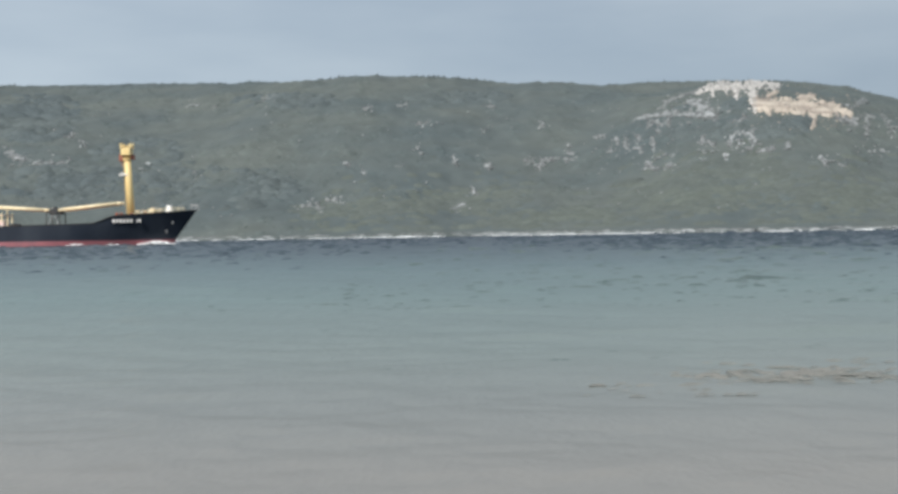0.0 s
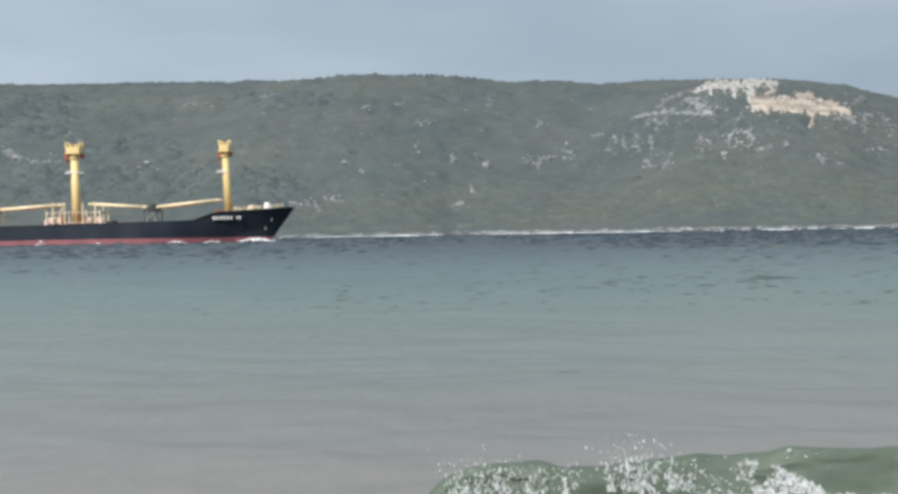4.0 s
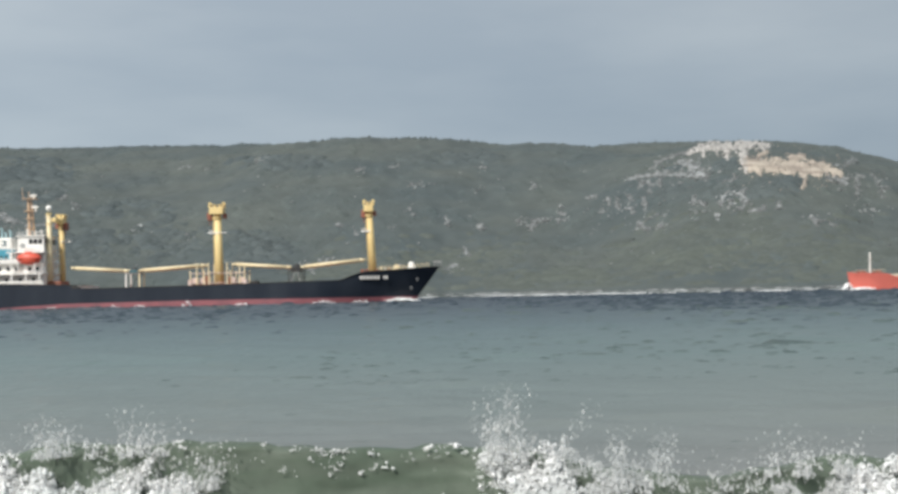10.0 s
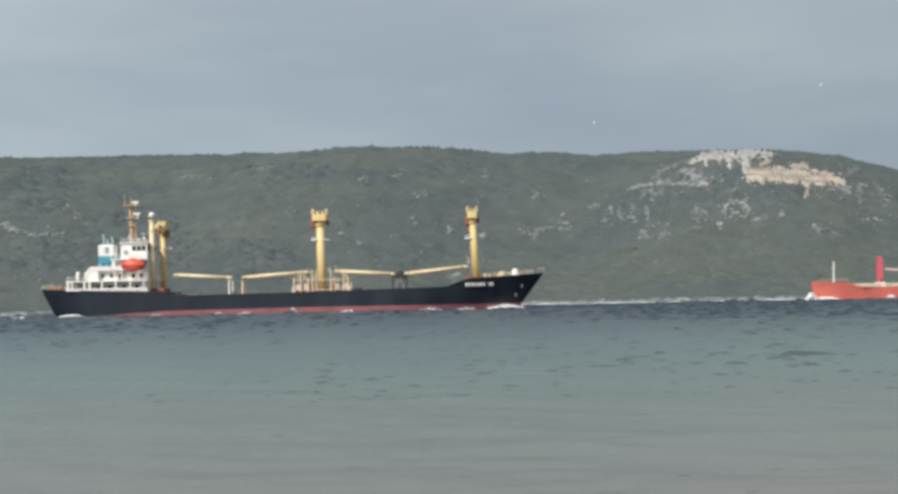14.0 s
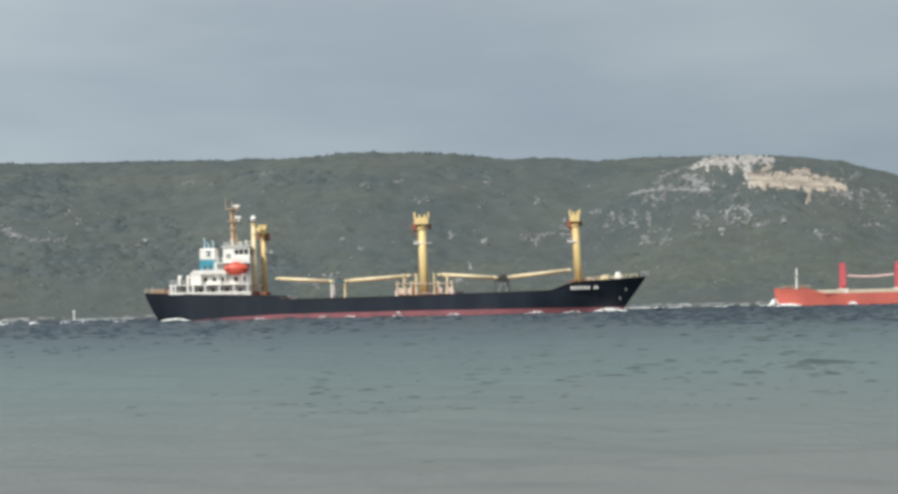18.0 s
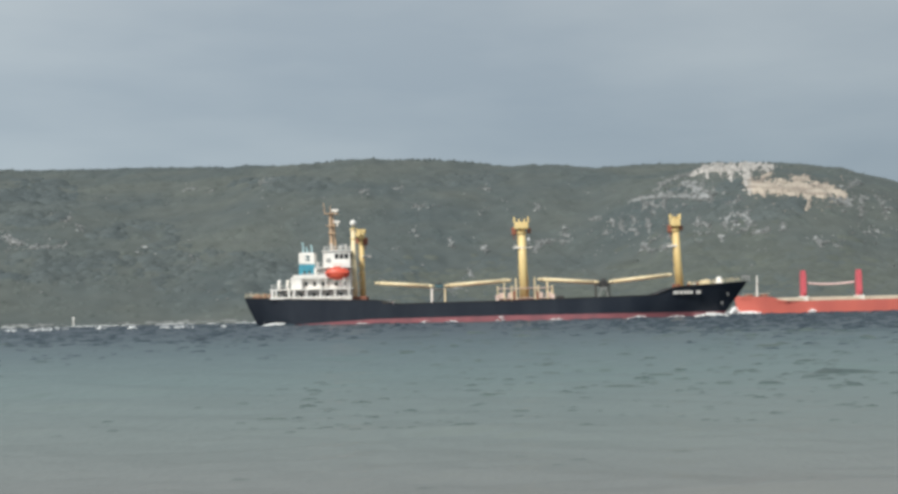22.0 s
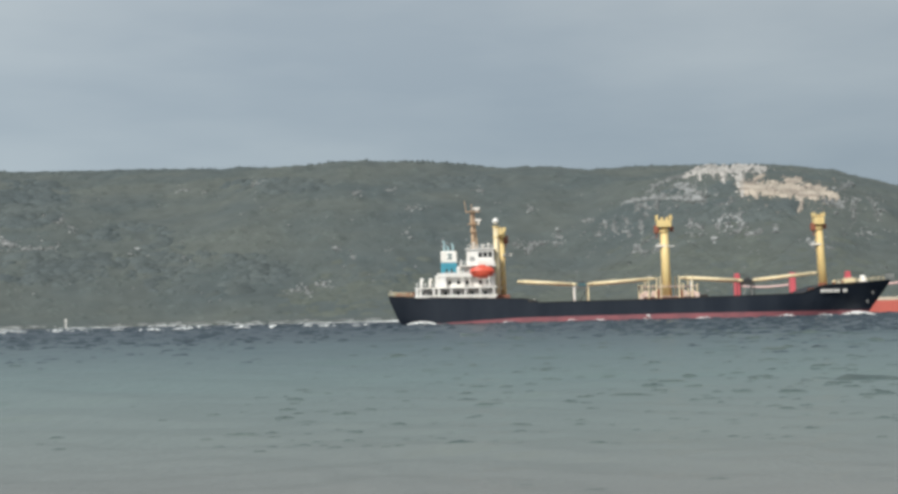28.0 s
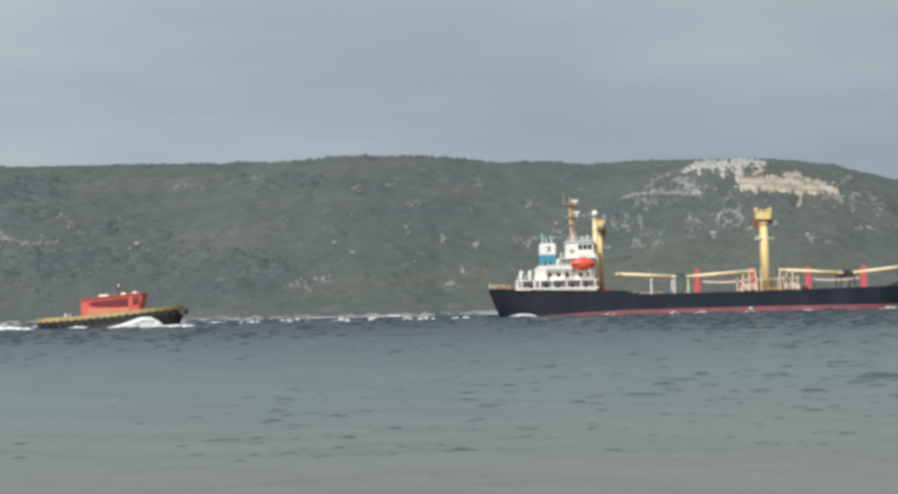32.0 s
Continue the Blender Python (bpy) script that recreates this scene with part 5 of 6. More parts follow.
    bm = B()
    rod(bm, (19.2, 0, 26.6), (19.2, 0, 28.4), 0.08, n=6)
    part("whip_aerial", bm, BROWN, rm)
    # white dome on the near post
    bm = B()
    ball(bm, (24.7, -2.5, 24.1), 0.72, sub=3)
    part("satellite_dome", bm, WHITE, ship, smooth=True)
    # stern and forecastle fittings
    fore_and_aft_rail(ship, 0.2, 5.6, -6.4, 7.0, 1.0, 1.3, CREAM, zslope=-0.25)
    fore_and_aft_rail(ship, 0.2, 5.6, 6.4, 7.0, 1.0, 1.3, CREAM, zslope=-0.25)
    bm = B()
    rod(bm, (0.6, 0, 5.0), (0.3, 0, 8.6), 0.06, n=6)
    part("ensign_staff", bm, WHITE, ship)
    bm = B()
    box(bm, 1.6, 3.6, -4.6, -2.6, 4.9, 7.6, 0.2)
    rod(bm, (2.6, -5.0, 7.3), (2.6, -2.2, 7.3), 0.55, n=14)
    part("mooring_winch", bm, RUST, ship, "rust-red mooring winch")
    for x in (4.2, 5.4):
        bm = B()
        rod(bm, (x, -3.5, 4.9), (x, -3.5, 7.9), 0.5, n=12)
        part("mooring_reel", bm, RUST, ship)
    bm = B()
    box(bm, 104.2, 106.4, -2.8, 2.8, 6.6, 8.3, 0.15)
    rod(bm, (105.3, -3.6, 8.5), (105.3, 3.6, 8.5), 0.65, n=14)
    part("anchor_windlass", bm, CREAM, ship, "cream anchor windlass")
    bm = B()
    rod(bm, (108.7, 0, 6.6), (108.5, 0, 9.7), 1.5, 0.55, 12)
    part("forecastle_locker", bm, WHITE, ship, "white tapered forecastle locker")
    for x, h_, mat in ((101.6, 8.4, CREAM), (102.6, 8.0, WHITE), (103.4, 8.2, RUST), (107.0, 8.5, BEIGE), (106.0, 8.9, GREY)):
        bm = B()
        rod(bm, (x, -2.0, 6.6), (x, -2.0, h_), 0.2, n=10)
        ball(bm, (x, -2.0, h_ + 0.05), 0.32, 0.32, 0.26)
        part("ventilator", bm, mat, ship)
    for x, y_ in ((100.9, -4.4), (98.6, -4.8), (97.6, -5.0)):
        bm = B()
        box(bm, x - 0.35, x + 0.35, y_ - 0.3, y_ + 0.3, 6.6, 8.1, 0.08)
        part("mooring_bitt", bm, RUST, ship)
    fore_and_aft_rail(ship, 101.0, 112.6, -2.6, 7.6, 0.95, 1.2, CREAM, zslope=0.75)
    bm = B()
    box(bm, 113.7, 115.4, -0.7, -0.6, 9.45, 9.8)
    rail = part("bow_rail", bm, GREY, ship)
    for x in (113.9, 114.7, 115.4):
        for y in (-0.6, 0.6):
            part("rail_post", rod(B(), (x, y, 8.3), (x, y, 9.8), 0.06, n=6), GREY, rail)
    return ship


SHIP = cargo_ship()
SHIP.scale = (1.015, 1.0, 1.0)


# ---- the red bulk carrier behind ----
def bulk_carrier():
    ship = thing("bulk_carrier", "vermilion bulk carrier with crimson deck cranes, low in the water", "ship")
    L = 132.0
    deck = piecewise([(-1, 4.9), (20, 4.6), (112, 4.4), (118, 4.6), (121, 5.9), (131, 6.4), (140, 6.5)])
    start = piecewise([(-6, 3.0), (0, 1.5), (5, 0.0), (9, 0.0)])
    end = piecewise([(-6, 131.0), (0, 131.0), (2, 131.0), (6.4, 131.6), (9, 131.8)])
    part("hull", hull_surface(lambda s: -5.0, deck, start, end, 10.0, 0.8, 0.80, 0.8, 8, depth=7.0), BULKRED, ship, smooth=True)
    bm = B()
    loft(bm, [[(x, -hull_half(x / L, 0.6, 1, 9.9, 0.8, 0.8, 0.8), 4.0 + (1.3 if x > 120 else 0)), (x, hull_half(x / L, 0.6, 1, 9.9, 0.8, 0.8, 0.8), 4.0 + (1.3 if x > 120 else 0))]
              for x in np.linspace(0.5, 130, 50)])
    part("deck", bm, DECK, ship)
    for x0, x1 in ((110.8, 119.6), (92.6, 107.3), (74.4, 89.1), (56.2, 70.9), (38.0, 52.7)):
        bm = B()
        box(bm, x0, x1, -7.2, 7.2, 3.9, 5.2, 0.15)
        c = part("hatch_coaming", bm, BEIGE, ship, "beige hatch coaming")
        bm = B()
        box(bm, x0 + 0.2, x1 - 0.2, -7.0, 7.0, 5.2, 5.55, 0.1)
        part("hatch_cover", bm, BEIGE, c)
    bm = B()
    for x in np.arange(30, 118, 1.4):
        rod(bm, (x, 9.5, 4.3), (x, 9.5, 5.3), 0.06, n=5)
    rod(bm, (29, 9.5, 5.3), (118, 9.5, 5.3), 0.09, n=5)
    rod(bm, (29, 9.5, 4.85), (118, 9.5, 4.85), 0.08, n=5)
    part("guard_rail", bm, BEIGE, ship)
    posts = [109.0 - 18.2 * k for k in range(5)]
    for k, x in enumerate(posts):
        bm = B()
        box(bm, x - 0.86, x + 0.86, -1.2, 1.2, 5.2, 13.4, 0.25)
        p = part("crane_post", bm, CRANERED, ship, "crimson crane post")
        bm = B()
        box(bm, x - 0.75, x + 0.75, -1.0, 1.0, 13.4, 14.3, 0.2)
        part("crane_cap", bm, CRANERED, p)
        bm = B()
        box(bm, x - 1.4, x + 1.4, -1.6, 1.6, 3.9, 5.9, 0.15)
        part("crane_pedestal", bm, WHITE, p, "white crane pedestal")
        bm = B()
        box(bm, x - 0.5, x + 0.5, 1.2, 2.2, 6.6, 8.1, 0.15)
        part("crane_cab", bm, CRANERED, p)
        if k % 2 == 0 and k < 4:
            bm = B()
            pts = [(x - 1.2 - 15.8 * u, -1.0, 10.2 - 0.5 * math.sin(u * math.pi) + 0.1 * u) for u in np.linspace(0, 1, 9)]
            rings = loft(bm, [[(px_, py_ + 0.34 * math.cos(q), pz_ + 0.34 * math.sin(q)) for q in np.linspace(0, 2 * math.pi, 11)] for px_, py_, pz_ in pts])
            for ring in (rings[0], rings[-1]):
                bm.faces.new(ring[:10])
            bmesh.ops.remove_doubles(bm, verts=bm.verts, dist=0.001)
            bmesh.ops.recalc_face_normals(bm, faces=bm.faces)
            part("crane_jib", bm, PINK, ship, "faded pink crane jib")
            bm = B()
            rod(bm, (x, -0.9, 14.5), (x - 15.8, -0.9, 10.9), 0.06, n=5)
            part("hoist_wire", bm, DARK, ship)
    bm = B()
    rod(bm, (124.2, 0, 5.2), (124.0, 0, 12.9), 0.34, 0.26, 10)
    fm = part("fore_mast", bm, WHITE, ship, "white fore mast")
    bm = B()
    box(bm, 123.7, 124.6, -0.8, 0.8, 10.6, 10.72)
    part("mast_yard", bm, WHITE, fm)
    for x in (121.9, 127.0):
        bm = B()
        box(bm, x - 0.9, x + 0.9, -2.0, 2.0, 5.2, 6.9, 0.2)
        part("windlass", bm, RUST, ship)
    rail = part("bow_rail", rod(B(), (121.5, 7.6, 7.0), (129.9, 2.9, 7.0), 0.06, n=5), BEIGE, ship)
    for i in range(13):
        x = 121.5 + i * 0.72
        w = hull_half(x / L, 0.95, 1, 9.8, 0.8, 0.8, 0.8)
        part("rail_post", rod(B(), (x, w, 6.0), (x, w, 7.0), 0.05, n=5), BEIGE, rail)
    return ship


BULKER = bulk_carrier()
BULKER.scale = (0.889, 0.889, 0.889)


# ---- the tug ----
def tug_boat():
    tug = thing("tug_boat", "orange tug with tyre-hung black hull running fast at sea", "tug boat")
    sheer = piecewise([(-1, 2.5), (8, 2.85), (14, 3.2), (20, 3.75), (26, 4.25), (29, 4.4)])
    start = piecewise([(-3, 1.0), (2, 0.0), (6, 0.0)])
    end = piecewise([(-3, 24.6), (0, 25.7), (2.0, 26.4), (5, 27.0), (7, 27.2)])
    black_top = lambda s: sheer(s) - 0.75
    part("hull", hull_surface(lambda s: -2.2, black_top, start, end, 4.3, 0.86, 0.62, 1.6, 6, ns=48, depth=5.0), DARK, tug, "black tug hull", smooth=True)
    part("bulwark", hull_surface(black_top, sheer, start, end, 4.36, 0.86, 0.62, 1.6, 2, ns=48, depth=5.0), TUGYELLOW, tug, "weathered yellow bulwark", smooth=True)
    bm = B()
    loft(bm, [[(x, -hull_half(x / 27, 0.6, 1, 4.2, 0.86, 0.62, 1.6), sheer(x) - 0.9), (x, hull_half(x / 27, 0.6, 1, 4.2, 0.86, 0.62, 1.6), sheer(x) - 0.9)] for x in np.linspace(0.3, 26, 30)])
    part("deck", bm, RUST, tug)
    # tyres along the side
    tyre = bpy.data.meshes.new("tyre")
    bm = B()
    prof = [(0.40 + 0.17 * math.cos(a), 0.17 * math.sin(a)) for a in np.linspace(0, 2 * math.pi, 8, endpoint=False)]
    rings = []
    for i in range(14):
        t = 2 * math.pi * i / 14
        rings.append([bm.verts.new((r * math.cos(t), w, r * math.sin(t))) for r, w in prof])
    for i in range(14):
        for j in range(8):
            bm.faces.new((rings[i][j], rings[i][(j + 1) % 8], rings[(i + 1) % 14][(j + 1) % 8], rings[(i + 1) % 14][j]))
    bmesh.ops.recalc_face_normals(bm, faces=bm.faces)
    bm.to_mesh(tyre)
    bm.free()
    tyre.materials.append(RUBBER)
    for side in (-1, 1):
        for i in range(19):
            x = 1.0 + i * 1.34
            w = hull_half(x / 26.6, 0.75, 1, 4.36, 0.86, 0.62, 1.6)
            w2 = hull_half((x + 0.2) / 26.6, 0.75, 1, 4.36, 0.86, 0.62, 1.6)
            o = new("tyre", tyre)
            o.parent = tug
            o.matrix_basis = Matrix.Translation((x, side * (w + 0.16), sheer(x) - 1.12)) @ Matrix.Rotation(side * math.atan2(w2 - w, 0.2), 4, "Z")
    bm = B()
    rod(bm, (26.6, -1.6, 3.1), (26.6, 1.6, 3.1), 0.6, n=16)
    part("bow_fender", bm, RUBBER, tug, "black cylindrical bow fender")
    # deckhouse
    bm = B()
    z0 = 1.6
    secs = [(8.2, 2.6, 5.65), (8.8, 2.7, 5.8), (12.0, 2.75, 6.05), (17.2, 2.75, 6.45), (18.3, 2.7, 6.5)]
    rows = [[(x, -w, z0), (x + (1.2 if x > 18 else 0), -w * 0.93, z), (x + (1.2 if x > 18 else 0), w * 0.93, z), (x, w, z0)] for x, w, z in secs]
    rr = loft(bm, rows)
    bm.faces.new(rr[0])
    bm.faces.new(list(reversed(rr[-1])))
    bmesh.ops.recalc_face_normals(bm, faces=bm.faces)
    h = part("deckhouse", bm, TUGORANGE, tug, "orange deckhouse")
    bm = B()
    loft(bm, [[(x, -w * 0.93 - 0.25, z - 0.02), (x, w * 0.93 + 0.25, z - 0.02)] for x, w, z in ((7.9, 2.6, 5.73), (12.0, 2.75, 6.12), (19.5, 2.7, 6.6))])
    r_ = part("roof", bm, TUGORANGE, tug)
    s_ = r_.modifiers.new("thick", "SOLIDIFY")
    s_.thickness = 0.2
    # raked window band along each side, with a forward pane beyond the pillar
    for side in (-1, 1):
        for x0, x1, lo0, lo1, hi0, hi1 in ((9.8, 11.0, 4.85, 4.5, 5.3, 5.45), (11.1, 13.0, 4.45, 4.35, 5.47, 5.63), (13.1, 15.05, 4.35, 4.35, 5.65, 5.82), (15.15, 16.9, 4.35, 4.4, 5.84, 5.98), (17.7, 18.85, 4.5, 4.75, 6.02, 6.12)):
            bm = B()
            secs = []
            for x, lo, hi in ((x0, lo0, hi0), (x1, lo1, hi1)):
                secs.append([(x, side * 2.45, lo), (x, side * 2.74, lo), (x, side * 2.68, hi), (x, side * 2.4, hi), (x, side * 2.45, lo)])
            rr = loft(bm, secs)
            bm.faces.new(rr[0][:4])
            bm.faces.new(rr[1][:4])
            bmesh.ops.recalc_face_normals(bm, faces=bm.faces)
            part("window", bm, TUGGLASS, h)
    bm = B()
    box(bm, 9.5, 17.2, -3.0, -2.66, 1.6, 4.0, 0.1)
    part("side_casing", bm, surface("pale_orange_casing", (0.72, 0.30, 0.16), (0.62, 0.24, 0.13), 0.55, scale=0.8), tug)
    for x, w, z in ((11.9, 0.9, 6.08), (15.6, 0.5, 6.3), (17.7, 0.45, 6.45)):
        bm = B()
        box(bm, x - w, x + w, -0.7, 0.7, z, z + 0.62, 0.2)
        part("roof_locker", bm, WHITE, tug, "white roof locker")
    bm = B()
    rod(bm, (14.9, 0, 6.0), (14.1, 0, 9.4), 0.14, 0.08, 8)
    rod(bm, (14.0, -0.7, 8.2), (14.8, 0.7, 8.2), 0.06, n=6)
    m = part("signal_mast", bm, DARK, tug)
    bm = B()
    ball(bm, (14.6, 0, 8.3), 0.24)
    part("radar_dome", bm, WHITE, m)
    for x in (4.6, 5.3):
        bm = B()
        rod(bm, (x, 0.6, 1.3), (x, 0.6, 3.4), 0.12, n=8)
        ball(bm, (x, 0.6, 2.4), 0.4)
        part("towing_bitt", bm, PINK, tug)
    return tug


TUG = tug_boat()


# ---- foam that the ships throw up ----
def foam_patch(name, rng, parent, x0, x1, y0, y1, n, size, rise=0.0, label="", skew=1.0):
    """A ragged patch of foam lying on the water."""
    u = rng.uniform(0, 1, n)
    arch = np.sin(np.pi * u ** skew)
    c = np.stack([x0 + (x1 - x0) * u, rng.uniform(y0, y1, n), rise * arch * rng.uniform(0.1, 1, n)], 1)
    r = size * rng.uniform(0.3, 1.0, n)
    v, f = lumps(rng, c, np.stack([r * 1.5, r * 1.1, r * 0.5], 1), rough=0.14, shape=MOUND)
    ob = arrays(name, v, f, FOAM, parent, label, smooth=True)
    ob["kind"] = "stuff"
    return ob


frng = np.random.RandomState(3)
SHIP_FOAM = thing("ship_wash", "white bow wave and wake foam alongside the cargo ship", "wash")
foam_patch("bow_wave", frng, SHIP_FOAM, 103.5, 112.0, -4.0, -1.2, 260, 0.22, 0.8)
foam_patch("bow_wave", frng, SHIP_FOAM, 104.0, 112.5, 0.5, 3.0, 60, 0.4, 0.7)
foam_patch("stern_wash", frng, SHIP_FOAM, 4.5, 11.0, -9.6, -7.6, 260, 0.2, 0.6)
for x, w, n_, hgt in ((41.0, 2.2, 16, 0.7), (46.5, 3.0, 14, 0.5), (58.0, 2.0, 26, 1.7), (70.0, 4.0, 20, 0.5), (88.0, 5.0, 34, 0.8), (97.0, 4.0, 24, 0.7), (26.0, 3.0, 10, 0.4)):
    foam_patch("hull_splash", frng, SHIP_FOAM, x, x + w, -9.8, -8.8, n_, 0.15, hgt * 0.7)
for k in range(26):
    x = -3.0 - k * 7.0 - frng.uniform(0, 4)
    foam_patch("wake_crest", frng, SHIP_FOAM, x - frng.uniform(2, 7), x, -9.0 + frng.uniform(-2, 7), -6.0 + frng.uniform(-1, 8), int(frng.uniform(10, 30)), 0.19, frng.uniform(0.2, 0.7))
BULKER_FOAM = thing("bulk_carrier_wash", "white bow wave of the red bulk carrier", "wash")
BULKER_FOAM.scale = (0.889, 0.889, 0.889)
foam_patch("bow_wave", frng, BULKER_FOAM, 123.0, 132.5, 1.0, 6.0, 150, 0.36, 0.9)
foam_patch("bow_wave", frng, BULKER_FOAM, 130.2, 133.2, -1.5, 2.0, 160, 0.3, 2.4)
foam_patch("hull_splash", frng, BULKER_FOAM, 107.5, 110.5, 10.0, 11.2, 40, 0.28, 1.2)
foam_patch("hull_splash", frng, BULKER_FOAM, 70.0, 74.0, 10.0, 11.2, 30, 0.4, 0.8)
TUG_FOAM = thing("tug_wash", "white bow wave and wake of the tug", "wash")
foam_patch("bow_wave", frng, TUG_FOAM, 11.6, 23.6, -5.8, -4.2, 3600, 0.27, 1.85, skew=2.4)
foam_patch("bow_wave", frng, TUG_FOAM, 22.5, 29.5, -4.5, -2.5, 220, 0.2, 0.35)
foam_patch("side_wash", frng, TUG_FOAM, 6.0, 10.5, -5.8, -4.5, 120, 0.2, 0.4)
foam_patch("wake_crest", frng, TUG_FOAM, -12.0, -1.0, -4.0, 2.0, 50, 0.4, 0.5)

# ---- waves that rise and break on the near beach ----
def wave_material():
    m = surface("green_wave_water", (0.098, 0.129, 0.098), (0.118, 0.143, 0.116), 0.5, scale=4.0, fine=5.0, bump=0.02, spec=0.3, bedded=True)
    m.node_tree.nodes["Principled BSDF"].inputs["IOR"].default_value = 1.333
    return m


WAVE = wave_material()
# ripple fronts reflect little sky; that darkness is coloured in here
RIPPLE = surface("darkened_ripple_water", (0.076, 0.102, 0.091), (0.095, 0.118, 0.105), 0.45, scale=0.6, fine=4.0, bump=0.02)
ROLLER = surface("low_roller_water", (0.120, 0.140, 0.124), (0.140, 0.156, 0.140), 0.4, scale=0.6, fine=6.0, bump=0.05)
ROLLER.node_tree.nodes["Principled BSDF"].inputs["IOR"].default_value = 1.333
SANDY = surface("sandy_swash_water", (0.160, 0.161, 0.147), (0.190, 0.186, 0.171), 0.5, scale=0.9, fine=5.0, bump=0.03)
SPRAY = surface("sea_spray", (0.88, 0.9, 0.9), (0.8, 0.83, 0.83), 0.6, scale=1.6, fine=9, bump=0)
SPRAY.node_tree.nodes["Principled BSDF"].inputs["Alpha"].default_value = 0.42
DROP = (np.array([(1, 0, -0.5), (-0.5, 0.87, -0.5), (-0.5, -0.87, -0.5), (0, 0, 1.1)]), np.array([(0, 2, 1), (0, 1, 3), (1, 2, 3), (2, 0, 3)]))
CREST = [(3.6, -1.3), (2.6, -0.55), (1.8, -0.05), (1.1, 0.40), (0.6, 0.74), (0.28, 0.93), (0.1, 1.0), (-0.02, 1.0), (-0.07, 0.95), (-0.09, 0.87), (-0.10, 0.74),
         (-0.13, 0.58), (-0.20, 0.40), (-0.33, 0.22), (-0.52, 0.07), (-0.85, -0.08), (-1.3, -0.4), (-1.8, -1.0)]


def breaker(label, x0, x1, top, seed, steep=1.0, material=None):
    """A ridge of water with a hollow face and a thin lip; top(x) is its height along the crest."""
    wave = thing("breaking_wave", label, "wave", group="waves on the beach")
    nx = int((x1 - x0) / 0.05)
    xs = np.linspace(x0, x1, nx)
    prof = np.array(CREST)
    t = np.linspace(0, len(prof) - 1, 64)
    py = np.interp(t, np.arange(len(prof)), prof[:, 0])
    pz = np.interp(t, np.arange(len(prof)), prof[:, 1])
    for _ in range(2):
        py[1:-1] = (py[:-2] + 2 * py[1:-1] + py[2:]) / 4
        pz[1:-1] = (pz[:-2] + 2 * pz[1:-1] + pz[2:]) / 4
    h = np.array([top(x) for x in xs]) + 0.035 * value_noise(xs / 0.6, xs * 0 + seed, seed) + 0.018 * value_noise(xs / 0.19, xs * 0 + seed, seed + 1)
    bend = 0.35 * value_noise(xs / 2.3, xs * 0 + 2.5, seed + 2) + 0.08 * value_noise(xs / 0.6, xs * 0 + 1.5, seed + 5)
    X = np.repeat(xs[None, :], 64, 0)
    T = np.repeat(t[:, None], nx, 1)
    chop = 0.045 * value_noise(X / 0.6, T / 2.4, seed + 3) + 0.016 * value_noise(X / 0.28, T / 0.8, seed + 7)
    Y = py[:, None] * steep + bend[None, :] + chop * (pz[:, None] > -0.3)
    Z = np.where(pz[:, None] > 0, pz[:, None] * h[None, :], pz[:, None]) + 0.020 * value_noise(X / 0.5, T / 1.2, seed + 4) + 0.014 * value_noise(X / 0.2, T / 0.6, seed + 6)
    arrays("wave_body", np.stack([X, Y, Z], 2).reshape(-1, 3), grid_faces(64, nx), material or WAVE, wave, "glassy wave", smooth=True)
    return wave, lambda x: (float(np.interp(x, xs, bend)), float(np.interp(x, xs, h)))


def crest_foam(wave, at, x0, x1, n_, size, seed, down=0.25):
    """White flecks along the lip and in clots on the face."""
    r = np.random.RandomState(seed)
    x = r.uniform(x0, x1, n_)
    x = x[value_noise(x / 0.35, x * 0 + seed % 7, seed) > r.uniform(-0.6, 0.9, n_)]
    n_ = len(x)
    yb, hb = np.array([at(v) for v in x]).T
    d = np.where(r.uniform(0, 1, n_) < 0.7, r.gamma(0.8, 0.03, n_), down * (0.25 + 0.5 * np.abs(value_noise(x / 0.5, x * 0 + 4.5, seed + 2)) + 0.12 * r.normal(0, 1, n_)))
    c = np.stack([x, yb - 0.11 - 0.25 * d, hb - d + 0.015], 1)
    s = np.repeat(0.55 * size * r.gamma(1.4, 0.6, n_), 7)
    c = np.repeat(c, 7, 0) + r.normal(0, 1, (len(s), 3)) * np.stack([s * 1.1, s * 0.3, s * 0.7], 1)
    s = s * r.uniform(0.3, 0.75, len(s))
    v, f = lumps(r, c, np.stack([s * 1.5, s, s], 1), rough=0.35, shape=DROP)
    ob = arrays("crest_foam", v, f, FOAM, wave, "white foam flecks on the crest", smooth=True)
    ob["kind"] = "stuff"
    return ob


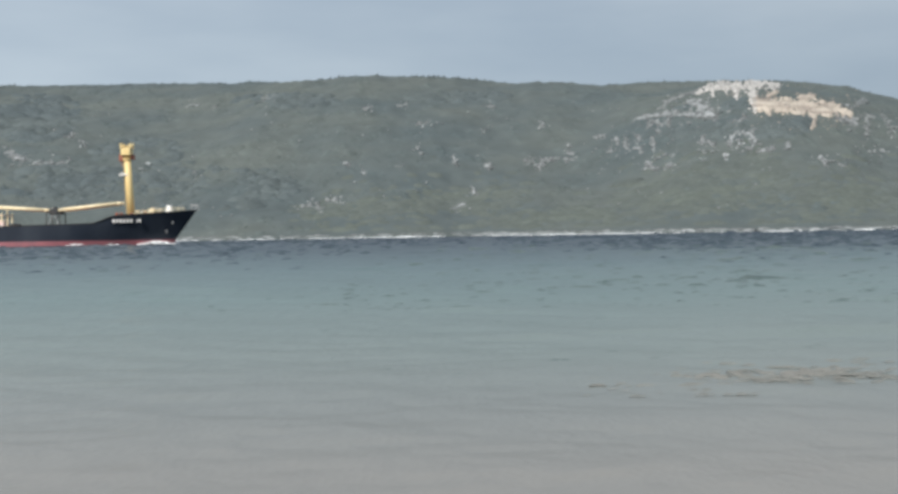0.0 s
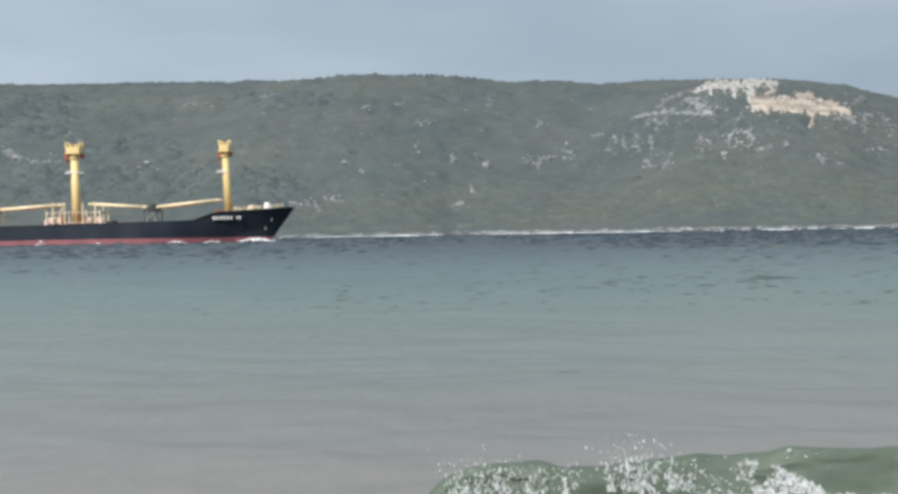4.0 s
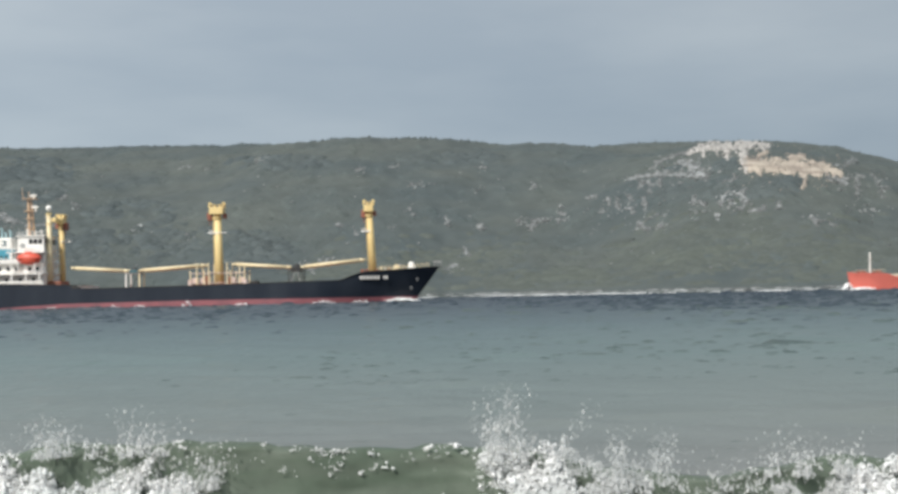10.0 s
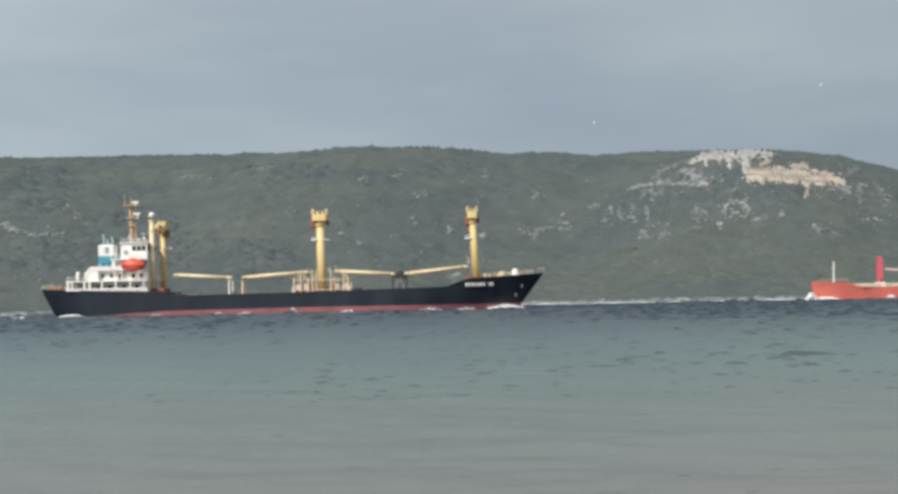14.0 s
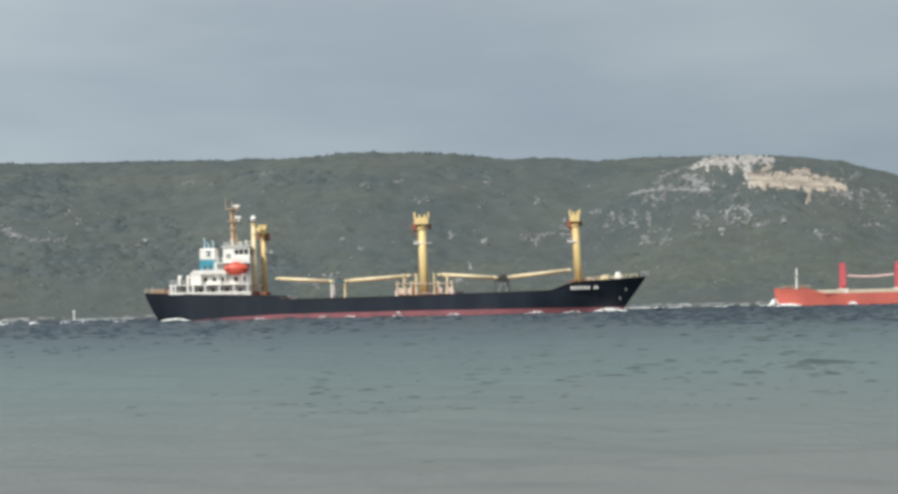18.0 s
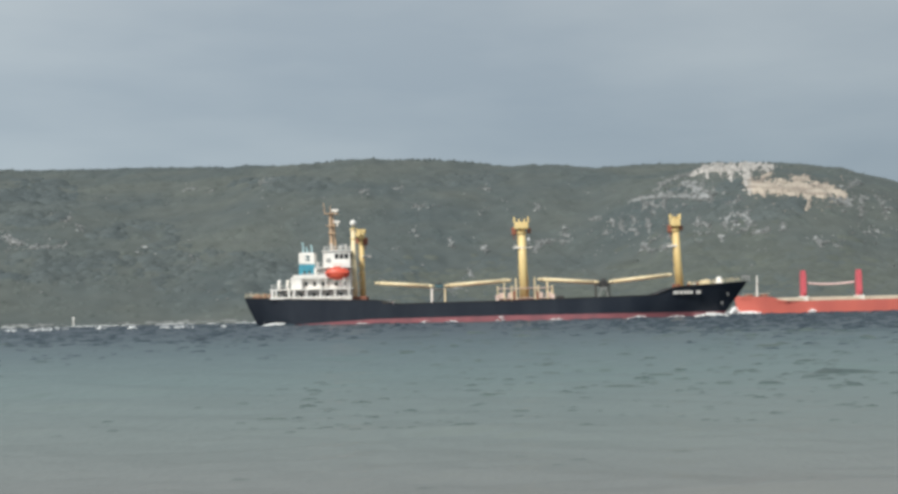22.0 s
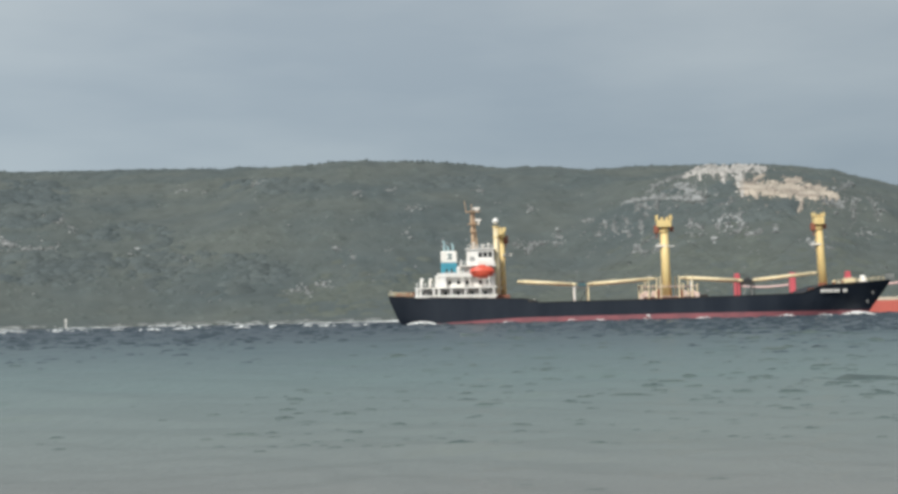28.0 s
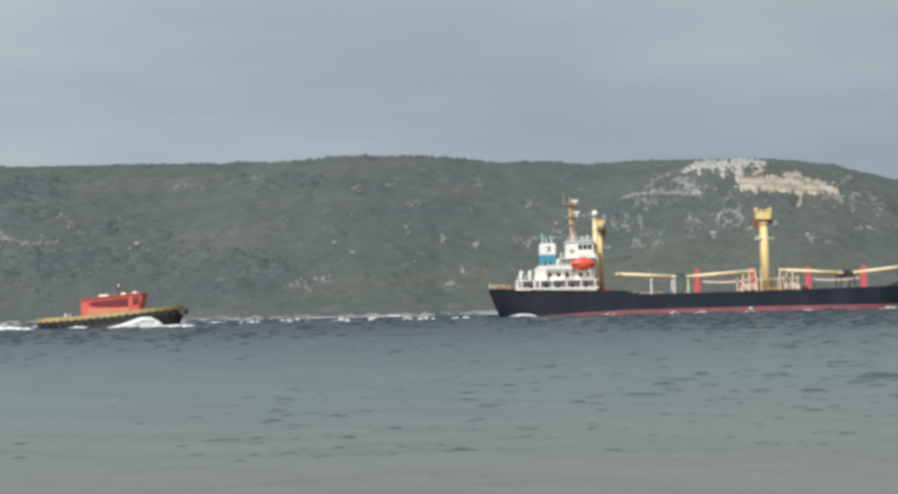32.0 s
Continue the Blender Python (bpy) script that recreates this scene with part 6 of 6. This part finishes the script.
def spray(wave, at, x, y, width, height, n_, seed, size=0.0055):
    """One burst of droplets in jets and torn ropes of water, thrown up and falling back as a piece."""
    r = np.random.RandomState(seed)
    n_ *= 7
    jets = r.uniform(-0.5, 0.5, 12)
    k = r.randint(0, 12, n_)
    reach = r.uniform(0.35, 1.0, 12)
    q = r.uniform(0, 1, n_) ** 1.6
    lean = r.normal(0, 0.3, 12)[k]
    c = np.stack([x + width * jets[k] + width * (0.02 + 0.10 * q) * r.normal(0, 1, n_) + lean * q * height, at(x)[0] + y + 0.12 * r.normal(0, 1, n_), at(x)[1] - 0.50 + (height + 0.08) * q * reach[k]], 1)
    s = size * (1.5 - 0.9 * q) * r.gamma(2.0, 0.5, n_)
    v, f = lumps(r, c, np.stack([s, s, s * 1.6], 1), rough=0.3, shape=DROP)
    ob = arrays("spray", v, f, SPRAY, wave, "white spray droplets", smooth=True)
    ob["kind"] = "stuff"
    return ob


def foam_mass(wave, at, x0, x1, z_lo, z_hi, n_, seed, size=0.026, lean=0.0, gaps=0.0, material=None):
    """Tumbling foam in front of the face from x0 to x1: clots and ropes, ragged on top; lean slants its ends."""
    r = np.random.RandomState(seed)
    n_ = int(n_ * 11.0)
    q = r.uniform(0, 1, n_)
    rise = 0.62 + 0.30 * value_noise(q * (x1 - x0) / 0.32, q * 0 + 1.5, seed) + 0.18 * value_noise(q * (x1 - x0) / 0.11, q * 0 + 3.5, seed + 1)
    rise = rise * np.clip(5.0 * np.minimum(q, 1 - q) + 0.35, 0, 1)
    u = r.uniform(0, 1, n_) ** 1.25
    z = z_lo + (z_hi - z_lo) * rise * u
    x = x0 + (x1 - x0) * q + lean * (1 - u) + 0.03 * r.normal(0, 1, n_)
    thick = value_noise(x / 0.16, z / 0.11, seed + 2) + 0.6 * value_noise(x / 0.06, z / 0.05, seed + 3) > r.uniform(-1.1, 0.3, n_) + gaps + 0.5 * u
    x, z, u = x[thick], z[thick], u[thick]
    yb = np.array([at(v)[0] for v in x])
    y = yb - 0.22 - 0.56 * (1 - u) ** 1.3 + 0.04 * r.normal(0, 1, len(x))
    s = 0.30 * size * (1.4 - 0.7 * u) * r.gamma(2.0, 0.5, len(x))
    v, f = lumps(r, np.stack([x, y, z], 1), np.stack([s * 1.5, s, s * 1.2], 1), rough=0.35, shape=DROP)
    ob = arrays("foam_curtain", v, f, material or SPRAY, wave, "tumbling white foam", smooth=True)
    ob["kind"] = "stuff"
    return ob


def ripple_field(label, seed, count, half_x, half_y, size, material):
    """A patch of short steep ripples that runs ahead of a rising wave."""
    r = np.random.RandomState(seed)
    field = thing("ripple_patch", label, "ripples", group="waves on the beach")
    x, y = r.uniform(-half_x, half_x, count), np.clip(r.normal(0, half_y, count), -2.4, 6.0)
    keep_ = value_noise(x / 2.2, y / 1.2, seed) + 0.6 * value_noise(x / 0.7, y / 0.6, seed + 1) > r.uniform(-0.5, 0.9, count)
    x, y = x[keep_], y[keep_]
    m = len(x)
    length = size * r.gamma(4.0, 0.25, m)
    high = length * r.uniform(0.04, 0.08, m)
    u = np.linspace(-1, 1, 11)
    py = np.array([-1.0, -0.45, 0.0, 0.5, 2.4])
    pz = np.array([-0.3, 0.45, 1.0, 0.75, -0.4])
    U = np.broadcast_to(u[None, None, :], (m, 5, 11))
    ly = (py[None, :, None] * 1.2 + 0.3 * np.sin(4 * U + r.uniform(0, 6, m)[:, None, None])) * high[:, None, None] - 0.1 * length[:, None, None] * U ** 2
    lz = np.where(pz[None, :, None] > 0, pz[None, :, None] * np.clip(1 - u ** 2, 0, 1)[None, None, :] ** 0.8, pz[None, :, None]) * high[:, None, None]
    th = r.normal(0.05, 0.2, m)[:, None, None]
    lx = U * length[:, None, None] * 0.5
    v = np.stack([x[:, None, None] + lx * np.cos(th) - ly * np.sin(th), y[:, None, None] + lx * np.sin(th) + ly * np.cos(th), lz - 0.01], 3).reshape(-1, 3)
    f = (grid_faces(5, 11)[None] + (np.arange(m) * 55)[:, None, None]).reshape(-1, 4)
    ob = arrays("ripples", v, f, material, field, smooth=True)
    ob["kind"] = "stuff"
    return field


def smooth_line(*pts):
    """A height line through points (x, height) with rounded corners."""
    xs, hs = np.array(pts).T
    fine = np.linspace(xs[0], xs[-1], 600)
    line = np.interp(fine, xs, hs)
    k = np.hanning(25) / np.hanning(25).sum()
    line = np.convolve(np.pad(line, 12, mode="edge"), k, mode="valid")
    return lambda x: float(np.interp(x, fine, line))


def bumps(*hills):
    return lambda x: sum(a * math.exp(-((x - c) / w) ** 2) for c, w, a in hills)


# first wave: east end of the beach, breaks early in the clip from the east
W1, at1 = breaker("green wave curling and breaking at the beach", -4.5, 9.0, smooth_line(
    (-4.5, -0.35), (-1.4, -0.28), (-0.6, -0.14), (-0.15, 0.12), (0.15, 0.40), (0.4, 0.58), (0.9, 0.61), (1.3, 0.58), (1.9, 0.63), (2.8, 0.66), (5.0, 0.66), (9.0, 0.62)), 401)
F1 = [(crest_foam(W1, at1, 0.9, 3.2, 110, 0.010, 411, 0.35), 3.3), (foam_mass(W1, at1, 2.15, 2.75, 0.30, 0.86, 700, 412, 0.020, 0.55, 0.3), 3.4),
      (foam_mass(W1, at1, 2.7, 5.2, 0.0, 0.56, 3200, 413, 0.024, 0.45, 0.15), 3.4), (foam_mass(W1, at1, 0.9, 2.6, 0.0, 0.6, 2400, 414, 0.026, 0.3, 0.1), 3.95),
      (foam_mass(W1, at1, -0.6, 1.2, 0.0, 0.5, 2000, 415, 0.026, 0.2, 0.2), 4.3)]
S1 = [(spray(W1, at1, x, -0.25, w, h, n_, 420 + i), t0) for i, (x, w, h, n_, t0) in enumerate((
    (2.3, 0.6, 0.36, 260, 3.42), (2.9, 0.8, 0.26, 220, 3.45), (3.9, 1.2, 0.16, 160, 3.42), (4.7, 0.9, 0.14, 100, 3.4), (1.7, 0.7, 0.35, 140, 3.75), (0.6, 1.0, 0.3, 140, 4.1)))]
# second wave: the whole width, largest
W2, at2 = breaker("long green wave rearing up and breaking along the beach", -11.0, 11.0, smooth_line(
    (-11.0, 0.55), (-7.0, 0.66), (-5.0, 0.78), (-3.2, 0.90), (-2.2, 0.94), (-1.2, 0.86), (0.0, 0.78), (0.9, 0.79), (1.4, 0.58), (2.2, 0.52), (3.4, 0.64), (5.5, 0.72), (8.0, 0.6), (11.0, 0.5)), 501)
F2 = [(crest_foam(W2, at2, -5.4, -0.9, 620, 0.014, 511, 0.42), 8.9), (crest_foam(W2, at2, -3.6, 0.9, 240, 0.016, 514, 0.5), 9.1), (crest_foam(W2, at2, 1.0, 4.8, 160, 0.013, 513, 0.35), 9.2),
      (foam_mass(W2, at2, -5.6, -3.9, -0.05, 0.42, 2200, 515, 0.026, 0.0, 0.2), 9.25), (foam_mass(W2, at2, -5.6, -3.35, 0.0, 0.95, 5200, 516, 0.030, 0.15, -0.3), 9.75),
      (foam_mass(W2, at2, -3.6, -2.75, 0.0, 0.85, 900, 517, 0.020, -0.2, 0.6), 9.8), (foam_mass(W2, at2, 0.72, 1.25, 0.25, 1.0, 900, 518, 0.020, 0.7, 0.1), 9.95),
      (foam_mass(W2, at2, 1.3, 3.4, 0.0, 0.55, 1800, 519, 0.022, 0.2, 0.6), 9.9), (foam_mass(W2, at2, 2.3, 4.2, 0.0, 0.78, 3600, 520, 0.028, 0.0, -0.2), 9.8),
      (foam_mass(W2, at2, 3.2, 5.6, 0.0, 0.62, 1800, 521, 0.022, 0.0, 0.5), 9.55), (foam_mass(W2, at2, -2.9, 1.2, 0.0, 0.7, 4200, 522, 0.026, 0.0, 0.1), 10.15),
      (foam_mass(W2, at2, -5.4, -3.45, 0.18, 1.15, 4600, 523, 0.028, 0.1, -0.5, FOAM), 9.9), (foam_mass(W2, at2, 3.45, 5.8, 0.15, 0.9, 3000, 524, 0.028, -0.2, -0.3, FOAM), 9.85),
      (foam_mass(W2, at2, 0.2, 1.1, 0.15, 1.15, 1700, 525, 0.022, 0.15, 0.0, FOAM), 10.0), (foam_mass(W2, at2, -3.6, -2.2, 0.16, 0.88, 2400, 526, 0.024, 0.1, 0.0, FOAM), 9.95)]
S2 = [(spray(W2, at2, x, -0.2, w, h, n_, 540 + i), t0) for i, (x, w, h, n_, t0) in enumerate((
    (-4.4, 1.3, 0.42, 300, 9.25), (-3.3, 1.4, 0.26, 180, 9.2), (-4.6, 1.4, 0.4, 260, 9.7), (-3.2, 1.2, 0.4, 260, 9.95), (1.7, 0.6, 0.5, 260, 9.8), (2.2, 1.4, 0.5, 160, 9.8),
    (3.2, 0.8, 0.42, 160, 9.8), (4.4, 1.2, 0.35, 220, 9.45), (0.6, 0.75, 0.66, 360, 10.0), (-2.6, 1.2, 0.42, 280, 10.2), (-0.4, 2.2, 0.3, 160, 10.35), (3.5, 1.6, 0.42, 160, 10.2)))]
CHOP = [ripple_field("short green-grey ripples over a low roller", 811 + 6 * k, 2600, 9.0, 0.9, 0.15, RIPPLE) for k in range(2)]
RIPPLES = ripple_field("short dark green ripples running in over the shallows", 801, 3800, 12.5, 2.2, 0.15, RIPPLE)
SWASH = ripple_field("ruffled sandy water at the foot of a breaking wave", 803, 3200, 6.0, 1.0, 0.15, SANDY)
# third and fourth: low rollers that spill only a little
W3, at3 = breaker("low green-grey roller with a small white lip", -9.0, 8.0, bumps((-4.6, 1.2, 0.22), (-1.6, 1.6, 0.22), (0.8, 1.0, 0.2), (4.5, 2.0, 0.12)), 601, 1.8, ROLLER)
F3 = [(crest_foam(W3, at3, -5.05, -4.45, 1200, 0.012, 611, 0.14), 16.9)]
W4, at4 = breaker("low green roller nearing the beach", -12.0, 10.0, bumps((-5.5, 3.0, 0.24), (-2.0, 1.2, 0.2), (0.8, 1.6, 0.22), (5.0, 2.4, 0.14)), 701, 2.4, ROLLER)
F4 = [(crest_foam(W4, at4, -3.9, -3.55, 900, 0.012, 711, 0.1), 25.4)]


def breakers_move():
    def run(wave, rows):
        walk(wave, [(t, pose(0, y, z)) for t, y, z in rows])
    walk(W1, [(t, pose(x, y, z, 0, -tilt, 0)) for t, x, y, z, tilt in (
        (0.0, 3.0, 19.5, -1.2, 1.0), (1.4, 2.8, 16.2, -1.1, 2.0), (2.0, 2.6, 14.7, -0.95, 2.5), (2.3, 2.5, 13.9, -0.68, 2.5), (2.6, 2.3, 13.2, -0.42, 2.0), (3.0, 1.95, 12.3, -0.03, 0.8),
        (3.2, 0.5, 11.85, -0.02, 0.6), (3.35, 0.1, 11.5, 0.0, 0.4), (3.5, 0.0, 11.2, 0.02, 0.3), (4.2, -0.4, 9.9, -0.30, 0.0), (5.2, -0.5, 8.6, -1.0, 0.0), (8.0, -0.5, 7.6, -1.9, 0.0), (32.0, -0.5, 7.4, -1.9, 0.0))])
    walk(W2, [(t, pose(0, y, z, 0, tilt, 0)) for t, y, z, tilt in (
        (0.0, 58.0, -1.3, 0), (4.0, 38.5, -1.0, 0), (5.5, 30.2, -0.95, 0), (6.0, 27.8, -0.88, 0), (7.0, 23.0, -0.80, 2.2), (8.0, 18.6, -0.37, 4.1), (9.0, 15.6, -0.15, 3.4), (9.5, 14.1, -0.02, 0),
        (10.0, 12.8, -0.06, 0), (10.6, 11.4, -0.4, 0), (11.6, 9.4, -1.2, 0), (14.0, 7.6, -1.9, 0), (32.0, 7.4, -1.9, 0))])
    walk(RIPPLES, [(t, pose(0, y, z)) for t, y, z in (
        (0.0, 57.0, -0.6), (3.5, 40.0, -0.4), (5.0, 32.0, 0.0), (5.5, 31.2, 0.03), (6.0, 28.8, 0.035), (7.0, 23.0, 0.035), (7.6, 19.8, -0.05), (8.2, 17.4, -0.4), (9.5, 13.5, -0.9), (12.0, 9.0, -1.9), (32.0, 8.0, -1.9))])
    walk(SWASH, [(t, pose(-0.6 + 4.4 * max(0.0, 3.0 - t) / 1.6, y, z)) for t, y, z in (
        (0.0, 20.4, 0.012), (1.2, 17.0, 0.012), (1.6, 15.8, 0.012), (2.2, 14.4, 0.016), (3.0, 12.6, 0.022), (3.5, 11.5, 0.0), (4.2, 10.2, -0.5), (6.0, 8.0, -1.9), (32.0, 7.4, -1.9))])
    run(W3, [(0.0, 60.0, -1.4), (13.0, 35.0, -1.0), (15.5, 22.5, -0.40), (16.5, 18.8, -0.20), (17.0, 17.2, -0.16), (17.5, 15.6, -0.2), (18.5, 12.5, -0.6), (21.0, 8.0, -1.8), (32.0, 7.4, -1.9)])
    run(W4, [(0.0, 70.0, -1.4), (21.0, 40.0, -1.0), (23.5, 27.0, -0.35), (24.8, 20.4, -0.19), (25.5, 18.0, -0.14), (26.2, 16.4, -0.22), (27.2, 13.0, -0.6), (29.5, 8.2, -1.8), (32.0, 7.4, -1.9)])
    run(CHOP[0], [(0.0, 60.0, -1.4), (14.0, 28.0, -0.3), (15.5, 22.0, 0.0), (16.5, 18.4, 0.03), (17.0, 16.8, 0.03), (17.5, 15.2, 0.0), (18.5, 12.2, -0.5), (21.0, 8.0, -1.8), (32.0, 7.4, -1.9)])
    run(CHOP[1], [(0.0, 70.0, -1.4), (22.5, 30.0, -0.3), (23.5, 25.0, 0.0), (24.8, 20.0, 0.03), (25.5, 17.6, 0.03), (26.2, 16.0, 0.0), (27.2, 12.6, -0.5), (29.5, 8.2, -1.8), (32.0, 7.4, -1.9)])
    for ob, t0 in F1 + F2 + F3 + F4:
        walk(ob, [(0.0, pose(0, 0.3, -0.6)), (t0 - 0.4, pose(0, 0.3, -0.6)), (t0 - 0.3, pose(0, 0.3, -0.5)), (t0, pose(0, 0, 0)), (32.0, pose(0, 0, 0))])
    for group in (S1, S2):
        for ob, t0 in group:
            rows = [(0.0, -1.6)]
            for dt, z in ((-0.55, -1.4), (-0.3, -0.25), (-0.1, 0.32), (0.08, 0.42), (0.25, 0.36), (0.5, 0.05), (0.8, -0.6), (1.3, -1.6)):
                rows.append((t0 + dt, z))
            rows.append((32.0, -1.6))
            walk(ob, [(t, pose(0, 0, z)) for t, z in rows])


# ---- gulls ----
def gull(label):
    g = thing("seagull", label, "bird", group="gulls over the water")
    bm = B()
    ball(bm, (0, 0, 0), 0.24, 0.075, 0.08, 2)
    ball(bm, (0.24, 0, 0.04), 0.065, 0.055, 0.055, 2)
    body = part("body", bm, GULL, g, smooth=True)
    bm = B()
    rod(bm, (0.29, 0, 0.035), (0.36, 0, 0.02), 0.02, 0.005, 6)
    part("beak", bm, CREAM, body)
    bm = B()
    loft(bm, [[(-0.2, -0.03, 0.0), (-0.2, 0.03, 0.0)], [(-0.38, -0.08, 0.01), (-0.38, 0.08, 0.01)]])
    tail = part("tail", bm, GULL, g)
    tail.modifiers.new("thick", "SOLIDIFY").thickness = 0.012
    wings = []
    for side in (-1, 1):
        bm = B()
        loft(bm, [[(0.12, 0, 0), (-0.10, 0, 0)], [(0.17, side * 0.28, 0.03), (-0.05, side * 0.28, 0.02)], [(0.08, side * 0.5, 0.02), (-0.07, side * 0.5, 0.01)], [(-0.06, side * 0.68, 0), (-0.10, side * 0.68, 0)]])
        w = part("wing", bm, GULL, g)
        w.modifiers.new("thick", "SOLIDIFY").thickness = 0.018
        wings.append((w, side))
    return g, wings


GULLS = [(gull("white seagull gliding over the strait"), ts) for ts in (
    ((11.6, -3.9, 20.3), (12.0, 4.5, 19.5), (12.4, 12.7, 18.7), (13.2, 29.0, 17.0)),
    ((12.4, -24.6, 16.2), (13.0, -11.7, 15.2), (13.2, -7.4, 14.8), (14.0, 9.8, 13.5)),
    ((12.3, 2.5, 11.6), (13.0, 11.6, 13.4), (13.2, 14.1, 13.8), (13.6, 19.4, 14.8), (14.0, 24.7, 15.7), (14.8, 35.0, 17.4)),
    ((20.4, -40.0, 17.0), (21.0, -23.1, 13.3), (21.5, -9.1, 10.0), (21.8, -0.4, 7.9), (22.4, 16.0, 6.0)))]


def gulls_fly():
    for (g, wings), ts in GULLS:
        t0, x0, z0 = ts[0]
        t1, x1, z1 = ts[-1]
        rows = [(0.0, pose(x0 - 28.0 * t0, 90.0, z0 + 3, 0, 0, 0))] if t0 > 0.5 else []
        rows += [(t, pose(x, 90.0, z, 38 + 12 * math.sin(t * 3), 4, 0)) for t, x, z in ts]
        rows.append((32.0, pose(x1 + 20.0 * (32.0 - t1), 90.0, z1 + 3, 0, 0, 0)))
        g.scale = (0.34, 0.34, 0.34)
        walk(g, rows)
        for w, side in wings:
            walk(w, [(t, pose(0, side * 0.05, 0.03, side * (14 + 26 * math.sin(t * 18.0)), 0, 0)) for t in (0.0, *np.arange(max(0, t0 - 0.5), t1 + 0.5, 0.1), 32.0)])

# ---- what moves ----
def motions():
    # the cargo ship heads east at about eleven knots and draws in very slightly
    def ship_place(t):
        y = SHIP_Y - 0.035 * 5.87 * (t - 13.0)
        return (28.6 - 784.0 + 44.2 * (t - 13.0) + 0.5 * max(0.0, 10.0 - t)) / 2413.0 * (y - 8.0), y
    walk(SHIP, [(t, pose(*ship_place(t), SUNK, 0.0, 0.0, -2.0)) for t in (0.0, 5.0, 10.0, 16.0, 24.0, 32.0)])
    walk(SHIP_FOAM, [(t, pose(*ship_place(t), 0.1, 0.0, 0.0, -2.0)) for t in (0.0, 5.0, 10.0, 16.0, 24.0, 32.0)])

    # the bulk carrier comes the other way; its bow points west
    def bulk_x(t):
        return (1323.4 - 784.0 - 17.4 * (t - 20.0)) * 0.1635 + 132.0 * 0.889
    walk(BULKER, [(t, pose(bulk_x(t), BULKER_Y, SUNK, 0, 0, 180)) for t in (0.0, 16.0, 32.0)])
    walk(BULKER_FOAM, [(t, pose(bulk_x(t), BULKER_Y, 0.0, 0, 0, 180)) for t in (0.0, 16.0, 32.0)])

    # the tug runs in behind, bow lifted
    def tug_x(t):
        return (77.5 - 784.0 + 108.5 * (t - 32.0)) * 0.1057
    ride = {29.0: (0.05, -1.2), 30.0: (-0.08, -1.0), 31.0: (0.15, -0.55), 32.0: (0.02, -0.75)}   # heave and pitch in the swell

    def tug_place(t):
        heave, pitch = ride[t] if t in ride else (0.12 * math.sin(t * 2.3), -1.0 + 0.4 * math.sin(t * 2.0))
        return pose(tug_x(t), TUG_Y, SUNK - 0.15 + heave, 0, pitch, 0)
    walk(TUG, [(t, tug_place(float(t))) for t in range(33)])
    walk(TUG_FOAM, [(t, pose(tug_x(t), TUG_Y, z)) for t, z in ((0.0, 0.05), (16.0, 0.05), (29.0, 0.05), (30.0, -0.2), (31.0, -0.6), (32.0, 0.05))])

    breakers_move()
    gulls_fly()

    # the chop drifts in towards the beach
    walk(sea, [(t, pose(0, -0.55 * t, 0)) for t in (0.0, 16.0, 32.0)])


motions()
